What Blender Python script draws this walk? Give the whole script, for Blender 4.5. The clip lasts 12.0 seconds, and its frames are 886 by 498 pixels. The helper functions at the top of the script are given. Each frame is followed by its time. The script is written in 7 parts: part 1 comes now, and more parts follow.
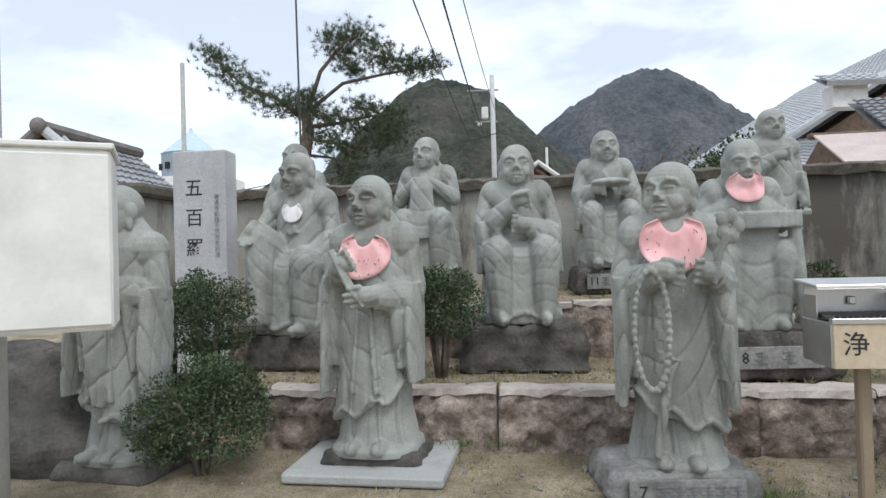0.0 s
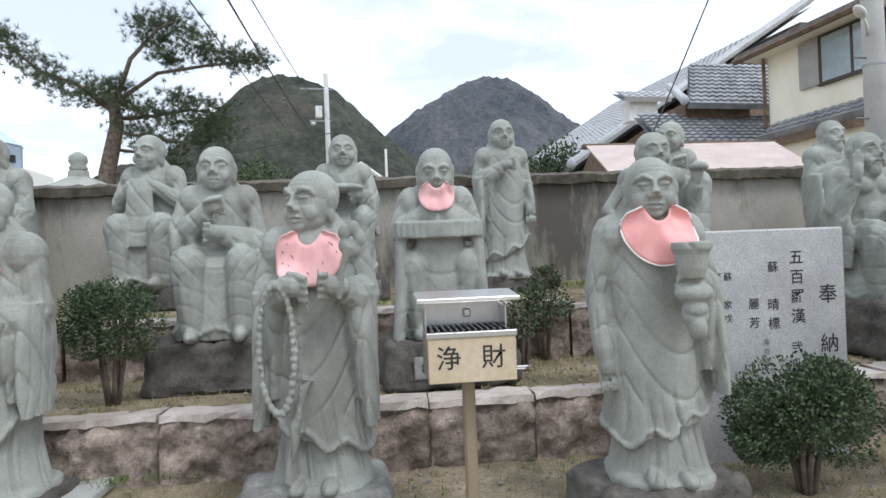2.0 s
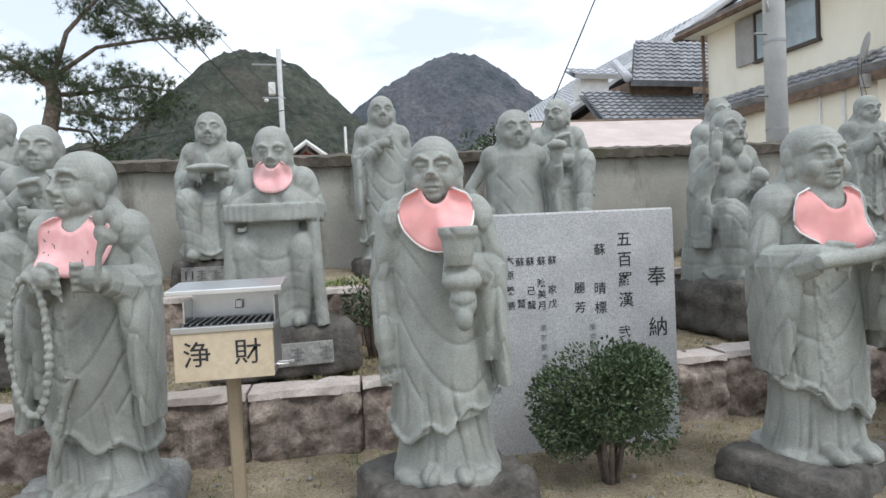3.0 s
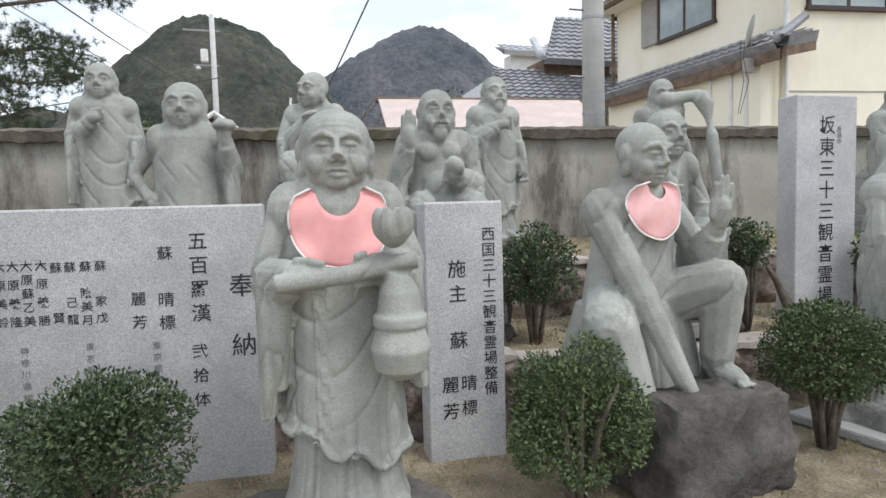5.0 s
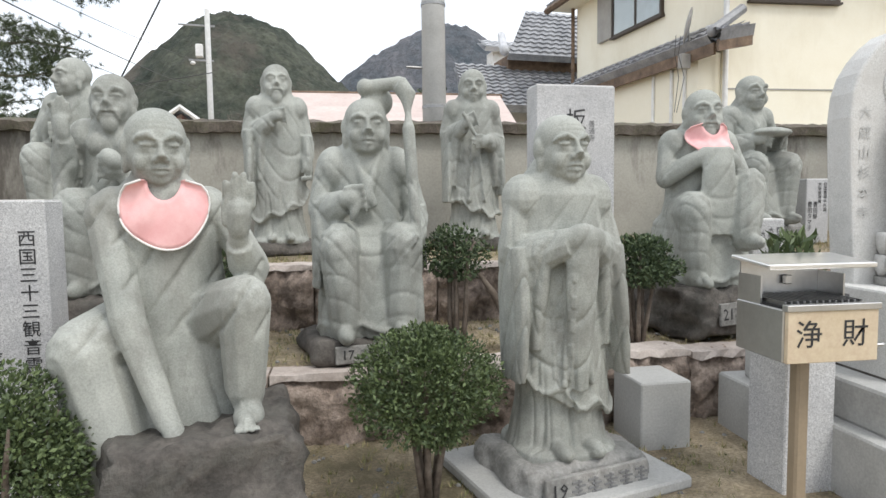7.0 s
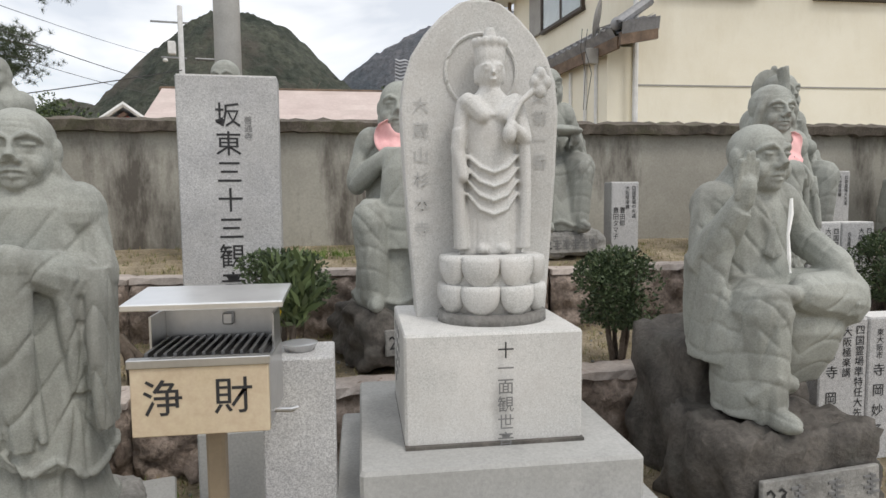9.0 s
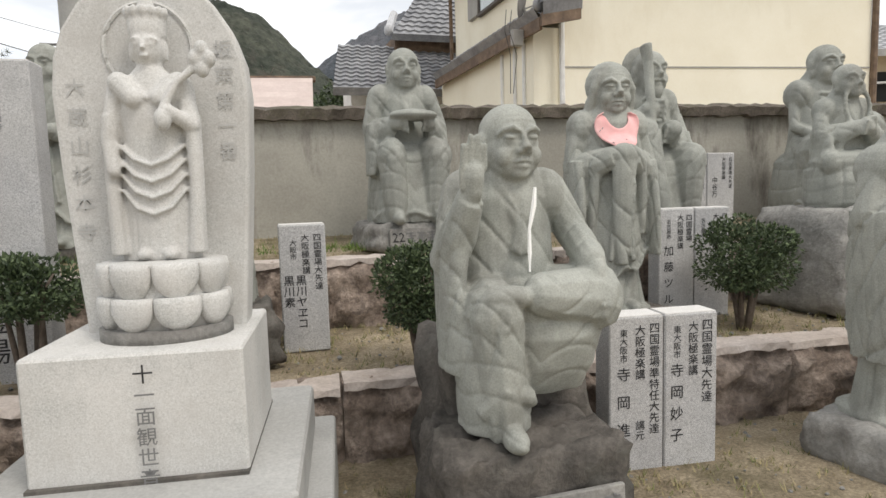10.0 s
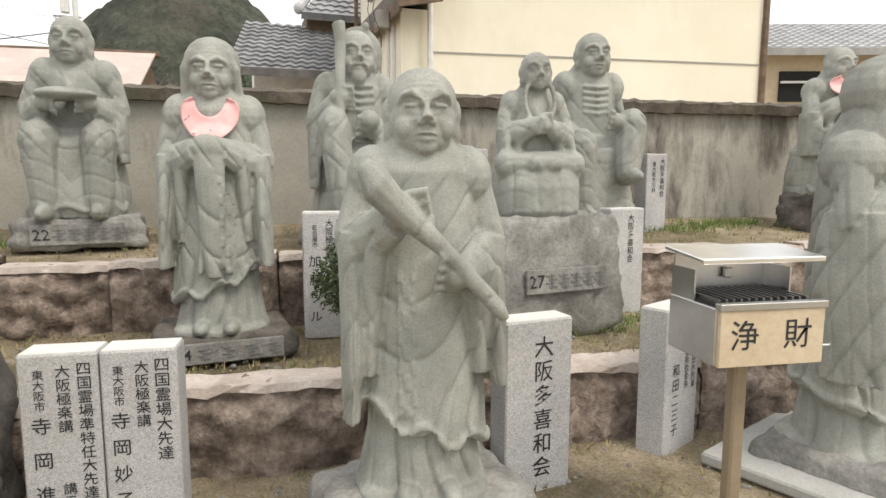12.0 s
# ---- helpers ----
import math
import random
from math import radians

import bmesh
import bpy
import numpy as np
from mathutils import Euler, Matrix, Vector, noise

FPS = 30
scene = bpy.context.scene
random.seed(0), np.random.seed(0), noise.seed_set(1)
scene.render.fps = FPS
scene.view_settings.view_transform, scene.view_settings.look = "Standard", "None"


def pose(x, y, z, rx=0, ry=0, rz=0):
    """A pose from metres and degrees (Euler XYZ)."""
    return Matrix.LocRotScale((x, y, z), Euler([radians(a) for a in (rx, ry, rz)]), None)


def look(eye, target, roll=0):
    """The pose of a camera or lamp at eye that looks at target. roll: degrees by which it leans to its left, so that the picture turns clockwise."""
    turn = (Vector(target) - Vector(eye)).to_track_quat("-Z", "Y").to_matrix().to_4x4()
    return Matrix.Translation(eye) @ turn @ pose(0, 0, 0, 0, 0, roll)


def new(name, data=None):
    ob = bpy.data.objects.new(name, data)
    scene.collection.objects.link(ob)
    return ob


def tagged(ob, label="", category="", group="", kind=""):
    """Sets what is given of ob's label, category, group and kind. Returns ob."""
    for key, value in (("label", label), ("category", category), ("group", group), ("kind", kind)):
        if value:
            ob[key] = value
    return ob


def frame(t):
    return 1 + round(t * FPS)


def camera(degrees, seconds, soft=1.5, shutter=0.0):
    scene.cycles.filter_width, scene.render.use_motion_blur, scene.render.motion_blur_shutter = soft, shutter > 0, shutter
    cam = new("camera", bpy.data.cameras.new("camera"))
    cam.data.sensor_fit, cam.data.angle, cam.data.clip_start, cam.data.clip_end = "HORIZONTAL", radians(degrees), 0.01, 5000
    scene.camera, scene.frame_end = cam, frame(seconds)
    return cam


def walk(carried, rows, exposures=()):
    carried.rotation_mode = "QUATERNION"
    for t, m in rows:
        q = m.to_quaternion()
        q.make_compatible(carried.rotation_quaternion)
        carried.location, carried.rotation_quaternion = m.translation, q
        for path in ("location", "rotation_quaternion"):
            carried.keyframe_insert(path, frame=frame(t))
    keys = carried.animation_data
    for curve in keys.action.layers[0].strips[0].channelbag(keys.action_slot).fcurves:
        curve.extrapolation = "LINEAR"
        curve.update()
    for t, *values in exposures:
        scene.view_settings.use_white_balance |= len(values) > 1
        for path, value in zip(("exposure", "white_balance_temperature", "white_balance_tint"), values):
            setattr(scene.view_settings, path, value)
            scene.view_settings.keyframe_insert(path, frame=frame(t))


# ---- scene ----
cam = camera(71.0, 12.0, soft=1.5)
PATH = [
    (0, (0.479, -0.163, 1.523), (0.427, 1.836, 1.548), -1.6),
    (0.5, (0.622, -0.13, 1.512), (0.644, 1.869, 1.527), -2.2),
    (1, (0.872, -0.133, 1.525), (0.986, 1.864, 1.531), -2.7),
    (1.5, (1.157, -0.118, 1.548), (1.454, 1.86, 1.547), -2.8),
    (2, (1.497, -0.058, 1.551), (1.921, 1.897, 1.562), -2.2),
    (2.5, (1.893, -0.071, 1.551), (2.364, 1.873, 1.561), -2.5),
    (3, (2.317, -0.082, 1.548), (2.832, 1.85, 1.485), -2.7),
    (3.2, (2.491, -0.073, 1.569), (3.03, 1.851, 1.48), -2.2),
    (4.8, (4.062, -0.072, 1.578), (4.659, 1.83, 1.43), -1.9),
    (5, (4.266, -0.101, 1.586), (4.88, 1.797, 1.441), -1.6),
    (5.5, (4.768, -0.116, 1.575), (5.381, 1.782, 1.427), -1.1),
    (6, (5.272, -0.121, 1.579), (5.899, 1.774, 1.449), -1.2),
    (6.5, (5.765, -0.2, 1.578), (6.328, 1.715, 1.448), -0.7),
    (6.7, (5.979, -0.22, 1.558), (6.531, 1.699, 1.419), -0.6),
    (8.3, (7.539, -0.291, 1.602), (8.075, 1.629, 1.439), -1.3),
    (8.5, (7.763, -0.293, 1.598), (8.303, 1.626, 1.449), -0.9),
    (9, (8.281, -0.268, 1.594), (8.813, 1.655, 1.44), -0.6),
    (9.5, (8.778, -0.228, 1.599), (9.329, 1.686, 1.42), -1.1),
    (10, (9.276, -0.261, 1.599), (9.863, 1.641, 1.402), -1.7),
    (10.5, (9.763, -0.295, 1.608), (10.358, 1.601, 1.385), -1.1),
    (11, (10.299, -0.331, 1.606), (10.914, 1.56, 1.383), -0.5),
    (11.5, (10.825, -0.319, 1.614), (11.443, 1.568, 1.375), -0.1),
    (12, (11.36, -0.367, 1.635), (12.006, 1.511, 1.394), 0.1),
]
walk(cam, [(t, look(eye, target, roll)) for t, eye, target, roll in PATH],
     [(0, -0.14, 6050, 8), (2.0, 0.02, 6000, 8), (2.5, 0.0, 6000, 8), (5.0, 0.08, 6200, 9), (5.5, 0.1, 6200, 9), (6.5, 0.28, 6350, 9), (8.5, -0.1, 6550, 10), (9.0, -0.22, 6600, 10), (10.0, -0.06, 6850, 10), (10.5, 0.02, 6950, 10), (11.5, 0.22, 7080, 10), (12, 0.22, 7100, 10)])

# ---- sky, sun ----
SUN_EL, SUN_AZ = radians(56), radians(150)
world = bpy.data.worlds.new("overcast_sky")
scene.world = world
world.use_nodes = True
wn, wl = world.node_tree.nodes, world.node_tree.links
wn.clear()
w_out = wn.new("ShaderNodeOutputWorld")
w_bg = wn.new("ShaderNodeBackground")
w_bg.inputs["Strength"].default_value = 0.13
w_sky = wn.new("ShaderNodeTexSky")
w_sky.sky_type = "NISHITA"
w_sky.sun_disc = False
w_sky.sun_elevation, w_sky.sun_rotation = SUN_EL, SUN_AZ
w_sky.dust_density = 2.0
w_tc = wn.new("ShaderNodeTexCoord")
w_map = wn.new("ShaderNodeMapping")
w_map.inputs["Scale"].default_value = (1.0, 1.0, 2.6)
w_map.inputs["Location"].default_value = (0.9, 0.55, 0.2)
w_noise = wn.new("ShaderNodeTexNoise")
w_noise.inputs["Scale"].default_value = 2.6
w_noise.inputs["Detail"].default_value = 6.0
w_noise.inputs["Roughness"].default_value = 0.5
w_noise.inputs["Distortion"].default_value = 0.4
w_ramp = wn.new("ShaderNodeValToRGB")
w_ramp.color_ramp.elements[0].position = 0.42
w_ramp.color_ramp.elements[0].color = (0.56, 0.56, 0.56, 1)
w_ramp.color_ramp.elements[1].position = 0.6
w_ramp.color_ramp.elements[1].color = (1, 1, 1, 1)
w_mix = wn.new("ShaderNodeMixRGB")
w_mix.inputs["Color2"].default_value = (10.5, 10.7, 11.0, 1)
wl.new(w_tc.outputs["Generated"], w_map.inputs["Vector"])
wl.new(w_map.outputs["Vector"], w_noise.inputs["Vector"])
wl.new(w_noise.outputs["Fac"], w_ramp.inputs["Fac"])
wl.new(w_ramp.outputs["Color"], w_mix.inputs["Fac"])
wl.new(w_sky.outputs["Color"], w_mix.inputs["Color1"])
wl.new(w_mix.outputs["Color"], w_bg.inputs["Color"])
wl.new(w_bg.outputs["Background"], w_out.inputs["Surface"])
sun = new("sun", bpy.data.lights.new("sun", "SUN"))
sun.data.energy, sun.data.angle, sun.data.color = 1.5, radians(18), (1.0, 0.96, 0.9)
sun.matrix_world = look((math.sin(SUN_AZ) * 40 * math.cos(SUN_EL), math.cos(SUN_AZ) * 40 * math.cos(SUN_EL), 40 * math.sin(SUN_EL)), (0, 0, 0))


# ---- materials ----
def material(name, colours, scale=6.0, rough=0.85, bump=0.3, grain=90.0, grain_mix=0.35, speckle=0.0, speckle_scale=220.0,
             stain=None, stain_scale=1.6, stain_amount=0.5, streak=1.0, metal=0.0, vary=0.12, world_space=False, bump_scale=None, dist=0.02):
    """Mottled surface: two colours in patches, a fine grain, optional speckle and stains, and relief."""
    m = bpy.data.materials.new(name)
    m.use_nodes = True
    n, l = m.node_tree.nodes, m.node_tree.links
    b = n["Principled BSDF"]
    b.inputs["Roughness"].default_value, b.inputs["Metallic"].default_value = rough, metal
    if world_space:
        src = n.new("ShaderNodeNewGeometry").outputs["Position"]
    else:
        src = n.new("ShaderNodeTexCoord").outputs["Object"]
        info = n.new("ShaderNodeObjectInfo")
        add = n.new("ShaderNodeVectorMath")
        mul = n.new("ShaderNodeMath")
        mul.operation = "MULTIPLY"
        mul.inputs[1].default_value = 37.0
        l.new(info.outputs["Random"], mul.inputs[0])
        l.new(src, add.inputs[0])
        l.new(mul.outputs[0], add.inputs[1])
        src = add.outputs[0]

    def noise_node(sc, detail=5.0, rg=0.6, stretch=1.0):
        t = n.new("ShaderNodeTexNoise")
        t.inputs["Scale"].default_value, t.inputs["Detail"].default_value, t.inputs["Roughness"].default_value = sc, detail, rg
        if stretch != 1.0:
            mp = n.new("ShaderNodeMapping")
            mp.inputs["Scale"].default_value = (1, 1, 1 / stretch)
            l.new(src, mp.inputs["Vector"])
            l.new(mp.outputs["Vector"], t.inputs["Vector"])
        else:
            l.new(src, t.inputs["Vector"])
        return t.outputs["Fac"]

    def ramp(fac, a, c, p0=0.35, p1=0.65):
        r = n.new("ShaderNodeValToRGB")
        r.color_ramp.elements[0].position, r.color_ramp.elements[1].position = p0, p1
        r.color_ramp.elements[0].color, r.color_ramp.elements[1].color = (*a, 1), (*c, 1)
        l.new(fac, r.inputs["Fac"])
        return r.outputs["Color"]

    def mix(fac, a, c, mode="MIX"):
        x = n.new("ShaderNodeMixRGB")
        x.blend_type = mode
        if isinstance(fac, float):
            x.inputs["Fac"].default_value = fac
        else:
            l.new(fac, x.inputs["Fac"])
        l.new(a, x.inputs["Color1"])
        l.new(c, x.inputs["Color2"])
        return x.outputs["Color"]

    big = noise_node(scale, 6.0, 0.65)
    fine = noise_node(grain, 3.0, 0.7)
    col = ramp(big, colours[0], colours[1])
    col = mix(grain_mix, col, ramp(fine, (0.25, 0.25, 0.25), (0.78, 0.78, 0.78), 0.3, 0.7), "OVERLAY")
    if speckle > 0:
        v = n.new("ShaderNodeTexVoronoi")
        v.inputs["Scale"].default_value = speckle_scale
        l.new(src, v.inputs["Vector"])
        sep = n.new("ShaderNodeSeparateColor")
        l.new(v.outputs["Color"], sep.inputs["Color"])
        col = mix(speckle, col, ramp(sep.outputs[0], (0.05, 0.05, 0.06), (0.85, 0.85, 0.83), 0.1, 0.7), "OVERLAY")
    if stain is not None:
        s = noise_node(stain_scale, 7.0, 0.7, streak)
        rr = ramp(s, (0, 0, 0), (stain_amount,) * 3, 0.5, 0.62)
        cc = n.new("ShaderNodeRGB")
        cc.outputs[0].default_value = (*stain, 1)
        col = mix(rr, col, cc.outputs[0])
    if vary > 0:
        info2 = n.new("ShaderNodeObjectInfo")
        hsv = n.new("ShaderNodeHueSaturation")
        mr = n.new("ShaderNodeMapRange")
        mr.inputs["To Min"].default_value, mr.inputs["To Max"].default_value = 1 - vary, 1 + vary
        l.new(info2.outputs["Random"], mr.inputs["Value"])
        l.new(mr.outputs["Result"], hsv.inputs["Value"])
        l.new(col, hsv.inputs["Color"])
        col = hsv.outputs["Color"]
    l.new(col, b.inputs["Base Color"])
    if bump > 0:
        bn = n.new("ShaderNodeBump")
        bn.inputs["Strength"].default_value, bn.inputs["Distance"].default_value = bump, dist
        l.new(noise_node(bump_scale or grain * 0.5, 6.0, 0.7), bn.inputs["Height"])
        l.new(bn.outputs["Normal"], b.inputs["Normal"])
    return m


def plain(name, colour, rough=0.6, metal=0.0, bump=0.0):
    return material(name, (tuple(c * 0.88 for c in colour), tuple(min(1, c * 1.08) for c in colour)), 4.0, rough, bump, 60.0, 0.12, metal=metal, vary=0.04)


STONE = material("carved_green_grey_stone", ((0.27, 0.282, 0.257), (0.37, 0.38, 0.348)), 5.0, 0.88, 0.3, 150.0, 0.32,
                 stain=(0.13, 0.122, 0.106), stain_scale=2.6, stain_amount=0.42, streak=1.8, vary=0.06, dist=0.004)
STONE_PALE = material("pale_carved_granite", ((0.5, 0.5, 0.485), (0.64, 0.63, 0.61)), 6.0, 0.85, 0.3, 160.0, 0.3, speckle=0.14, speckle_scale=420.0,
                      stain=(0.3, 0.29, 0.27), stain_scale=3.0, stain_amount=0.35, vary=0.03, dist=0.004)
GRANITE = material("speckled_grey_granite", ((0.40, 0.40, 0.41), (0.50, 0.50, 0.50)), 3.0, 0.75, 0.12, 120.0, 0.3, speckle=0.34, speckle_scale=380.0,
                   stain=(0.3, 0.29, 0.28), stain_scale=1.2, stain_amount=0.3, vary=0.06, dist=0.003)
GRANITE_TOP = material("pale_sawn_granite", ((0.6, 0.59, 0.57), (0.72, 0.71, 0.69)), 5.0, 0.7, 0.1, 120.0, 0.2, speckle=0.2, speckle_scale=400.0, vary=0.04, dist=0.003)
ROCK = material("dark_weathered_rock", ((0.055, 0.05, 0.045), (0.15, 0.135, 0.12)), 6.0, 0.92, 0.8, 45.0, 0.45,
                stain=(0.13, 0.13, 0.115), stain_scale=4.5, stain_amount=0.4, vary=0.15, dist=0.02)
ROCK_GREY = material("grey_rough_stone", ((0.2, 0.2, 0.19), (0.36, 0.35, 0.33)), 4.0, 0.92, 0.7, 45.0, 0.4,
                     stain=(0.12, 0.11, 0.1), stain_scale=3.0, stain_amount=0.6, vary=0.08, dist=0.02)
WALLSTONE = material("pinkish_brown_rubble_stone", ((0.18, 0.138, 0.112), (0.44, 0.36, 0.305)), 7.0, 0.93, 1.0, 30.0, 0.65,
                     stain=(0.085, 0.066, 0.056), stain_scale=4.5, stain_amount=0.6, vary=0.12, dist=0.03)
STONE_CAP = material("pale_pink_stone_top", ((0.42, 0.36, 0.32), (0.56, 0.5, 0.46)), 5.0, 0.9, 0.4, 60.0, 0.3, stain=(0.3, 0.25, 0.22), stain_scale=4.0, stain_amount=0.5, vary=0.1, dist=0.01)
SOIL = material("sandy_soil_with_dead_grass", ((0.25, 0.2, 0.13), (0.5, 0.415, 0.295)), 3.2, 0.97, 1.0, 70.0, 0.75,
                stain=(0.13, 0.115, 0.06), stain_scale=1.3, stain_amount=0.65, vary=0.0, world_space=True, dist=0.03, bump_scale=45.0)
PLASTER = material("stained_grey_beige_plaster", ((0.34, 0.325, 0.285), (0.44, 0.425, 0.375)), 1.4, 0.92, 0.15, 50.0, 0.2,
                   stain=(0.075, 0.062, 0.052), stain_scale=1.3, stain_amount=0.85, streak=3.5, vary=0.0, world_space=True, dist=0.006)
COPING = material("mossy_dark_concrete_coping", ((0.07, 0.058, 0.046), (0.165, 0.14, 0.115)), 5.0, 0.95, 0.7, 60.0, 0.5,
                  stain=(0.1, 0.1, 0.055), stain_scale=3.0, stain_amount=0.6, vary=0.0, world_space=True, dist=0.02)
CONCRETE = material("grey_concrete", ((0.36, 0.36, 0.35), (0.47, 0.47, 0.455)), 4.0, 0.88, 0.25, 90.0, 0.25, stain=(0.25, 0.25, 0.24), stain_scale=2.0, stain_amount=0.4, vary=0.05, dist=0.005)
PINK = material("faded_pink_cotton", ((0.80, 0.42, 0.42), (0.90, 0.56, 0.55)), 9.0, 0.95, 0.15, 300.0, 0.12, vary=0.03, dist=0.002)
PINK_SALMON = material("salmon_pink_cotton", ((0.82, 0.37, 0.36), (0.88, 0.46, 0.44)), 9.0, 0.95, 0.15, 300.0, 0.1, vary=0.03, dist=0.002)
WHITE_CLOTH = plain("white_cotton", (0.78, 0.76, 0.74), 0.95)
INK = plain("black_ink", (0.025, 0.025, 0.027), 0.6)
INK_FADED = plain("faded_carved_ink", (0.19, 0.19, 0.19), 0.8)
INK_CARVED = plain("grey_carved_characters", (0.46, 0.46, 0.45), 0.85)
INK_RED = plain("dull_red_ink", (0.16, 0.05, 0.045), 0.8)
WHITE_PAINT = plain("white_paint_run", (0.82, 0.82, 0.8), 0.7)
STEEL = plain("brushed_stainless_steel", (0.62, 0.62, 0.62), 0.32, 1.0)
# Lid steel: the white of the mirrored sky is partly put into its colour.
STEEL_SKY_BRIGHT = plain("steel_lightened_for_sky", (0.88, 0.88, 0.88), 0.28, 1.0)
STEEL_DARK = plain("dull_steel", (0.3, 0.3, 0.3), 0.45, 1.0)
WOODPLATE = material("pale_varnished_wood", ((0.56, 0.45, 0.31), (0.66, 0.55, 0.40)), 3.0, 0.55, 0.1, 40.0, 0.2, vary=0.05, dist=0.003)
WHITE_METAL = plain("cream_white_painted_steel", (0.80, 0.79, 0.74), 0.45)
POLE_BROWN = plain("bronze_painted_steel_post", (0.28, 0.22, 0.15), 0.5)
PVC = plain("beige_plastic_conduit", (0.5, 0.46, 0.38), 0.55)
CREAM = material("cream_rendered_house_wall", ((0.82, 0.77, 0.63), (0.88, 0.84, 0.71)), 0.7, 0.85, 0.1, 30.0, 0.1, stain=(0.7, 0.64, 0.5), stain_scale=0.5, stain_amount=0.4, streak=3.0, vary=0.0, world_space=True)
TILE = material("grey_glazed_roof_tile", ((0.17, 0.175, 0.19), (0.33, 0.335, 0.35)), 2.0, 0.45, 0.1, 20.0, 0.3, vary=0.1)
TILE_LIGHT = material("pale_grey_roof_tile", ((0.36, 0.37, 0.39), (0.52, 0.53, 0.55)), 1.5, 0.5, 0.1, 20.0, 0.25, vary=0.05)
TILE_DARK = material("dark_brown_grey_roof_tile", ((0.10, 0.09, 0.085), (0.22, 0.20, 0.19)), 2.0, 0.5, 0.1, 20.0, 0.3, vary=0.05)
PINKROOF = material("faded_pink_metal_roof", ((0.5, 0.4, 0.37), (0.62, 0.52, 0.48)), 1.5, 0.55, 0.05, 20.0, 0.15, stain=(0.5, 0.42, 0.38), stain_scale=2.0, vary=0.0)
TIMBER = material("dark_brown_timber", ((0.09, 0.06, 0.04), (0.2, 0.135, 0.09)), 4.0, 0.7, 0.2, 30.0, 0.3, vary=0.05)
REDPAINT = plain("vermilion_painted_wood", (0.45, 0.06, 0.05), 0.6)
WHITE_WALL = plain("white_plaster", (0.75, 0.75, 0.74), 0.85)
BLUE_METAL = plain("pale_blue_metal_roof", (0.50, 0.62, 0.76), 0.5)
GREYBLUE = plain("blue_grey_cladding", (0.3, 0.36, 0.44), 0.6)
BARK = material("grey_brown_bark", ((0.08, 0.06, 0.045), (0.2, 0.165, 0.135)), 8.0, 0.95, 0.8, 30.0, 0.4, vary=0.05, dist=0.02)
WIRE = plain("black_cable", (0.03, 0.03, 0.03), 0.6)
POLEGREY = material("pale_concrete_pole", ((0.46, 0.46, 0.45), (0.56, 0.56, 0.55)), 3.0, 0.85, 0.1, 60.0, 0.15, vary=0.03)
FRAME = plain("dark_bronze_aluminium", (0.07, 0.055, 0.045), 0.5, 0.4)
CURTAIN = plain("white_curtain_behind_glass", (0.6, 0.63, 0.66), 0.9)
SHUTTER = plain("grey_shutter_panel", (0.33, 0.32, 0.3), 0.6)
YELLOW = plain("yellow_petals", (0.75, 0.55, 0.02), 0.7)
DARK = plain("dark_recess", (0.02, 0.02, 0.02), 0.9)


def leaf_material(name, a, c, rough=0.6):
    m = bpy.data.materials.new(name)
    m.use_nodes = True
    n, l = m.node_tree.nodes, m.node_tree.links
    b = n["Principled BSDF"]
    g = n.new("ShaderNodeNewGeometry")
    r = n.new("ShaderNodeValToRGB")
    r.color_ramp.elements[0].color, r.color_ramp.elements[1].color = (*a, 1), (*c, 1)
    l.new(g.outputs["Random Per Island"], r.inputs["Fac"])
    l.new(r.outputs["Color"], b.inputs["Base Color"])
    b.inputs["Roughness"].default_value = rough
    return m


LEAF = leaf_material("dark_green_leaves", (0.022, 0.04, 0.018), (0.10, 0.14, 0.06))
LEAF_LIGHT = leaf_material("mid_green_leaves", (0.03, 0.05, 0.018), (0.11, 0.15, 0.055))
NEEDLE = leaf_material("pine_needles", (0.025, 0.045, 0.022), (0.09, 0.115, 0.05))
GRASS = leaf_material("straw_and_green_grass", (0.12, 0.15, 0.045), (0.42, 0.34, 0.19), 0.9)
GRASS_GREEN = leaf_material("green_weeds", (0.06, 0.12, 0.02), (0.18, 0.25, 0.06), 0.9)
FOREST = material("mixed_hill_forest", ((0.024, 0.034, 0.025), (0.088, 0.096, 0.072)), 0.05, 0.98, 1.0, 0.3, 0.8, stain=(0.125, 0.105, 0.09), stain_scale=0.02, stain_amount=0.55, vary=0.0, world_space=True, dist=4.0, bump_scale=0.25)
# Distance haze is put into this paler, bluer base colour.
FOREST_FAR = material("forest_with_painted_haze", ((0.065, 0.08, 0.095), (0.15, 0.15, 0.165)), 0.03, 0.98, 1.0, 0.25, 0.6, vary=0.0, world_space=True, dist=4.0, bump_scale=0.2)


# ---- building helpers ----
def mesh_from(verts, faces, smooth=False):
    me = bpy.data.meshes.new("m")
    me.from_pydata([tuple(v) for v in verts], [], faces)
    me.update()
    if smooth:
        me.polygons.foreach_set("use_smooth", [True] * len(me.polygons))
    return me


def part(name, data, mat, parent=None, label="", at=None):
    """Links a mesh (or a bmesh, or a Shape) as one object, under a thing or part."""
    if isinstance(data, Shape):
        data = data.mesh()
    elif isinstance(data, bmesh.types.BMesh):
        me = bpy.data.meshes.new(name)
        data.to_mesh(me)
        data.free()
        data = me
    data.materials.clear()
    data.materials.append(mat)
    ob = new(name, data)
    if parent is not None:
        ob.parent = parent
    if at is not None:
        ob.matrix_basis = at
    if label:
        ob["label"] = label
    return ob


def thing(name, m, label, category, group="", kind=""):
    ob = new(name)
    ob.empty_display_size = 0.1
    ob.matrix_basis = m
    return tagged(ob, label, category, group, kind)


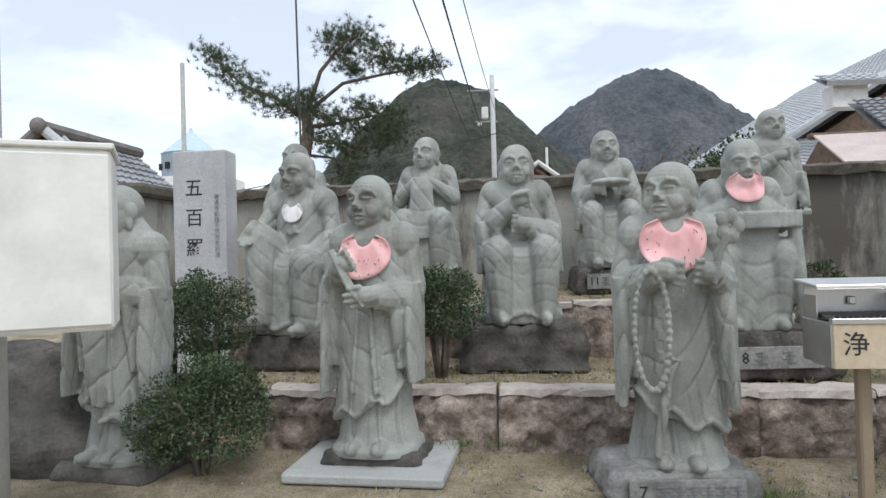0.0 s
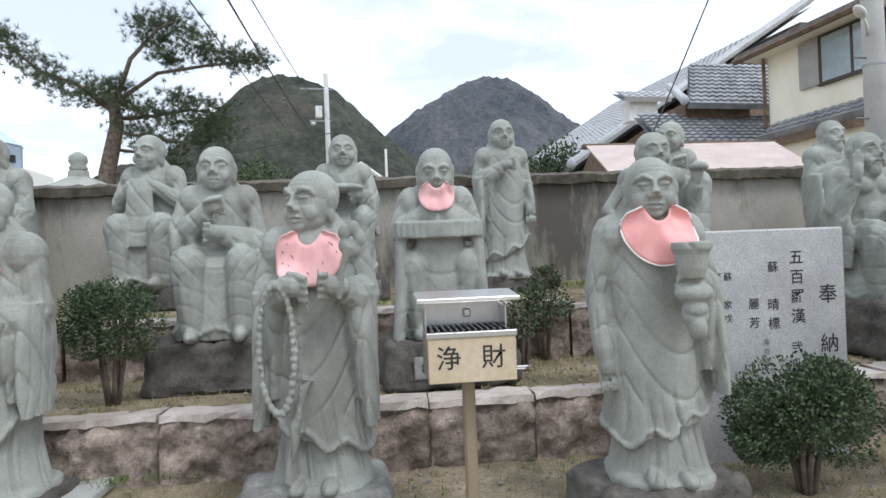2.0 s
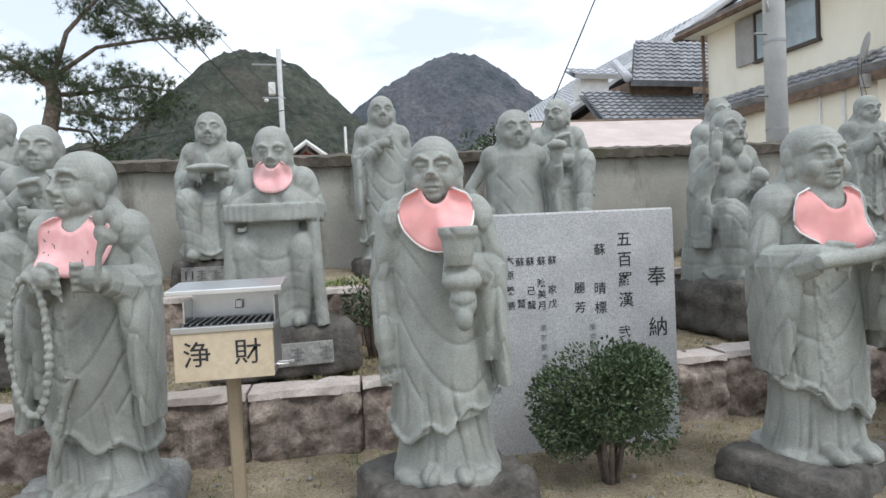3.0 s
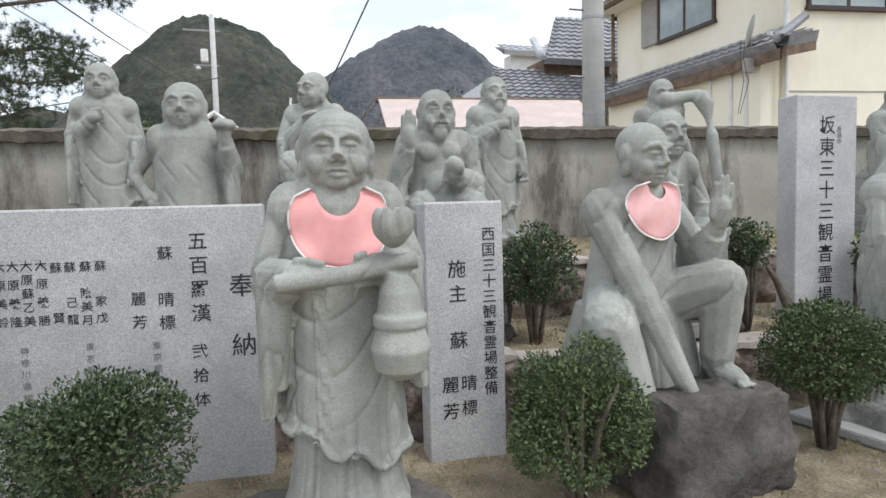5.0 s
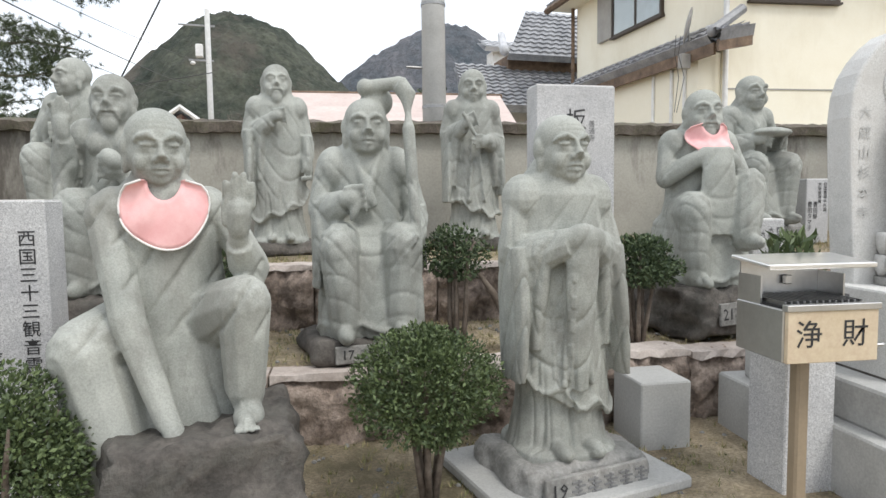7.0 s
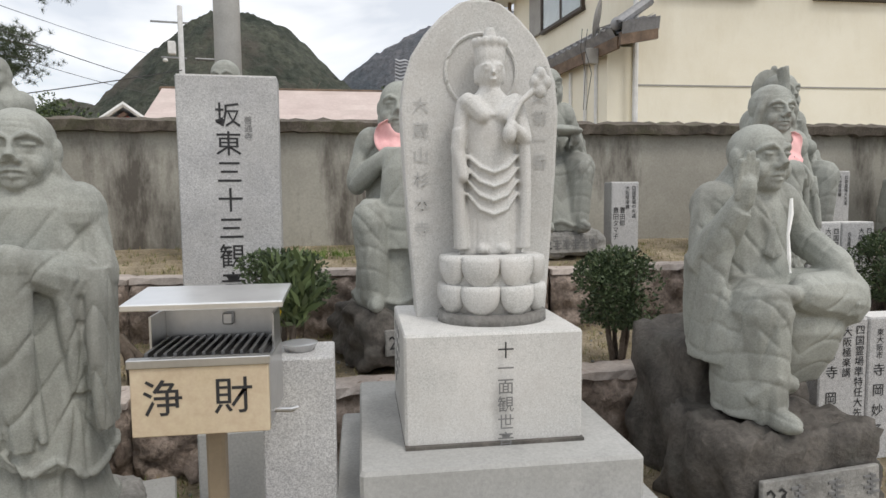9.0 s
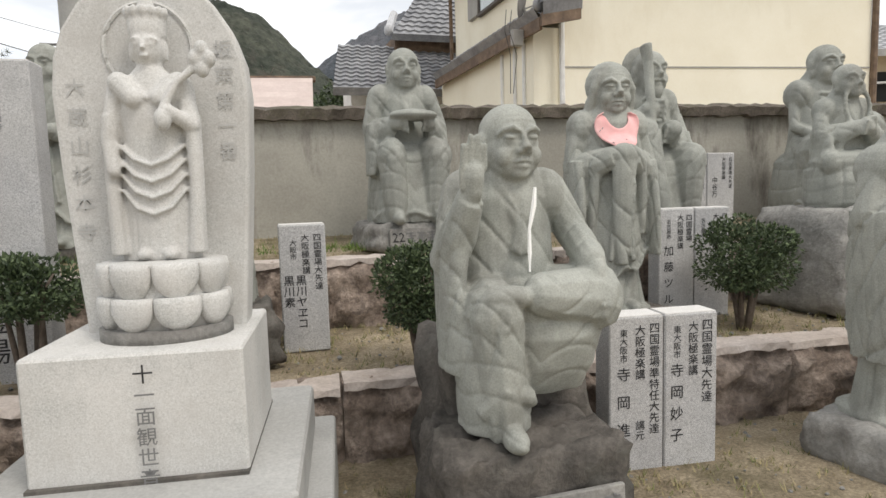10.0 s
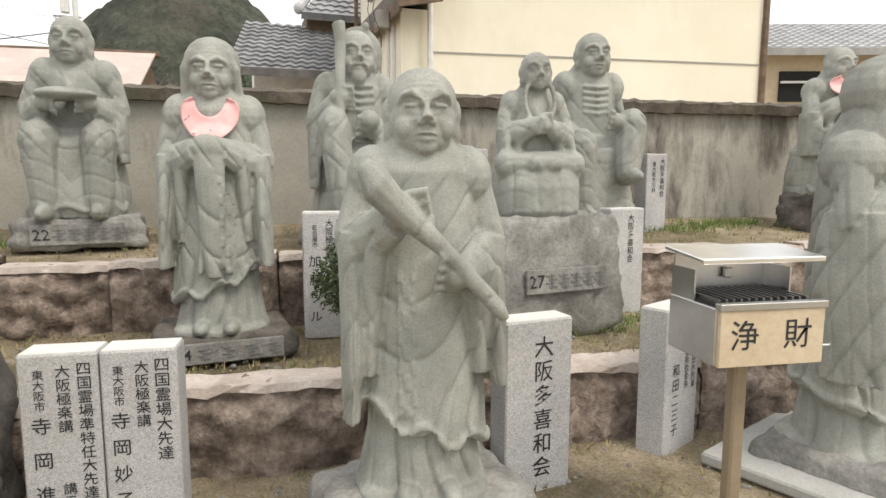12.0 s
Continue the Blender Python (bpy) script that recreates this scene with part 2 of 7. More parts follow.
class Shape:
    """A list of closed solids, later one mesh."""

    def __init__(self):
        self.v, self.f, self.n = [], [], 0
        self.smooth = False

    def add(self, v, f):
        v = np.asarray(v, float)
        self.v.append(v)
        self.f += [tuple(i + self.n for i in q) for q in f]
        self.n += len(v)

    def rings(self, rings, close=True):
        """Rings of equal count, from first to last, capped."""
        k, m = len(rings[0]), len(rings)
        v = np.concatenate([np.asarray(r, float) for r in rings])
        f = []
        for i in range(m - 1):
            for j in range(k):
                j2 = (j + 1) % k
                f.append((i * k + j, i * k + j2, (i + 1) * k + j2, (i + 1) * k + j))
        f.append(tuple(range(k - 1, -1, -1)))
        f.append(tuple((m - 1) * k + j for j in range(k)))
        self.add(v, f)

    def loft(self, rows, seg=20, power=2.0):
        """Rows of (x, y, z, rx, ry): a stack of level ovals."""
        a = np.linspace(0, 2 * np.pi, seg, endpoint=False)
        c, s = np.cos(a), np.sin(a)
        c = np.sign(c) * np.abs(c) ** (2 / power)
        s = np.sign(s) * np.abs(s) ** (2 / power)
        self.rings([np.stack([x + rx * c, y + ry * s, np.full(seg, z)], 1) for x, y, z, rx, ry in rows])

    def ell(self, c, r, turn=None, seg=14, rows=9):
        rr = []
        for i in range(rows):
            p = -math.pi / 2 + math.pi * (i + 0.5) / rows
            a = np.linspace(0, 2 * np.pi, seg, endpoint=False)
            rr.append(np.stack([r[0] * math.cos(p) * np.cos(a), r[1] * math.cos(p) * np.sin(a), np.full(seg, r[2] * math.sin(p))], 1))
        if turn is not None:
            q = np.array(Euler([radians(t) for t in turn]).to_matrix())
            rr = [x @ q.T for x in rr]
        self.rings([x + np.asarray(c, float) for x in rr])

    def tube(self, pts, radii, seg=8, flat=1.0):
        """A tube along points with a radius at each (or one for all)."""
        pts = [np.asarray(p, float) for p in pts]
        if not hasattr(radii, "__len__"):
            radii = [radii] * len(pts)
        rings = []
        up = np.array([0.0, 0.0, 1.0])
        for i, p in enumerate(pts):
            d = pts[min(i + 1, len(pts) - 1)] - pts[max(i - 1, 0)]
            d = d / (np.linalg.norm(d) + 1e-9)
            ref = up if abs(d[2]) < 0.95 else np.array([0.0, 1.0, 0.0])
            s = np.cross(d, ref)
            s /= np.linalg.norm(s)
            u = np.cross(s, d)
            a = np.linspace(0, 2 * np.pi, seg, endpoint=False)
            rings.append(p + radii[i] * (np.outer(np.cos(a), s) + flat * np.outer(np.sin(a), u)))
        self.rings(rings)

    def cap(self, p, q, r1, r2, seg=10):
        p, q = np.asarray(p, float), np.asarray(q, float)
        d = (q - p) / (np.linalg.norm(q - p) + 1e-9)
        pts = [p - d * r1 * 0.92, p - d * r1 * 0.6, p, q, q + d * r2 * 0.6, q + d * r2 * 0.92]
        self.tube(pts, [r1 * 0.35, r1 * 0.8, r1, r2, r2 * 0.8, r2 * 0.35], seg)

    def box(self, c, size, turn=None, bevel=0.0, taper=1.0):
        x, y, z = (s / 2 for s in size)
        b = min(bevel, x * 0.9, y * 0.9, z * 0.9)

        def ring(zz, k, ins):
            X, Y = x * k - ins, y * k - ins
            if b <= 0:
                return [(-X, -Y, zz), (X, -Y, zz), (X, Y, zz), (-X, Y, zz)]
            return [(-X + b, -Y, zz), (X - b, -Y, zz), (X, -Y + b, zz), (X, Y - b, zz), (X - b, Y, zz), (-X + b, Y, zz), (-X, Y - b, zz), (-X, -Y + b, zz)]
        if b <= 0:
            rr = [ring(-z, 1, 0), ring(z, taper, 0)]
        else:
            rr = [ring(-z, 1, b * 0.6), ring(-z + b, 1, 0), ring(z - b, taper, 0), ring(z, taper, b * 0.6)]
        rr = [np.asarray(r, float) for r in rr]
        if turn is not None:
            q = np.array(Euler([radians(t) for t in turn]).to_matrix())
            rr = [r @ q.T for r in rr]
        self.rings([r + np.asarray(c, float) for r in rr])

    def mesh(self):
        return mesh_from(np.concatenate(self.v), self.f, self.smooth)


def solid_box(size, c=(0, 0, 0), bevel=0.0, turn=None, taper=1.0):
    s = Shape()
    s.box(c, size, turn, bevel, taper)
    return s


def waves(p, seed, octaves=3, f=3.0):
    """Smooth pseudo-random field of points, about -1 to 1."""
    rng = np.random.RandomState(seed)
    out, amp = np.zeros(len(p)), 1.0
    for _ in range(octaves):
        for _ in range(3):
            k = rng.normal(size=3) * f
            out += amp * np.sin(p @ k + rng.uniform(0, 6.28)) / 3
        amp *= 0.55
        f *= 2.1
    return out


def smoothstep(a, b, x):
    t = np.clip((x - a) / (b - a), 0, 1)
    return t * t * (3 - 2 * t)


def remeshed(shape, voxel):
    """One skin over all the solids of a shape."""
    tmp = bpy.data.objects.new("tmp", shape.mesh())
    scene.collection.objects.link(tmp)
    md = tmp.modifiers.new("r", "REMESH")
    md.mode, md.voxel_size = "VOXEL", voxel
    dg = bpy.context.evaluated_depsgraph_get()
    me = bpy.data.meshes.new_from_object(tmp.evaluated_get(dg))
    old = tmp.data
    bpy.data.objects.remove(tmp)
    bpy.data.meshes.remove(old)
    return me


def coords(me):
    a = np.empty(len(me.vertices) * 3)
    me.vertices.foreach_get("co", a)
    return a.reshape(-1, 3)


def normals(me):
    a = np.empty(len(me.vertices) * 3)
    me.vertex_normals.foreach_get("vector", a)
    return a.reshape(-1, 3)


def put_coords(me, co):
    me.vertices.foreach_set("co", co.ravel())
    me.update()


def relax(me, times=2, amount=0.5):
    e = np.empty(len(me.edges) * 2, int)
    me.edges.foreach_get("vertices", e)
    e = e.reshape(-1, 2)
    co = coords(me)
    cnt = np.bincount(e.ravel(), minlength=len(co))[:, None] + 1e-9
    for _ in range(times):
        acc = np.zeros_like(co)
        for k in range(3):
            acc[:, k] = np.bincount(e[:, 0], co[e[:, 1], k], len(co)) + np.bincount(e[:, 1], co[e[:, 0], k], len(co))
        co = co + amount * (acc / cnt - co)
    put_coords(me, co)


def rough_block(w, d, h, seed, rough=0.02, n=11, round_=0.03, taper=0.94):
    """A rock-faced block, foot at z = 0."""
    s = Shape()
    s.box((0, 0, h / 2), (w, d, h), None, round_, taper)
    me = remeshed(s, max(0.022, min(w, d, h) / n))
    co, no = coords(me), normals(me)
    co = co + no * (rough * waves(co, seed, 3, 20.0))[:, None]
    co[:, 2] = np.maximum(co[:, 2], -0.02)
    put_coords(me, co)
    me.polygons.foreach_set("use_smooth", [True] * len(me.polygons))
    return me


def letters(parent, body, size, m, mat=None, name="character", spacing=1.0):
    """Writing, top to bottom, one part a character, on the plane x right, y up of the pose m; its top centre is the origin."""
    for i, ch in enumerate(body):
        key = (ch, round(size, 4))
        if key not in GLYPHS:
            c = bpy.data.curves.new("letters", "FONT")
            c.body = ch
            c.size, c.align_x, c.align_y, c.resolution_u, c.offset = size, "CENTER", "TOP", 1, size * 0.005
            tmp = bpy.data.objects.new("tmp", c)
            scene.collection.objects.link(tmp)
            GLYPHS[key] = bpy.data.meshes.new_from_object(tmp.evaluated_get(bpy.context.evaluated_depsgraph_get()))
            bpy.data.objects.remove(tmp)
        me = GLYPHS[key].copy() if mat is not None else GLYPHS[key]
        part(name, me, mat or INK, parent, "", m @ pose(0, -i * size * spacing * 1.0, 0))


GLYPHS = {}
FRONT = pose(0, 0, 0, 90, 0, 0)
TURN = -6.6          # the beds and the wall run this many degrees off the x axis
SL = math.tan(radians(TURN))


def line_y(y0, x):
    return y0 + SL * x


G1, G2, G3 = 0.37, 0.745, 1.15


# ---- ground, beds, walls ----
def sheet(x0, x1, nx, yfun0, yfun1, ny, zfun, seed=1, amp=0.012):
    xs, ts = np.linspace(x0, x1, nx), np.linspace(0, 1, ny)
    X, T = np.meshgrid(xs, ts)
    Y = yfun0(X) + (yfun1(X) - yfun0(X)) * T
    Z = zfun(X, Y, T)
    co = np.stack([X.ravel(), Y.ravel(), Z.ravel()], 1)
    co[:, 2] += amp * waves(co * [1, 1, 0], seed, 4, 2.5)
    f = [(j * nx + i, j * nx + i + 1, (j + 1) * nx + i + 1, (j + 1) * nx + i) for j in range(ny - 1) for i in range(nx - 1)]
    return mesh_from(co, f, True)


xs = np.concatenate([-np.geomspace(900, 6, 14), np.linspace(-5, 19, 121), np.geomspace(20, 900, 14)])
ys = np.concatenate([-np.geomspace(900, 3, 12), np.linspace(-2.5, 7.5, 51), np.geomspace(8.5, 1200, 14)])
gx, gy = np.meshgrid(xs, ys)
gco = np.stack([gx.ravel(), gy.ravel(), np.full(gx.size, G1)], 1)
near = (np.abs(gco[:, 0] - 7) < 13) & (gco[:, 1] < 7.6) & (gco[:, 1] > -2.6)
gco[:, 2] += np.where(near, 0.012 * waves(gco * [1, 1, 0], 5, 4, 2.5), 0)
nxs = len(xs)
gf = [(j * nxs + i, j * nxs + i + 1, (j + 1) * nxs + i + 1, (j + 1) * nxs + i) for j in range(len(ys) - 1) for i in range(nxs - 1)]
tagged(part("ground", mesh_from(gco, gf, True), SOIL), "sandy soil with dead grass around the statues", "ground", kind="structure")
T1, T2, WY = 3.62, 4.80, 6.25
bed1 = sheet(-1.0, 19, 160, lambda x: line_y(T1 + 0.10, x), lambda x: line_y(T2 + 0.1, x), 12, lambda X, Y, T: G2 - 0.035 + 0.02 * T, 7)
tagged(part("ground_middle_bed", bed1, SOIL), "raised middle bed of sandy soil behind a stone edge", "ground", kind="structure")
bed2 = sheet(-2.4, 19, 160, lambda x: line_y(T2 + 0.10, x), lambda x: line_y(WY + 0.05, x), 12, lambda X, Y, T: G3 - 0.04 + 0.11 * T, 9)
tagged(part("ground_upper_bed", bed2, SOIL), "upper bed of sandy soil and grass before the wall", "ground", kind="structure")


def wall_run(name, x0, x1, y0, z0, z1, thick, label):
    """The plaster wall with its overhanging coping."""
    L = (x1 - x0) / math.cos(radians(TURN))
    w = tagged(part(name, solid_box((L, thick, z1 - z0), (L / 2, thick / 2, (z1 - z0) / 2)), PLASTER, None, "", pose(x0, line_y(y0, x0), z0, 0, 0, TURN)), label, "wall", kind="structure")
    s = Shape()
    k = int(L / 0.06)
    rr = []
    rng = np.random.RandomState(3)
    for i in range(k + 1):
        u = L * i / k
        j = rng.normal(0, 0.006, 6)
        rr.append([(u, -0.085 + j[0], 0.0 + j[1]), (u, -0.1 + j[2], 0.085 + j[3]), (u, thick / 2, 0.135 + j[4]), (u, thick + 0.1, 0.085), (u, thick + 0.085, 0.0), (u, thick / 2, 0.0)])
    s.rings(rr)
    c = part("coping", s, COPING, w, "dark mossy concrete coping")
    c.matrix_basis = pose(0, 0, z1 - z0 - 0.02)
    return w


WALL_TOP = 2.21
wall_run("wall_north", -2.35, 19.0, WY, 0.3, WALL_TOP, 0.22, "stained beige plaster garden wall with dark coping")
pier = tagged(part("wall_return", solid_box((0.6, 1.3, 1.86), (0, 0, 0.93)), PLASTER, None, "", pose(-2.62, 6.05, 0.3, 0, 0, TURN)), "short return of the plaster wall with coping", "wall", kind="structure")
part("coping", solid_box((0.78, 1.5, 0.12), (0, 0, 1.9), 0.03), COPING, pier, "dark mossy concrete coping")


def rubble_stone(length, h, seed):
    """One rough-faced retaining stone with a flatter, paler top arris; face towards -y."""
    nx, nz = max(8, int(length / 0.026)), 14
    rng = np.random.RandomState(seed)
    X, Z = np.meshgrid(np.linspace(0, length, nx), np.linspace(0, h, nz))
    p = np.stack([X.ravel(), np.full(X.size, seed * 1.7), Z.ravel()], 1)
    edge = np.minimum(np.minimum(p[:, 0], length - p[:, 0]) / 0.014, np.minimum((h - p[:, 2]) / 0.05, 1.0))
    edge = smoothstep(0, 1, np.clip(edge, 0, 1))
    y = -0.03 - 0.03 * edge - 0.035 * edge * waves(p, seed, 3, 16.0) - 0.04 * (np.abs(waves(p, seed + 50, 3, 30.0)) - 0.3) * edge + 0.03 * smoothstep(h - 0.1, h - 0.06, p[:, 2])
    front = np.stack([p[:, 0], y, p[:, 2]], 1)
    v = list(front)
    f = [(j * nx + i, j * nx + i + 1, (j + 1) * nx + i + 1, (j + 1) * nx + i) for j in range(nz - 1) for i in range(nx - 1)]
    b = len(v)
    rows = [0.03, 0.09, 0.16]
    for r in rows:
        for i in range(nx):
            v.append((length * i / (nx - 1), r, h + rng.normal(0, 0.004)))
    prev = [(nz - 1) * nx + i for i in range(nx)]
    for k in range(len(rows)):
        cur = [b + k * nx + i for i in range(nx)]
        f += [(prev[i], prev[i + 1], cur[i + 1], cur[i]) for i in range(nx - 1)]
        prev = cur
    e = len(v)
    v += [(0, 0.16, 0), (length, 0.16, 0)]
    f.append((prev[0], prev[-1], e + 1, e))
    f.append(tuple([j * nx for j in range(nz)][::-1]) + (e,) + tuple(b + k * nx for k in range(len(rows) - 1, -1, -1)))
    f.append(tuple(j * nx + nx - 1 for j in range(nz)) + tuple(b + k * nx + nx - 1 for k in range(len(rows))) + (e + 1,))
    me = mesh_from(v, f, True)
    me.materials.append(WALLSTONE)
    return me


def stone_edge(name, x0, x1, y0, z0, z1, label, seed):
    w = thing(name, pose(x0, line_y(y0, x0), z0, 0, 0, TURN), label, "retaining wall", kind="structure")
    rng = np.random.RandomState(seed)
    u, L, k = 0.0, (x1 - x0) / math.cos(radians(TURN)), 0
    kinds = [(ln, rubble_stone(ln, z1 - z0, seed * 10 + i)) for i, ln in enumerate((0.42, 0.55, 0.66, 0.78, 0.9, 1.05, 0.6, 0.72, 0.84, 0.5))]
    while u < L:
        ln, me = kinds[rng.randint(len(kinds))]
        st = new("stone", me)
        st.parent = w
        st.matrix_basis = pose(u, rng.normal(0, 0.014), rng.normal(0, 0.012) - 0.012, rng.normal(0, 1.5), rng.normal(0, 0.6), rng.normal(0, 1.2))
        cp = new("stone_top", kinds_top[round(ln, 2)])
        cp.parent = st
        u += ln + 0.002
        k += 1
    return w


kinds_top = {}
for i, ln in enumerate((0.42, 0.55, 0.66, 0.78, 0.9, 1.05, 0.6, 0.72, 0.84, 0.5)):
    n_ = max(5, int(ln / 0.06))
    rng_ = np.random.RandomState(70 + i)
    s_ = Shape()
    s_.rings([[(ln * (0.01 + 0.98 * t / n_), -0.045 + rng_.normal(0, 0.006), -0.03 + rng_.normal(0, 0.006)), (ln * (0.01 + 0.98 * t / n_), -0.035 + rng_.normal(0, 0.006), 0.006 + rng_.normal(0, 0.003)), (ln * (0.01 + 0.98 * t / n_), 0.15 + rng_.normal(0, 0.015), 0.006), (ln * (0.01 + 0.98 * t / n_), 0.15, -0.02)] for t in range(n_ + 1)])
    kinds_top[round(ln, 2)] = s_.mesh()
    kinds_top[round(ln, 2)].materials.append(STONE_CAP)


def lift_tops(w, h):
    for st in w.children:
        for cp in st.children:
            cp.location = (0, 0, h)


H1, H2 = G2 - G1 + 0.03, G3 - G2 + 0.03
lift_tops(stone_edge("retaining_wall_lower", -0.75, 18.5, T1, G1 - 0.03, G2, "single course of rough pinkish brown retaining stones", 4), H1)
lift_tops(stone_edge("retaining_wall_upper", -1.6, 18.5, T2, G2 - 0.03, G3, "upper course of rough pinkish brown retaining stones", 6), H2)


# ---- statues: each one mesh ----
def head(s, c, k=1.0, turn=0.0, nod=0.0, hood=False, fierce=0.0, beard=False, fat=1.0):
    """A shaven head about centre c; turn: degrees to the viewer's right."""
    sub = Shape()
    fat *= 1.0
    w = 0.113 * fat
    sub.ell((0, 0.016, 0.028), (w * 1.04, 0.132, 0.12), None, 28, 22)
    sub.ell((0, -0.012, -0.042), (w * 0.98, 0.112, 0.12), None, 26, 20)
    sub.ell((0, -0.03, -0.098), (w * 0.84, 0.084, 0.066), None, 22, 16)
    sub.ell((0, -0.088, -0.13), (0.04 * fat, 0.03, 0.028))
    for sx in (-1, 1):
        sub.ell((sx * 0.054 * fat, -0.078, -0.066), (0.045 * fat, 0.036, 0.048))
        sub.tube([(sx * 0.016, -0.121, 0.026 - 0.008 * fierce), (sx * 0.045, -0.12, 0.044 + 0.006 * fierce), (sx * 0.078, -0.095, 0.032 + 0.008 * fierce), (sx * 0.092, -0.075, 0.014)], [0.01, 0.013 + 0.003 * fierce, 0.011, 0.006], 8)
        sub.ell((sx * 0.045, -0.1, 0.004), (0.031, 0.022, 0.019))
        sub.ell((sx * (w + 0.003), 0.016, -0.012), (0.02, 0.036, 0.05))
        sub.ell((sx * (w + 0.002), 0.004, -0.078), (0.017, 0.022, 0.046))
    sub.tube([(0, -0.115, 0.024), (0, -0.134, -0.022), (0, -0.146, -0.044)], [0.012, 0.018, 0.024], 10)
    sub.ell((-0.021, -0.132, -0.05), (0.015, 0.015, 0.013))
    sub.ell((0.021, -0.132, -0.05), (0.015, 0.015, 0.013))
    sub.tube([(-0.036, -0.112, -0.094), (-0.014, -0.126, -0.085), (0, -0.126, -0.087), (0.014, -0.126, -0.085), (0.036, -0.112, -0.094)], [0.006, 0.01, 0.01, 0.01, 0.006], 7)
    sub.tube([(-0.03, -0.11, -0.103), (0, -0.124, -0.107), (0.03, -0.11, -0.103)], [0.007, 0.012, 0.007], 7)
    if beard:
        for sx in (-1, 1):
            sub.tube([(sx * 0.01, -0.13, -0.07), (sx * 0.05, -0.12, -0.09), (sx * 0.065, -0.1, -0.14)], [0.012, 0.016, 0.006], 6)
        sub.ell((0, -0.09, -0.15), (0.05, 0.04, 0.06))
    if hood:
        sub.ell((0, 0.03, 0.03), (w + 0.035, 0.14, 0.145))
        for sx in (-1, 1):
            sub.tube([(sx * 0.085, -0.05, 0.085), (sx * 0.125, -0.04, 0), (sx * 0.13, 0.02, -0.15)], [0.022, 0.026, 0.034], 8)
        sub.ell((0, 0.06, -0.12), (0.15, 0.1, 0.16))
    q = np.array((Euler((radians(nod), 0, radians(turn))).to_matrix()))
    for v in sub.v:
        v[:] = (v * k) @ q.T + np.asarray(c)
    base = s.n
    s.v += sub.v
    s.f += [tuple(i + base for i in f) for f in sub.f]
    s.n += sub.n
    return np.asarray(c, float), q, k


def face_cuts(co, frame_):
    """Carved eye hollows, mouth line and cheek folds."""
    c, q, k = frame_
    p = ((co - c) @ q) / k
    x, y, z = p.T
    fr = smoothstep(-0.03, -0.08, y)
    ax = np.abs(x)

    def dip(cx, cz, rx, rz):
        return np.exp(-((ax - cx) / rx) ** 2 - ((z - cz) / rz) ** 2)
    d = -0.008 * np.exp(-((z - 0.021 + 5.0 * (ax - 0.046) ** 2) / 0.0045) ** 2) * smoothstep(0.082, 0.07, ax) * smoothstep(0.012, 0.02, ax)
    d += -0.007 * np.exp(-((z + 0.006 - 3.0 * (ax - 0.046) ** 2) / 0.0035) ** 2) * smoothstep(0.076, 0.066, ax) * smoothstep(0.014, 0.022, ax)
    d += -0.006 * dip(0.018, 0.0, 0.009, 0.014) - 0.005 * dip(0.05, -0.03, 0.024, 0.006)
    d += -0.012 * np.exp(-((z + 0.0955 + 2.0 * ax * ax) / 0.004) ** 2) * smoothstep(0.042, 0.03, ax)
    d += -0.005 * np.exp(-((ax - 0.042 - 0.4 * (-0.055 - z)) / 0.006) ** 2) * smoothstep(-0.12, -0.1, z) * smoothstep(-0.03, -0.05, z)
    d += -0.0025 * smoothstep(0.2, 0.9, np.sin((z + 1.5 * ax * ax) * 300)) * smoothstep(0.052, 0.06, z) * smoothstep(0.1, 0.085, z) * smoothstep(0.075, 0.055, ax)
    return d * fr * (np.linalg.norm(p, axis=1) < 0.2)


def hand(s, p, point, k=1.0, open_=False):
    """A hand at p whose fingers go along point."""
    p, d = np.asarray(p, float), np.asarray(point, float)
    d = d / np.linalg.norm(d)
    side = np.cross(d, (0, 1, 0.3))
    side /= np.linalg.norm(side)
    s.cap(p - d * 0.02, p + d * 0.03 * k, 0.036 * k, 0.04 * k)
    for i in range(4):
        o = side * (i - 1.5) * 0.027 * k
        a = p + o + d * 0.05 * k
        if open_:
            s.cap(a, a + d * (0.085 if i in (1, 2) else 0.06) * k, 0.0125 * k, 0.0105 * k, 7)
        else:
            s.tube([a, a + d * 0.04 * k + np.array((0, -0.012, 0)), a + d * 0.045 * k + np.array((0, -0.005, -0.035))], [0.0135 * k, 0.013 * k, 0.01 * k], 7)
    s.cap(p + side * 0.04 * k, p + side * 0.045 * k + d * 0.05 * k, 0.014 * k, 0.011 * k, 7)


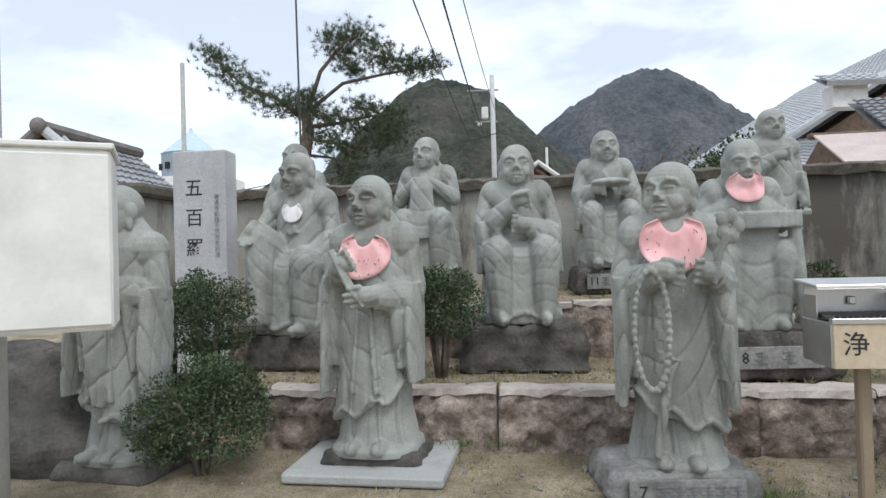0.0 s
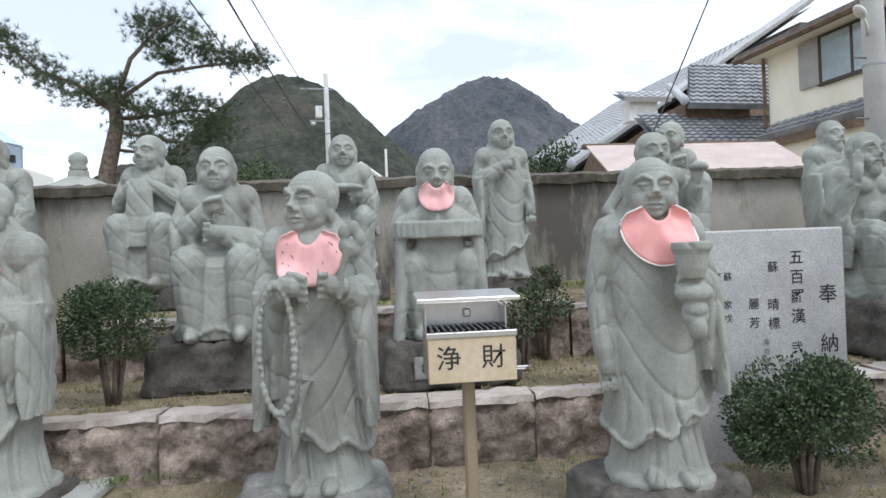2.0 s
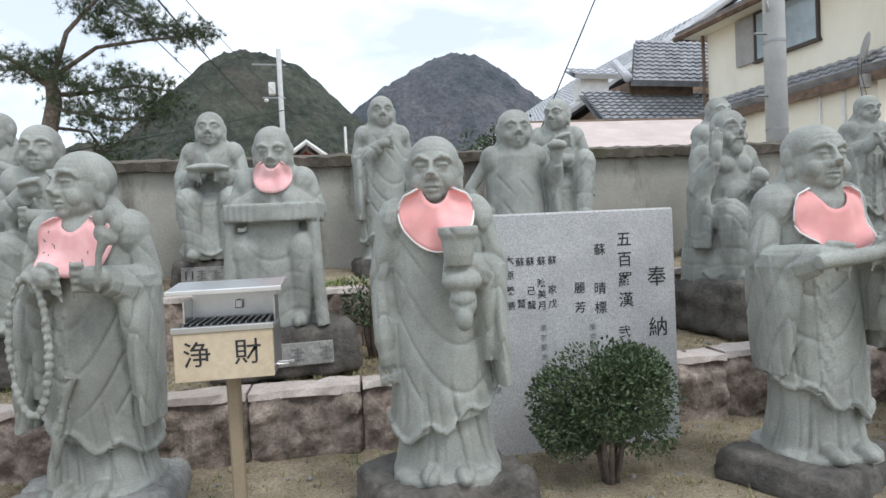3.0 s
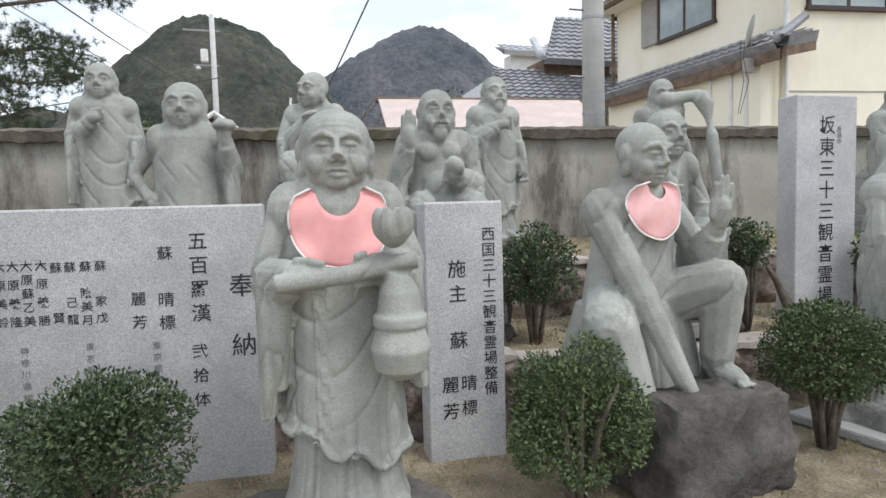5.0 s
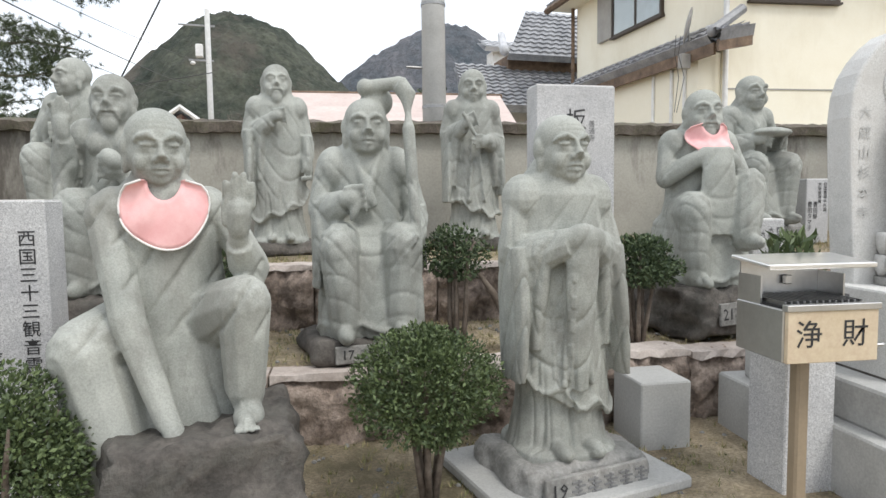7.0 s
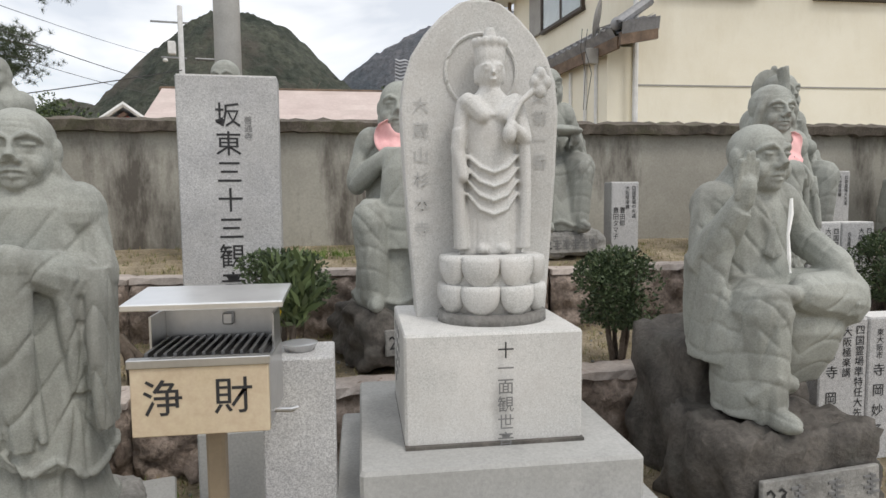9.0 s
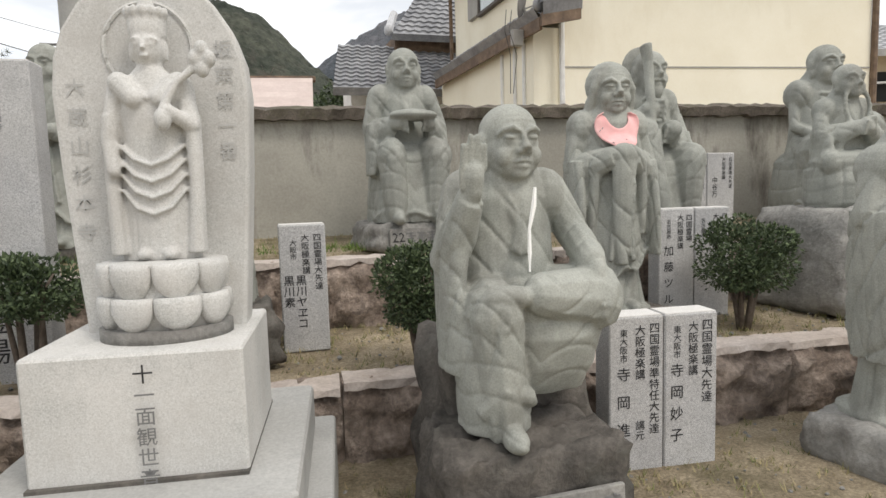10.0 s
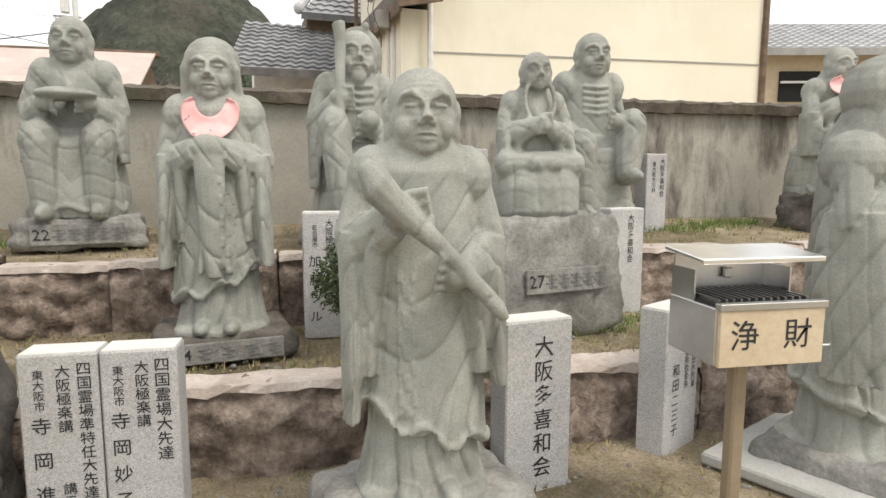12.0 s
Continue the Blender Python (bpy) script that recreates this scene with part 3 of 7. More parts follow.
def arm(s, sh, el, ha, r=(0.075, 0.075, 0.045), sleeve=0.0, point=None, open_=False, bare=False):
    sh, el, ha = (np.asarray(p, float) for p in (sh, el, ha))
    k = 0.7 if bare else 1.0
    s.cap(sh, el, r[0] * k, r[1] * k)
    s.cap(el, ha, r[1] * k * 0.95, r[2] * (0.8 if bare else 1.1))
    if sleeve > 0:
        mid = el * 0.45 + ha * 0.55
        sg = math.copysign(1, el[0])
        rows = []
        for i in range(10):
            t = i / 9
            z = el[2] + 0.03 - sleeve * t
            rows.append((el[0] * (0.97 + 0.08 * t * t), el[1] * 0.5 - 0.02 - 0.05 * t, z, 0.07 - 0.028 * t, 0.115 + 0.035 * math.sin(t * 3.0)))
        s.loft(rows[::-1], 16)
        rows = []
        for i in range(8):
            t = i / 7
            rows.append((mid[0] + sg * 0.03 * t, mid[1] * (1 - 0.25 * t), mid[2] + 0.01 - sleeve * 0.8 * t, 0.058 - 0.02 * t, 0.075 - 0.02 * t))
        s.loft(rows[::-1], 14)
        s.tube([el + (0, 0.02, -0.02), mid + (0, 0.01, -0.035), ha + (0, 0, -0.015)], [0.085, 0.085, 0.06], 10)
    if point is not None:
        hand(s, ha + (ha - el) / np.linalg.norm(ha - el) * 0.03, point, 1.2, open_)


def collar(s, neck_z, y0, drop, w=0.08, r=0.02, yd=0.0):
    for sx in (-1, 1):
        pts = []
        for i in range(8):
            t = i / 7
            pts.append((sx * (w * (1 - t) - 0.03 * t) - 0.0, y0 - 0.07 - (0.085 + yd) * math.sin(t * 1.5), neck_z - drop * t ** 1.1))
        s.tube(pts, r, 7, 1.6)


def beads(s, pts, r, n):
    pts = np.asarray(pts, float)
    seg = np.r_[0, np.cumsum(np.linalg.norm(np.diff(pts, axis=0), axis=1))]
    for d in np.linspace(0, seg[-1], n):
        s.ell([np.interp(d, seg, pts[:, k]) for k in range(3)], (r, r, r), None, 8, 5)


def finish(s, voxel, folds, calm, seed, scale, face=None):
    """Skin, folds and worn surface. calm: (centre, radius) balls that stay smooth."""
    me = remeshed(s, voxel / scale)
    relax(me, 1, 0.35)
    co, no = coords(me), normals(me)
    mask = np.ones(len(co))
    for c, r in calm:
        mask *= smoothstep(r * 0.85, r * 1.1, np.linalg.norm(co - np.asarray(c), axis=1))
    d = folds(co, no) * mask + 0.0012 * waves(co, seed, 3, 10.0)
    if face is not None:
        d += face_cuts(co, face)
    co = co + no * d[:, None]
    put_coords(me, co * scale)
    relax(me, 1, 0.2)
    me.polygons.foreach_set("use_smooth", [True] * len(me.polygons))
    return me


def ridged(x):
    """Rounded folds with sharp valleys, 0 down to -1."""
    return -((1 - np.abs(np.sin(x))) ** 4.5)


def narrow(s, k, tall=1.0):
    for v in s.v:
        v[:, 0] *= k
        v[:, 2] *= tall


def standing(voxel=0.0058, scale=1.0, seed=1, arms="clasp", turn=0, nod=0, hood=False, fierce=0, beard=False, fat=1.0, props=(), bare=False):
    s = Shape()
    s.smooth = True
    s.loft([(0, 0.0, 0.0, 0.3, 0.21), (0, 0, 0.05, 0.28, 0.195), (0, 0, 0.2, 0.24, 0.175), (0, 0, 0.45, 0.235, 0.17), (0, 0, 0.75, 0.235, 0.17), (0, 0, 0.95, 0.25, 0.17),
            (0, 0, 1.08, 0.25, 0.165), (0, 0.01, 1.14, 0.215, 0.145), (0, 0.01, 1.2, 0.15, 0.115), (0, 0, 1.24, 0.115, 0.105), (0, -0.02, 1.3, 0.1, 0.095)], 28)
    # outer robe that ends above the hem
    s.loft([(0.0, 0.0, 0.26, 0.305, 0.215), (0, 0, 0.3, 0.3, 0.215), (0, 0, 0.45, 0.28, 0.2), (0, 0, 0.7, 0.265, 0.185), (0, 0, 0.9, 0.265, 0.175), (0, 0, 1.02, 0.25, 0.165)], 28)
    hem = s.v[-1]
    low = hem[:, 2] < 0.36
    hem[low, 2] += (0.3 if seed % 4 < 2 else -0.3) * hem[low, 0] + 0.25 * hem[low, 1] + 0.03 * np.sin(hem[low, 0] * 30 + seed)
    ring = []
    for i in range(49):
        g = 2 * math.pi * i / 48
        hx, hy = 0.306 * math.sin(g), -0.216 * math.cos(g)
        ring.append((hx, hy, 0.285 + (0.3 if seed % 4 < 2 else -0.3) * hx + 0.25 * hy + 0.03 * math.sin(hx * 30 + seed)))
    s.tube(ring, 0.015, 7)
    for sx in (-1, 1):
        if arms in ("clasp", "gift", "rod"):
            s.tube([(sx * 0.035, -0.185, 0.82), (sx * 0.05, -0.2, 0.6), (sx * 0.085, -0.215, 0.3)], [0.016, 0.018, 0.018], 7)
        s.ell((sx * 0.09, -0.2, 0.03), (0.055, 0.1, 0.04))
        s.ell((sx * 0.2, 0.0, 1.06), (0.115, 0.125, 0.11))
    s.loft([(0, 0, -0.02, 0.3, 0.25), (0, 0, 0.015, 0.29, 0.25), (0, 0, 0.03, 0.26, 0.22)], 20, 3)
    calm = [((0, -0.03, 1.4), 0.25)]
    L, R = (0.23, 0, 1.07), (-0.23, 0, 1.07)
    if arms == "clasp":
        arm(s, R, (-0.29, -0.04, 0.84), (-0.07, -0.24, 0.9), sleeve=0.55)
        arm(s, L, (0.29, -0.04, 0.84), (0.07, -0.24, 0.9), sleeve=0.55)
        s.ell((0, -0.25, 0.9), (0.11, 0.055, 0.065))
        s.loft([(0, -0.215, 0.28, 0.05, 0.04), (0, -0.23, 0.5, 0.075, 0.045), (0, -0.25, 0.8, 0.09, 0.05), (0, -0.25, 0.9, 0.09, 0.05)], 12)
    elif arms == "gift":
        arm(s, R, (-0.29, -0.02, 0.86), (-0.13, -0.26, 0.93), sleeve=0.6, point=(0.6, -0.2, 0.3))
        arm(s, L, (0.29, -0.02, 0.82), (0.11, -0.27, 0.8), sleeve=0.5, point=(-1, -0.3, -0.1), open_=True)
        s.tube([(-0.16, -0.3, 1.02), (-0.05, -0.31, 0.86), (0.06, -0.32, 0.74)], [0.035, 0.04, 0.02], 8, 0.5)
        calm += [((-0.1, -0.3, 0.95), 0.12), ((0.08, -0.31, 0.8), 0.1)]
    elif arms == "beads":
        arm(s, R, (-0.3, -0.04, 0.84), (-0.1, -0.27, 0.9), sleeve=0.6, point=(1, -0.3, -0.2))
        arm(s, L, (0.3, -0.02, 0.86), (0.2, -0.26, 0.89), sleeve=0.62, point=(-1, -0.3, 0.05))
        s.tube([(0.19, -0.31, 0.84), (0.22, -0.33, 0.98), (0.26, -0.33, 1.06)], [0.016, 0.018, 0.03], 7)
        for a in range(5):
            s.ell((0.27 + 0.045 * math.cos(a * 1.26), -0.33, 1.09 + 0.045 * math.sin(a * 1.26)), (0.035, 0.02, 0.035))
        a = np.linspace(0, 2 * np.pi, 24)
        beads(s, np.stack([-0.15 + 0.095 * np.sin(a), -0.31 - 0.015 * np.cos(a) * 0, 0.64 + 0.27 * np.cos(a)], 1), 0.021, 36)
        s.tube([(-0.02, -0.22, 0.5), (-0.09, -0.24, 0.28), (-0.13, -0.24, 0.06)], 0.034, 9)
        calm += [((-0.08, -0.32, 0.92), 0.1), ((0.2, -0.32, 0.92), 0.12), ((0.25, -0.33, 1.06), 0.12)]
    elif arms == "cup":
        arm(s, R, (-0.31, 0.0, 0.82), (-0.3, -0.08, 0.56), r=(0.095, 0.075, 0.055), point=(0.15, -0.1, -1), bare=False)
        arm(s, L, (0.31, -0.03, 0.84), (0.15, -0.27, 0.88), sleeve=0.5, point=(-1, -0.3, 0.1))
        s.loft([(0.1, -0.33, 0.88, 0.06, 0.06), (0.1, -0.33, 0.92, 0.075, 0.075), (0.1, -0.33, 0.98, 0.085, 0.085), (0.1, -0.33, 1.0, 0.1, 0.1), (0.1, -0.33, 1.03, 0.1, 0.1)], 14)
        s.ell((0.11, -0.32, 0.82), (0.1, 0.075, 0.05))
        s.ell((0.11, -0.33, 0.74), (0.07, 0.06, 0.07))
        s.ell((0.11, -0.36, 0.68), (0.045, 0.05, 0.05))
        calm += [((0.1, -0.33, 0.88), 0.17), ((-0.29, -0.08, 0.55), 0.14)]
    elif arms == "bar":
        arm(s, R, (-0.32, -0.04, 0.84), (-0.2, -0.27, 0.86), sleeve=0.5, point=(1, -0.2, -0.1))
        arm(s, L, (0.32, -0.04, 0.86), (0.17, -0.28, 0.88), sleeve=0.45, point=(-1, -0.2, -0.1))
        s.tube([(-0.27, -0.33, 0.84), (0.0, -0.34, 0.86), (0.3, -0.34, 0.9)], 0.032, 10)
        s.ell((0.2, -0.36, 1.0), (0.07, 0.07, 0.06))
        for a in range(6):
            s.ell((0.2 + 0.055 * math.cos(a * 1.05), -0.36 + 0.055 * math.sin(a * 1.05), 1.02), (0.03, 0.03, 0.05))
        s.loft([(0.22, -0.34, 0.52, 0.05, 0.05), (0.22, -0.34, 0.55, 0.105, 0.1), (0.22, -0.34, 0.62, 0.125, 0.12), (0.22, -0.34, 0.685, 0.1, 0.095), (0.22, -0.34, 0.695, 0.112, 0.108),
                (0.22, -0.34, 0.725, 0.112, 0.108), (0.22, -0.34, 0.735, 0.095, 0.09), (0.22, -0.34, 0.8, 0.085, 0.08), (0.22, -0.34, 0.86, 0.05, 0.05)], 18)
        calm += [((0.22, -0.35, 0.68), 0.2), ((-0.2, -0.33, 0.86), 0.13), ((0.2, -0.36, 0.98), 0.13), ((0.0, -0.34, 0.86), 0.07)]
    elif arms == "club":
        arm(s, R, (-0.3, -0.03, 0.86), (-0.14, -0.27, 0.95), sleeve=0.62, point=(0.9, -0.3, 0.2))
        arm(s, L, (0.3, -0.03, 0.84), (0.12, -0.29, 0.78), sleeve=0.5, point=(-0.9, -0.3, 0.1))
        s.tube([(-0.27, -0.32, 1.1), (-0.22, -0.33, 1.04), (-0.15, -0.335, 0.98), (0.02, -0.35, 0.86), (0.24, -0.36, 0.67), (0.27, -0.36, 0.64)], [0.03, 0.062, 0.05, 0.028, 0.03, 0.015], 10)
        calm += [((-0.2, -0.33, 1.0), 0.15), ((0.13, -0.33, 0.78), 0.12), ((0.25, -0.36, 0.66), 0.08), ((0.0, -0.35, 0.87), 0.06)]
    elif arms == "rod":
        arm(s, R, (-0.3, -0.04, 0.86), (-0.12, -0.26, 0.98), sleeve=0.6, point=(1, -0.2, 0))
        arm(s, L, (0.3, -0.04, 0.85), (0.05, -0.26, 0.86), sleeve=0.5)
        s.tube([(-0.1, -0.31, 0.82), (-0.08, -0.31, 1.05), (-0.05, -0.3, 1.38)], 0.034, 9)
        calm += [((-0.08, -0.3, 1.1), 0.2)]
    elif arms == "chest":
        arm(s, R, (-0.29, -0.02, 0.86), (-0.05, -0.24, 0.97), sleeve=0.55, point=(1, -0.2, 0.1))
        arm(s, L, (0.29, 0.0, 0.82), (0.27, -0.13, 0.64), sleeve=0.3, point=(0, -0.3, -1))
        calm += [((-0.02, -0.25, 0.97), 0.1), ((0.27, -0.14, 0.6), 0.1)]
    elif arms == "akimbo":
        arm(s, R, (-0.42, 0.02, 0.86), (-0.26, -0.1, 0.68), r=(0.085, 0.07, 0.055), bare=True)
        arm(s, L, (0.33, -0.05, 0.88), (0.32, -0.2, 1.04), r=(0.09, 0.075, 0.05), sleeve=0.5, point=(0.1, -0.3, 1))
        s.ell((0.32, -0.24, 1.13), (0.09, 0.075, 0.035))
        calm += [((0.3, -0.22, 1.08), 0.14), ((0, -0.15, 1.05), 0.17), ((-0.36, 0, 0.9), 0.22)]
    collar(s, 1.14, 0.0, 0.3, 0.1, 0.022)
    narrow(s, 0.85, 1.085)
    calm = [((c[0] * 0.85, c[1], c[2] * 1.085), r * 0.9) for c, r in calm[1:]] + [((0, -0.04, 1.42), 0.16)]
    face = head(s, (0, -0.055, 1.387), 1.0, turn, nod, hood, fierce, beard, fat)
    rng = np.random.RandomState(seed)
    ph = rng.uniform(0, 6, 6)

    def folds(co, no):
        x, y, z = co.T
        th = np.arctan2(x, -y)
        w = waves(co, seed + 3, 2, 4.0)
        sg = 1.0 if seed % 4 < 2 else -1.0
        skirt = smoothstep(0.5, 0.3, z) * smoothstep(0.0, 0.06, z)
        d = 0.02 * skirt * ridged(th * 4.2 + ph[0] + 1.1 * w + sg * 1.6 * z) + 0.008 * skirt * ridged(th * 8 + ph[4] + 1.4 * w)
        front = smoothstep(0.0, 0.5, -no[:, 1]) * smoothstep(0.24, 0.15, np.abs(x))
        # swags that sag between the arms, and the robe drawn across the chest from one shoulder
        d += 0.012 * front * smoothstep(0.3, 0.42, z) * smoothstep(0.88, 0.76, z) * ridged((z + 0.35 * sg * x - 4.5 * (x - 0.04 * sg) ** 2) * 15 + ph[1] + 0.5 * w)
        d += 0.01 * front * smoothstep(0.84, 0.92, z) * smoothstep(1.2, 1.1, z) * ridged((z * 0.75 + sg * 1.0 * x) * 24 + ph[5] + 0.4 * w)
        side = smoothstep(0.13, 0.2, np.abs(x)) * smoothstep(1.16, 1.02, z) * smoothstep(0.2, 0.34, z)
        d += 0.013 * side * ridged((z * 0.45 + y * 1.0) * 24 + ph[2] + 0.9 * w)
        d += 0.006 * side * ridged((y * 1.0 - z * 0.15) * 47 + ph[3] + 1.1 * w)
        if arms in ("clasp", "bar", "club", "gift", "beads"):
            # a key-pattern band down the front edge of the robe
            u = np.abs(x - 0.075 * sg)
            band = smoothstep(0.0, 0.4, -no[:, 1]) * smoothstep(0.034, 0.03, u) * smoothstep(0.3, 0.33, z) * smoothstep(0.84, 0.8, z)
            key = np.sign(np.sin(z * 115)) * np.sign(np.sin((x - 0.075 * sg) * 105 + 1.57 * np.sign(np.sin(z * 57.5))))
            d = d * (1 - 0.7 * band) + band * (0.004 + 0.0025 * key)
        back = smoothstep(0.1, 0.5, no[:, 1]) * smoothstep(0.3, 0.5, z) * smoothstep(1.2, 1.0, z)
        return d + 0.014 * back * ridged((z + 0.8 * x) * 13 + ph[3] + w)
    return finish(s, voxel, folds, calm, seed, scale, face)


def seated(voxel=0.0095, scale=1.0, seed=1, arms="hold", turn=0, nod=0, hood=False, fierce=0, beard=False, fat=1.0, legs="down", bare=False, lean=0.0, block=True, hat=False, slim=0.85):
    """A robed figure seated on a block, feet at z = 0."""
    s = Shape()
    s.smooth = True
    tz = 0.0
    if legs == "lotus":
        tz = -0.3
        s.ell((0, -0.08, 0.1), (0.4, 0.3, 0.11))
        for sx in (-1, 1):
            s.cap((sx * 0.12, 0.02, 0.13), (sx * 0.33, -0.2, 0.1), 0.12, 0.1)
            s.cap((sx * 0.33, -0.22, 0.1), (-sx * 0.1, -0.33, 0.1), 0.085, 0.06)
        s.loft([(0, -0.06, -0.3, 0.36, 0.27), (0, -0.08, -0.22, 0.4, 0.32), (0, -0.08, -0.05, 0.4, 0.32), (0, -0.06, 0.05, 0.39, 0.3)], 28, 2.4)
    else:
        kn = {-1: (-0.2, -0.3, 0.43), 1: (0.2, -0.3, 0.43)}
        if legs == "knee_l":
            kn[-1] = (-0.22, -0.27, 0.58)
        if legs == "knee_r":
            kn[1] = (0.22, -0.27, 0.58)
        if legs == "royal":
            kn[1] = (0.29, -0.27, 0.45)
        if legs == "half":
            kn[1] = (0.3, -0.27, 0.46)
            s.loft([(0.1, -0.14, 0.12, 0.2, 0.1), (0.1, -0.17, 0.22, 0.24, 0.14), (0.1, -0.19, 0.34, 0.26, 0.17), (0.08, -0.18, 0.46, 0.26, 0.17)], 24, 2.3)
        if legs == "cross":
            kn[1] = (0.24, -0.26, 0.56)
        for sx in (-1, 1):
            k = np.array(kn[sx])
            s.cap((sx * 0.12, 0.03, 0.42), k, 0.14, 0.125)
            foot = np.array((sx * 0.17, -0.29, 0.07))
            if legs == "half" and sx == 1:
                s.cap(k, (-0.02, -0.35, 0.5), 0.115, 0.075)
                s.ell((-0.16, -0.36, 0.5), (0.12, 0.05, 0.04))
                continue
            if legs == "royal" and sx == 1:
                foot = np.array((-0.02, -0.36, 0.2))
            elif abs(k[2] - 0.43) > 0.05:
                foot = np.array((sx * 0.16, -0.36, 0.12 if legs != "cross" else 0.3))
            s.cap(k, foot, 0.12, 0.1)
            s.ell(foot + (0, -0.09, -0.035), (0.055, 0.11, 0.045))
        if legs != "half":
            s.tube([(0.335 * math.sin(g), -0.15 - 0.205 * math.cos(g), 0.055 + 0.02 * math.sin(7 * g + seed)) for g in np.linspace(0, 2 * math.pi, 49)], 0.015, 7)
        if legs == "half":
            s.loft([(-0.17, -0.19, 0.02, 0.16, 0.14), (-0.17, -0.19, 0.1, 0.165, 0.15), (-0.18, -0.18, 0.3, 0.16, 0.16), (-0.16, -0.14, 0.45, 0.155, 0.16)], 20, 2.4)
            s.loft([(0, -0.02, 0.2, 0.3, 0.16), (0, -0.04, 0.4, 0.32, 0.2), (0, -0.02, 0.52, 0.27, 0.17)], 24, 2.4)
            s.tube([(-0.28, -0.3, 0.1), (-0.2, -0.37, 0.2), (-0.08, -0.35, 0.16), (-0.03, -0.3, 0.12)], [0.03, 0.035, 0.035, 0.02], 8)
        else:
            s.loft([(0, -0.14, 0.0, 0.33, 0.2), (0, -0.15, 0.05, 0.33, 0.2), (0, -0.13, 0.25, 0.29, 0.18), (0, -0.09, 0.42, 0.29, 0.19), (0, -0.02, 0.52, 0.26, 0.17)], 26, 2.4)
        if block:
            s.loft([(0, 0.06, -0.02, 0.34, 0.27), (0, 0.06, 0.15, 0.33, 0.26), (0, 0.06, 0.36, 0.3, 0.23), (0, 0.06, 0.42, 0.24, 0.18)], 18, 3)
    t = tz
    y = -lean
    s.loft([(0, 0.02, 0.35 + t, 0.3, 0.2), (0, 0.02, 0.5 + t, 0.255, 0.18), (0, 0.02 + y * 0.4, 0.68 + t, 0.235, 0.165), (0, 0.02 + y * 0.7, 0.82 + t, 0.24, 0.155), (0, 0.03 + y * 0.9, 0.9 + t, 0.2, 0.135), (0, 0.02 + y, 0.95 + t, 0.14, 0.11), (0, 0.0 + y, 0.99 + t, 0.11, 0.1), (0, -0.02 + y, 1.05 + t, 0.095, 0.09)], 26)
    for sx in (-1, 1):
        s.ell((sx * 0.2, 0.02 + y * 0.9, 0.82 + t), (0.115, 0.125, 0.11))
    hc = (0, -0.03 + y * 1.15, 1.14 + t)
    calm = [((hc[0], hc[1], hc[2] + 0.02), 0.23)]
    R, L = (-0.24, 0.02 + y * 0.8, 0.84 + t), (0.24, 0.02 + y * 0.8, 0.84 + t)
    if arms == "hold":
        arm(s, R, (-0.31, -0.06, 0.62 + t), (-0.05, -0.24, 0.76 + t), sleeve=0.34, point=(1, -0.2, 0.1))
        arm(s, L, (0.31, -0.06, 0.58 + t), (0.06, -0.25, 0.62 + t), sleeve=0.3, point=(-1, -0.2, 0))
        s.ell((0.0, -0.29, 0.81 + t), (0.085, 0.05, 0.022), (0, -12, 0))
        calm += [((0, -0.26, 0.78 + t), 0.1), ((0.04, -0.26, 0.62 + t), 0.09)]
    elif arms == "tray":
        arm(s, R, (-0.31, -0.05, 0.62 + t), (-0.17, -0.25, 0.64 + t), sleeve=0.34, point=(0.7, -0.6, 0))
        arm(s, L, (0.31, -0.05, 0.62 + t), (0.17, -0.25, 0.64 + t), sleeve=0.34, point=(-0.7, -0.6, 0))
        s.ell((0, -0.3, 0.69 + t), (0.21, 0.13, 0.04))
        calm += [((0, -0.29, 0.68 + t), 0.24)]
    elif arms == "cloth":
        arm(s, R, (-0.3, -0.06, 0.64 + t), (-0.08, -0.24, 0.76 + t))
        arm(s, L, (0.3, -0.06, 0.64 + t), (0.08, -0.24, 0.76 + t))
        s.loft([(0, -0.3, 0.3 + t, 0.15, 0.05), (0, -0.28, 0.5 + t, 0.14, 0.05), (0, -0.27, 0.7 + t, 0.12, 0.06), (0, -0.25, 0.8 + t, 0.1, 0.05)], 16)
    elif arms == "mudra":
        arm(s, R, (-0.32, -0.04, 0.6 + t), (-0.27, -0.22, 0.84 + t), sleeve=0.42, point=(0.0, -0.15, 1), open_=True)
        arm(s, L, (0.34, -0.03, 0.68 + t), (0.29, -0.26, 0.59 + t), r=(0.085, 0.08, 0.06), point=(-0.05, -0.6, -0.8), open_=True)
        calm += [((-0.27, -0.24, 0.92 + t), 0.13), ((0.28, -0.32, 0.55 + t), 0.13)]
    elif arms == "raise":
        arm(s, R, (-0.33, -0.06, 0.62 + t), (-0.27, -0.2, 0.82 + t), sleeve=0.42, point=(0, -0.1, 1), open_=True)
        arm(s, L, (0.31, -0.06, 0.6 + t), (0.1, -0.26, 0.64 + t), sleeve=0.3, point=(-1, -0.2, 0.1))
        s.ell((0.06, -0.32, 0.69 + t), (0.075, 0.06, 0.05), (0, 25, 0))
        calm += [((-0.27, -0.2, 0.9 + t), 0.13), ((0.07, -0.28, 0.66 + t), 0.13)]
        if bare:
            calm += [((0, -0.13, 0.74 + t), 0.2)]
            for sx in (-1, 1):
                s.ell((sx * 0.085, -0.115, 0.78 + t), (0.085, 0.05, 0.06))
            s.ell((0, -0.11, 0.58 + t), (0.15, 0.09, 0.1))
    elif arms == "knee":
        arm(s, R, (-0.33, -0.08, 0.64 + t), (-0.25, -0.3, 0.66 + t), r=(0.085, 0.075, 0.05), point=(-0.1, -0.6, -0.6), open_=True)
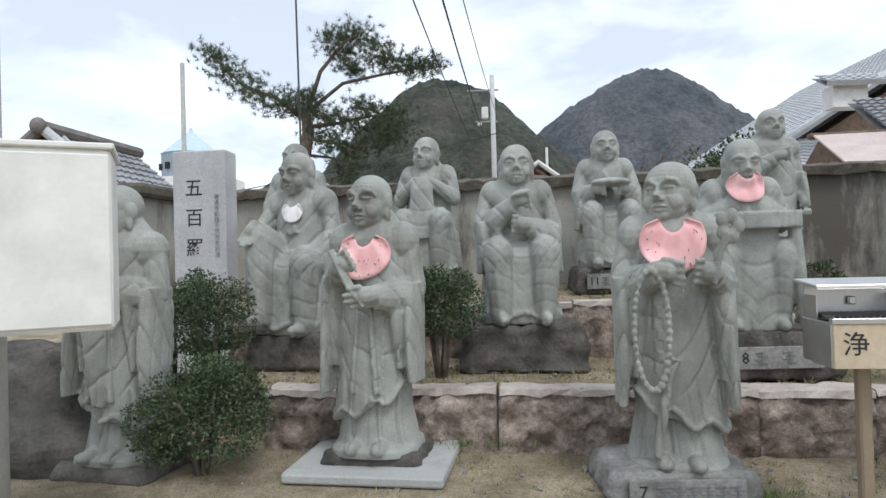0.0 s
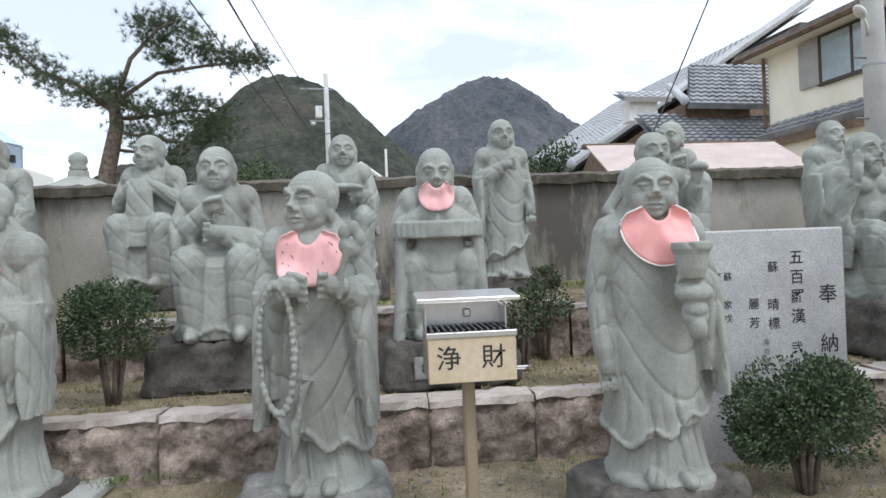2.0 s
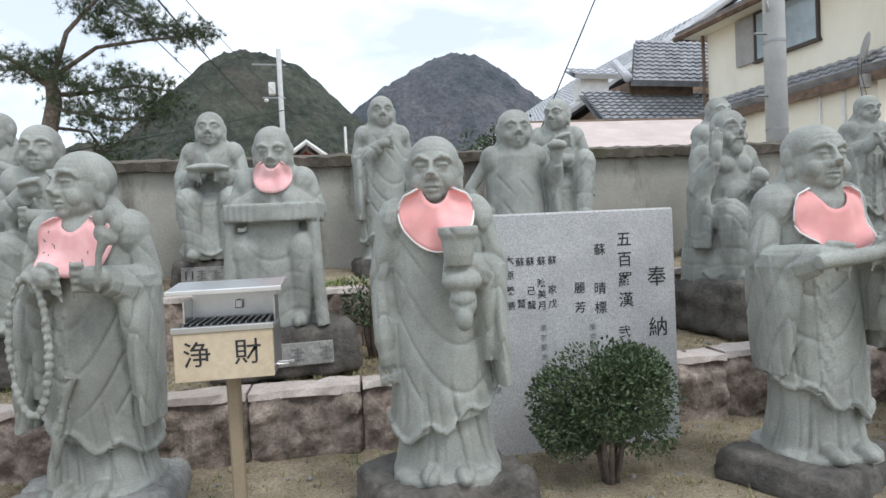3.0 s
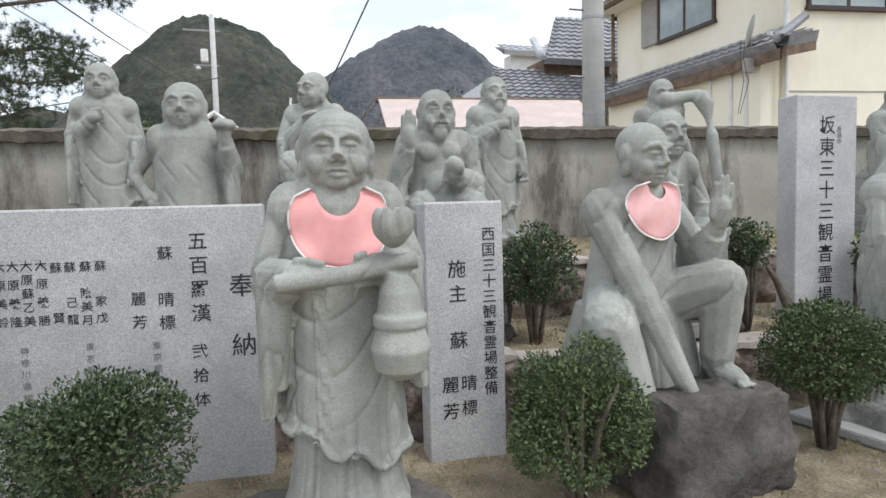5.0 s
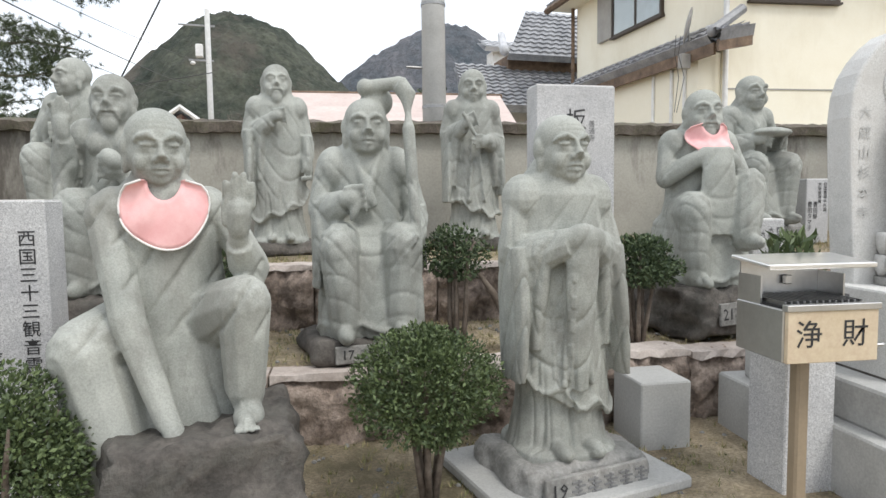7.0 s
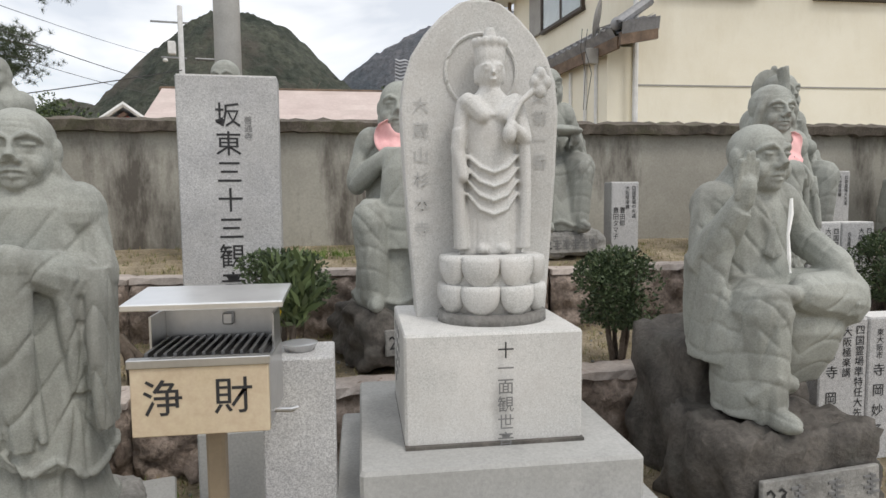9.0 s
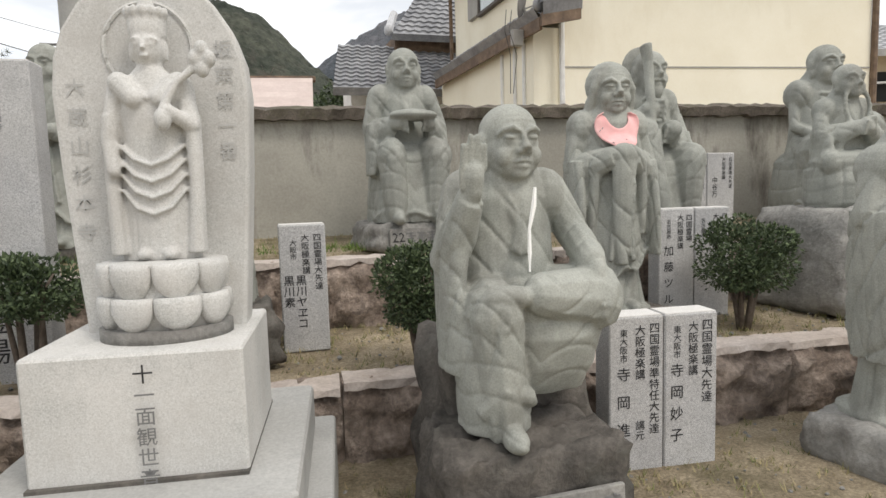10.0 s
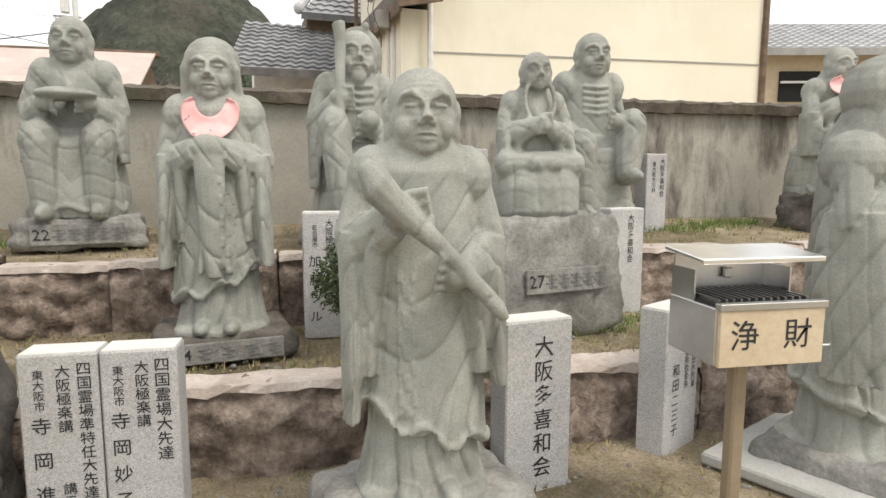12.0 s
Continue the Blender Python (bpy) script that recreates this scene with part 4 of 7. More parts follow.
        arm(s, L, (0.31, -0.04, 0.6 + t), (0.2, -0.22, 0.5 + t), sleeve=0.25, point=(-0.3, -0.6, -0.5))
        calm += [((-0.25, -0.3, 0.62 + t), 0.14)]
    elif arms == "staff":
        arm(s, R, (-0.31, -0.06, 0.62 + t), (-0.16, -0.26, 0.66 + t), sleeve=0.42, point=(0.9, -0.2, 0.1))
        arm(s, L, (0.33, -0.06, 0.6 + t), (0.26, -0.28, 0.46 + t), sleeve=0.3, point=(-0.2, -0.6, 0.1))
        s.tube([(0.29, -0.33, 0.0), (0.28, -0.33, 0.4), (0.265, -0.3, 0.74), (0.25, -0.26, 1.0), (0.26, -0.2, 1.16), (0.21, -0.18, 1.22)], [0.035, 0.035, 0.038, 0.04, 0.055, 0.05], 9)
        s.ell((0.08, -0.05, 1.15), (0.11, 0.085, 0.08))
        s.ell((0.0, -0.1, 1.21), (0.055, 0.06, 0.045))
        s.cap((0.03, -0.1, 1.21), (0.22, -0.17, 1.23), 0.04, 0.03)
        s.ell((-0.09, -0.3, 0.64), (0.03, 0.03, 0.09), (0, 20, 0))
        calm += [((0.12, -0.1, 1.18), 0.2), ((-0.14, -0.28, 0.66), 0.13), ((0.26, -0.3, 0.46), 0.1), ((0.26, -0.3, 0.9), 0.12)]
    elif arms == "reach":
        arm(s, R, (-0.24, -0.16, 0.5), (-0.02, -0.3, 0.1), r=(0.09, 0.072, 0.05), point=(0.3, -0.2, -1), open_=True, bare=False)
        arm(s, L, (0.36, -0.04, 0.66), (0.4, -0.14, 0.88), r=(0.095, 0.08, 0.05), point=(0.05, -0.05, 1), open_=True)
        calm += [((-0.15, -0.22, 0.35), 0.2), ((0.4, -0.14, 0.93), 0.14)]
    elif arms == "thin":
        arm(s, R, (-0.27, -0.02, 0.6 + t), (-0.12, -0.22, 0.5 + t), r=(0.07, 0.06, 0.04), bare=True)
        arm(s, L, (0.27, -0.05, 0.62 + t), (0.12, -0.28, 0.6 + t), r=(0.07, 0.06, 0.045), bare=True, point=(-1, -0.3, 0))
        for i in range(5):
            s.tube([(-0.11, -0.125, 0.82 - 0.04 * i + t), (0, -0.155, 0.81 - 0.04 * i + t), (0.11, -0.125, 0.82 - 0.04 * i + t)], 0.012, 6)
        calm += [((0, -0.13, 0.74 + t), 0.15)]
    elif arms == "pray":
        arm(s, R, (-0.31, -0.06, 0.62 + t), (-0.06, -0.26, 0.68 + t), sleeve=0.3, point=(1, -0.3, 0.1))
        arm(s, L, (0.31, -0.06, 0.62 + t), (0.07, -0.26, 0.66 + t), sleeve=0.3, point=(-1, -0.3, 0))
        a = np.linspace(-2.6, 2.6, 20)
        beads(s, np.stack([0.14 * np.sin(a), -0.1 - 0.09 * np.cos(a / 2) ** 0.8, 0.84 - 0.16 * np.cos(a) + t], 1), 0.025, 22)
        calm += [((0, -0.28, 0.67 + t), 0.12), ((0, -0.14, 0.8 + t), 0.15)]
    elif arms == "desk":
        arm(s, R, (-0.31, -0.1, 0.66 + t), (-0.06, -0.2, 0.78 + t), sleeve=0.1)
        arm(s, L, (0.31, -0.1, 0.66 + t), (0.06, -0.2, 0.78 + t), sleeve=0.1)
        for j in range(13):
            a = -0.62 + 1.24 * j / 12
            s.box((0.53 * math.sin(a), -0.98 + 0.72 * (1 - 0) - 0.1 * math.cos(a * 2) + 0.02, 0.665 - 0.02 * math.cos(a)), (0.08, 0.24, 0.1), (0, 0, math.degrees(-a * 0.25)))
        for sx in (-1, 1):
            s.tube([(sx * 0.29, -0.33, 0.64), (sx * 0.31, -0.36, 0.3), (sx * 0.34, -0.4, 0.0)], 0.05, 8)
        s.loft([(0, -0.3, 0.0, 0.24, 0.1), (0, -0.3, 0.3, 0.2, 0.09), (0, -0.3, 0.62, 0.19, 0.08)], 20, 2.6)
        calm += [((0, -0.35, 0.66), 0.3), ((-0.38, -0.36, 0.4), 0.2), ((0.38, -0.36, 0.4), 0.2), ((-0.3, -0.35, 0.66), 0.2), ((0.3, -0.35, 0.66), 0.2)]
    elif arms == "stick":
        arm(s, R, (-0.32, -0.05, 0.62), (-0.2, -0.25, 0.74), sleeve=0.4, point=(0.8, -0.3, 0))
        arm(s, L, (0.3, -0.06, 0.6), (0.06, -0.25, 0.6), sleeve=0.25, point=(-1, -0.3, 0))
        s.tube([(-0.17, -0.3, 0.5), (-0.18, -0.29, 0.75), (-0.15, -0.22, 1.05), (-0.16, -0.2, 1.16)], [0.04, 0.036, 0.04, 0.05], 9)
        s.ell((0.03, -0.28, 0.63), (0.085, 0.07, 0.06))
        for i in range(4):
            s.tube([(-0.11, -0.125, 0.84 - 0.045 * i), (0, -0.15, 0.83 - 0.045 * i), (0.11, -0.125, 0.84 - 0.045 * i)], 0.012, 6)
        calm += [((-0.17, -0.27, 0.8), 0.2), ((0.03, -0.27, 0.62), 0.1), ((0, -0.13, 0.78), 0.13)]
    if hat:
        s.ell((0.06, 0.13, 1.05), (0.2, 0.04, 0.17))
        s.ell((0.12, 0.13, 1.22), (0.03, 0.03, 0.03))
    if not bare and arms not in ("thin", "stick"):
        collar(s, 0.9 + t, 0.0 + y, 0.28, 0.1, 0.021)
    narrow(s, slim, 1.11)
    calm = [((c[0] * slim, c[1], c[2] * 1.11), r * 0.92) for c, r in calm[1:]] + [((hc[0], hc[1], hc[2] + 0.03), 0.16)]
    face = head(s, (hc[0], hc[1] - 0.025, hc[2] - 0.003), 1.0, turn, nod, hood, fierce, beard, fat)
    ph = np.random.RandomState(seed).uniform(0, 6, 6)

    def folds(co, no):
        x, y_, z = co.T
        w = waves(co, seed + 3, 2, 4.0)
        th = np.arctan2(x, -y_)
        low = smoothstep(0.46, 0.34, z)
        d = 0.006 * low * ridged((z + 4.0 * (np.abs(x) - 0.17) ** 2 + 0.25 * x) * 26 + ph[0] + 0.8 * w) + 0.014 * smoothstep(0.16, 0.04, z) * ridged(th * 6 + ph[4] + w)
        lap = smoothstep(0.3, 0.4, z) * smoothstep(0.64, 0.54, z) * smoothstep(0.0, 0.4, -no[:, 1] + no[:, 2])
        d += 0.009 * lap * ridged((z - 3.5 * x * x + 0.6 * y_) * 24 + ph[1] + 0.4 * w)
        chest = smoothstep(0.55 + t, 0.63 + t, z) * smoothstep(0.98 + t, 0.88 + t, z)
        chest = chest * smoothstep(0.2, 0.5, -no[:, 1])
        d += 0.011 * chest * ridged((z * 0.8 + x * (1.0 if seed % 4 < 2 else -1.0)) * 21 + ph[2] + 0.3 * w)
        side = smoothstep(0.17, 0.23, np.abs(x)) * smoothstep(0.95 + t, 0.8 + t, z) * smoothstep(0.15 + t, 0.3 + t, z)
        return d + 0.011 * side * ridged((z * 0.25 + y_) * 26 + ph[3] + 0.6 * w)
    return finish(s, voxel, folds, calm, seed, scale, face)


def crouching(voxel=0.0068, scale=1.0, seed=21):
    """A figure on a rock: one long bare arm reaches down, the other palm is raised, one knee is up."""
    s = Shape()
    s.smooth = True
    s.loft([(-0.02, 0.03, 0.2, 0.3, 0.22), (-0.02, 0.02, 0.4, 0.27, 0.2), (-0.02, 0.0, 0.62, 0.24, 0.17), (-0.02, -0.03, 0.8, 0.235, 0.155), (-0.03, -0.04, 0.9, 0.2, 0.135), (-0.03, -0.05, 0.97, 0.12, 0.1), (-0.03, -0.06, 1.06, 0.085, 0.085)], 26)
    s.loft([(0, 0.05, -0.04, 0.4, 0.3), (0, 0.05, 0.15, 0.36, 0.27), (0, 0.04, 0.36, 0.3, 0.22)], 22, 2.6)
    for sx in (-1, 1):
        s.ell((sx * 0.19 - 0.03, -0.02, 0.83), (0.1, 0.115, 0.1))
    # folded leg under the robe, and its flaring hem
    s.cap((-0.14, 0.0, 0.36), (-0.33, -0.22, 0.3), 0.16, 0.14)
    s.cap((-0.33, -0.22, 0.3), (-0.22, -0.26, -0.05), 0.14, 0.12)
    s.loft([(-0.24, -0.16, -0.22, 0.2, 0.18), (-0.26, -0.17, 0.0, 0.19, 0.18), (-0.28, -0.16, 0.25, 0.16, 0.16)], 18)
    # raised knee, bare shin and foot
    s.cap((0.12, 0.0, 0.36), (0.31, -0.3, 0.47), 0.15, 0.115)
    s.cap((0.31, -0.3, 0.47), (0.3, -0.27, 0.1), 0.115, 0.085)
    s.ell((0.31, -0.33, 0.04), (0.07, 0.14, 0.06))
    for k in range(4):
        s.ell((0.265 + 0.03 * k, -0.46, 0.025), (0.016, 0.025, 0.016), None, 8, 6)
    s.cap((-0.26, -0.03, 0.82), (-0.15, -0.26, 0.42), 0.088, 0.072)
    s.cap((-0.15, -0.26, 0.42), (0.06, -0.41, -0.1), 0.07, 0.042)
    hand(s, (0.075, -0.42, -0.13), (0.3, -0.3, -1), 1.0, True)
    arm(s, (0.22, -0.02, 0.82), (0.35, -0.1, 0.6), (0.3, -0.26, 0.72), sleeve=0.3)
    hand(s, (0.3, -0.29, 0.78), (0.05, -0.1, 1), 1.35, True)
    narrow(s, 0.94, 1.05)
    face = head(s, (-0.03, -0.11, 1.14), 1.0, 14, 8, False, 0.6)
    calm = [((-0.03, -0.1, 1.17), 0.17), ((0.28, -0.3, 0.25), 0.16), ((0.28, -0.3, 0.8), 0.13), ((-0.02, -0.36, 0.15), 0.13), ((-0.13, -0.28, 0.45), 0.12), ((-0.2, -0.15, 0.65), 0.1), ((0.06, -0.44, -0.1), 0.12)]
    ph = np.random.RandomState(seed).uniform(0, 6, 4)

    def folds(co, no):
        x, y_, z = co.T
        w = waves(co, seed + 3, 2, 4.0)
        th = np.arctan2(x, -y_)
        low = smoothstep(0.3, 0.15, z)
        d = 0.024 * low * ridged(th * 4 + ph[0] + 0.6 * w + 1.5 * z)
        mid = smoothstep(0.3, 0.4, z) * smoothstep(0.98, 0.86, z) * smoothstep(0.1, 0.4, -no[:, 1])
        return d + 0.018 * mid * ridged((z * 0.8 - 1.2 * x) * 17 + ph[1] + 0.4 * w)
    return finish(s, voxel, folds, calm, seed, scale, face)


def place_statue(me, x, y, z, face, label, group="stone disciples on the terraces"):
    """face: degrees by which it turns to the viewer's right of straight ahead."""
    ob = part("stone_statue", me, STONE, None, "", pose(x, y, z, 0, 0, face))
    return tagged(ob, label, "statue", group)


def plinth(x, y, z, w, d, h, face, seed, mat=None, label="dark rough stone plinth under a statue", number="", marks=0, rough=0.014, slab=None):
    p = part("plinth", rough_block(w, d, h, seed, rough), mat or ROCK, None, "", pose(x, y, z - 0.015, 0, 0, face))
    tagged(p, label, "plinth", "plinths of the statues")
    if number:
        pw, ph_ = min(0.52, w * 0.8), min(0.13, h * 0.75)
        pl = part("name_plate", solid_box((pw, 0.02, ph_), (0, 0, 0), 0.004), ROCK_GREY, p, "grey stone name plate", pose(0, -d / 2 - 0.012, h * 0.5, -3, 0, 0))
        t = letters(pl, [number], ph_ * 0.75, pose(-pw * 0.38, -0.0125, ph_ * 0.36, 90, 0, 0), INK, "number")
        for i in range(marks):
            bx = -pw * 0.2 + pw * 0.62 * i / max(1, marks - 1)
            s = Shape()
            for k in range(4):
                s.box((bx + (0.008 if k % 2 else -0.008), -0.0125, ph_ * (0.22 - 0.15 * k)), (ph_ * 0.42, 0.004, ph_ * 0.07))
            s.box((bx, -0.0125, 0), (ph_ * 0.08, 0.004, ph_ * 0.6))
            part("lettering", s, INK_FADED, pl)
    if slab:
        tagged(part("slab", solid_box((slab[0], slab[1], 0.05), (0, 0, 0.005), 0.01), CONCRETE, None, "", pose(x, y, z, 0, 0, face)), "thin grey concrete slab under a plinth", "slab", "slabs under plinths")
    return p


def bib(statue, zn, r0, r1, wide, mat, label, y_lim=-0.02, edging=False, dx=0.0, down=1.0, marks=0, seed=1):
    """A cloth bib laid on the chest of a statue; zn: height of the neck in the statue."""
    wide, r0, zn = min(90, wide + 2), r0 * 0.98, zn * 1.02 - (0.015 if zn < 1.05 else 0.035)
    me = statue.data
    co = coords(me)
    na, nr = 31, 10
    pts = np.zeros((na, nr, 3))
    rng = np.random.RandomState(seed)
    wob = rng.uniform(0, 6, 3)
    for i in range(na):
        a = radians(-wide + 2 * wide * i / (na - 1))
        for j in range(nr):
            t = j / (nr - 1)
            r = r0 + (r1 * (1 + 0.02 * math.sin(5 * a + wob[0])) - r0) * t * (0.12 + 0.88 * math.sqrt(max(0.0, 1 - (abs(a) / radians(wide)) ** 3.2)))
            x, z = dx + r * math.sin(a) * 0.8, zn - r * math.cos(a) * down * 1.05
            near_ = (np.abs(co[:, 0] - x) < 0.02) & (np.abs(co[:, 2] - z) < 0.02) & (co[:, 1] > -0.235) & (co[:, 1] < 0.06)
            yy = co[near_, 1].min() if near_.any() else -0.1
            pts[i, j] = (x, yy + 0.05 * (a / radians(wide)) ** 4 * (1 - t), z)
    for _ in range(3):
        sm = pts.copy()
        sm[1:-1, :, 1] = (pts[:-2, :, 1] + pts[2:, :, 1] + 2 * pts[1:-1, :, 1]) / 4
        sm[:, 1:-1, 1] = (sm[:, :-2, 1] + sm[:, 2:, 1] + 2 * sm[:, 1:-1, 1]) / 4
        pts[:, :, 1] = np.minimum(sm[:, :, 1], pts[:, :, 1] + 0.015)
    for i in range(na):
        pts[i, :, 1] += -0.014 - 0.006 * np.sin(np.linspace(0, 3, nr) + i * 0.9 + wob[1]) * np.linspace(0.2, 1, nr)
    v = pts.reshape(-1, 3)
    f = [(i * nr + j, (i + 1) * nr + j, (i + 1) * nr + j + 1, i * nr + j + 1) for i in range(na - 1) for j in range(nr - 1)]
    b = part("bib", mesh_from(v, f, True), mat, None, "", statue.matrix_basis.copy())
    tagged(b, label, "bib", "bibs on statues")
    sd = b.modifiers.new("thick", "SOLIDIFY")
    sd.thickness, sd.offset = 0.006, 0
    if edging:
        s = Shape()
        s.smooth = True
        rim = [pts[i, -1] + (0, -0.002, 0) for i in range(na)]
        s.tube(rim, 0.0042, 6)
        part("edging", s, WHITE_CLOTH, b, "white sewn edging")
    for k in range(marks):
        i, j = rng.randint(3, na - 3), rng.randint(4, nr - 1)
        q = pts[i, j]
        part("ink_mark", solid_box((0.0025 + 0.002 * rng.rand(), 0.002, 0.005 + 0.012 * rng.rand()), tuple(q + (0, -0.007, 0)), 0, (0, rng.uniform(-60, 60), 0)), INK_FADED, b)
    return b


# ---- the statues in their places ----
def stand_at(x, y, zb, top, face, label, **kw):
    sc = (top - zb) / 1.535
    return place_statue(standing(scale=sc, **kw), x, y, zb, face, label)


def sit_at(x, y, zb, top, face, label, legs="down", **kw):
    sc = (top - zb) / (1.285 if legs != "lotus" else 1.0)
    me = seated(scale=sc, legs=legs, **kw)
    return place_statue(me, x, y, zb, face, label)


# lower bed
a5 = stand_at(-1.43, 3.34, G1 + 0.1, 1.98, -12, "standing robed stone figure with clasped hands, weathered grey", seed=11, arms="clasp", turn=-20)
plinth(-1.43, 3.34, G1, 0.62, 0.55, 0.11, -12, 12)
bib(a5, 1.2 * 0.9, 0.06, 0.15, 100, PINK_SALMON, "small salmon pink cotton bib on a statue")
a6 = stand_at(0.0, 3.33, G1 + 0.12, 1.99, -12, "standing robed stone figure holding a fan before its chest", seed=13, arms="gift", turn=-14, fierce=1)
plinth(0.00, 3.33, G1 + 0.03, 0.58, 0.46, 0.105, -8, 14, slab=(0.85, 0.75))
bib(a6, 1.18, 0.068, 0.235, 82, PINK, "faded pink cotton bib with ink marks on a statue", marks=14, seed=3)
a7 = stand_at(1.53, 2.97, G1 + 0.13, 1.96, -12, "standing robed stone figure with long beads and a flower", seed=15, arms="beads", turn=-32, fierce=1, fat=1.08)
plinth(1.49, 2.95, G1, 0.72, 0.5, 0.145, -2, 16, ROCK_GREY, "grey carved stone plinth with a name plate", "7", 6)
bib(a7, 1.19, 0.068, 0.25, 84, PINK, "faded pink cotton bib with ink marks on a statue", marks=16, seed=4)
a10 = stand_at(2.96, 2.42, G1 + 0.19, 1.93, -14, "standing robed stone figure holding a cup, one arm hanging", seed=17, arms="cup", turn=-6)
plinth(2.94, 2.42, G1, 0.66, 0.52, 0.205, 12, 18)
bib(a10, 1.17, 0.068, 0.24, 82, PINK_SALMON, "salmon pink cotton bib with white edging on a statue", edging=True, seed=5)
a14 = stand_at(4.6, 2.17, G1 + 0.13, 1.93, -6, "standing robed stone figure with a lotus staff and gourd flask", seed=19, arms="bar", turn=0, fat=1.14)
plinth(4.58, 2.17, G1, 0.72, 0.56, 0.145, 22, 20)
bib(a14, 1.17, 0.1, 0.27, 84, PINK_SALMON, "salmon pink cotton bib with white edging on a statue", edging=True, seed=6)
a18 = place_statue(crouching(scale=1.12 / 1.29), 5.94, 2.28, G1 + 0.42, 2, "crouching stone figure reaching one long arm down")
plinth(6.05, 2.1, G1, 0.66, 0.66, 0.45, 4, 22, label="dark carved rock seat of a crouching statue", rough=0.035)
bib(a18, 0.86, 0.068, 0.23, 88, PINK, "pale pink cotton bib with white edging on a statue", edging=True, seed=7)
a19 = stand_at(7.48, 2.18, G1 + 0.15, 1.92, 0, "standing robed stone figure with hands folded in its sleeves", seed=23, arms="clasp", turn=5)
plinth(7.48, 2.16, G1 + 0.02, 0.62, 0.52, 0.145, 8, 24, ROCK_GREY, "grey carved stone plinth with a name plate", "19", 5, slab=(0.85, 0.7))
a23 = sit_at(10.18, 1.87, G1 + 0.38, 1.89, 0, "seated stone figure raising one hand on a rough rock", legs="half", seed=25, arms="mudra", turn=4, voxel=0.0066, fat=1.0, block=False, slim=0.86)
plinth(10.24, 2.1, G1, 0.66, 0.5, 0.66, 0, 27, None, "tall dark rock behind a seated statue", rough=0.035)
plinth(10.14, 1.7, G1, 0.66, 0.5, 0.395, 0, 26, ROCK, "tall rough grey rock seat with a name plate", "23", 3, rough=0.035)
s = Shape()
s.tube([(0.03, -0.19, 0.84), (0.02, -0.2, 0.78), (-0.005, -0.215, 0.7), (-0.012, -0.23, 0.62), (-0.022, -0.25, 0.56)], [0.006, 0.01, 0.006, 0.008, 0.004], 6)
tagged(part("paint_run", s, WHITE_PAINT, None, "", a23.matrix_basis.copy()), "white run of paint down a statue's chest", "paint stain")
a26 = stand_at(11.98, 1.68, G1 + 0.18, 1.98, -8, "standing robed stone figure gripping a long club", seed=27, arms="club", turn=-2, fierce=1, fat=1.06)
plinth(11.98, 1.66, G1, 0.74, 0.56, 0.195, 8, 28, ROCK_GREY, "grey rough stone plinth with a name plate", "26", 6)
a29 = stand_at(13.85, 1.5, G1 + 0.13, 2.08, 20, "hooded standing stone figure holding an upright rod", seed=29, arms="rod", turn=10, hood=True)
plinth(13.85, 1.50, G1 + 0.03, 0.66, 0.56, 0.13, 20, 30, ROCK_GREY, "grey rough stone plinth with a name plate", "29", 4, slab=(0.95, 0.8))
bib(a29, 1.16, 0.068, 0.2, 90, PINK, "small pale pink bib on a hooded statue", seed=8)

# middle bed
b4 = sit_at(-0.74, 4.66, G2 + 0.24, 2.36, -14, "seated smiling stone figure with a hand on its knee", legs="knee_l", seed=31, arms="knee", turn=-12, nod=8)
plinth(-0.74, 4.58, G2, 0.66, 0.62, 0.26, -14, 32)
bib(b4, 1.0, 0.06, 0.17, 60, WHITE_CLOTH, "small grey white cloth at a statue's neck", seed=9)
b9 = sit_at(0.91, 4.43, G2 + 0.3, 2.33, 0, "seated stone figure holding a small bowl on a dark rock", seed=33, arms="hold", turn=-4)
plinth(0.91, 4.35, G2 - 0.02, 0.86, 0.66, 0.33, 0, 34, label="broad dark rock seat of a statue", rough=0.03)
bp = sit_at(2.34, 4.03, G2 + 0.27, 2.23, -8, "seated stone figure leaning over a curved reading desk", seed=35, arms="desk", turn=0, nod=14, lean=0.08)
plinth(2.34, 3.86, G2, 0.86, 0.6, 0.29, 0, 36, label="dark square stone plinth with a plate", number="8", marks=3)
bib(bp, 1.0, 0.06, 0.2, 75, PINK, "faded pink cotton bib on a seated statue", seed=10)
b14 = stand_at(3.98, 4.08, G2 + 0.2, 2.37, -8, "bare-chested stone figure with one arm akimbo", seed=37, arms="akimbo", turn=0, fat=1.08, voxel=0.0095)
plinth(3.98, 4.06, G2, 0.66, 0.55, 0.22, 4, 38)
b15 = sit_at(5.48, 3.75, G2 + 0.34, 2.31, -4, "seated bearded stone figure raising a palm, toad in hand", seed=39, arms="raise", turn=0, beard=True, bare=True, fierce=1)
plinth(5.48, 3.65, G2, 0.7, 0.66, 0.37, 6, 40, label="tall dark rock seat with a name plate", number="15", marks=4, rough=0.03)
b17 = sit_at(6.84, 3.32, G2 + 0.1, 2.14, -4, "seated old stone figure with a beast-headed staff", seed=41, arms="staff", turn=0, lean=0.05)
plinth(6.84, 3.24, G2, 0.76, 0.62, 0.12, 4, 42, number="17", marks=4)
b21 = sit_at(9.0, 3.21, G2 + 0.28, 2.26, -12, "seated draped stone figure on a dark rock", seed=43, arms="cloth", turn=-4, legs="cross", beard=True)
plinth(9.00, 3.14, G2, 0.72, 0.64, 0.31, 12, 44, label="dark rock seat with a name plate", number="21", marks=3, rough=0.03)
bib(b21, 1.0, 0.07, 0.22, 90, PINK, "pale pink cotton bib on a seated statue", seed=11)
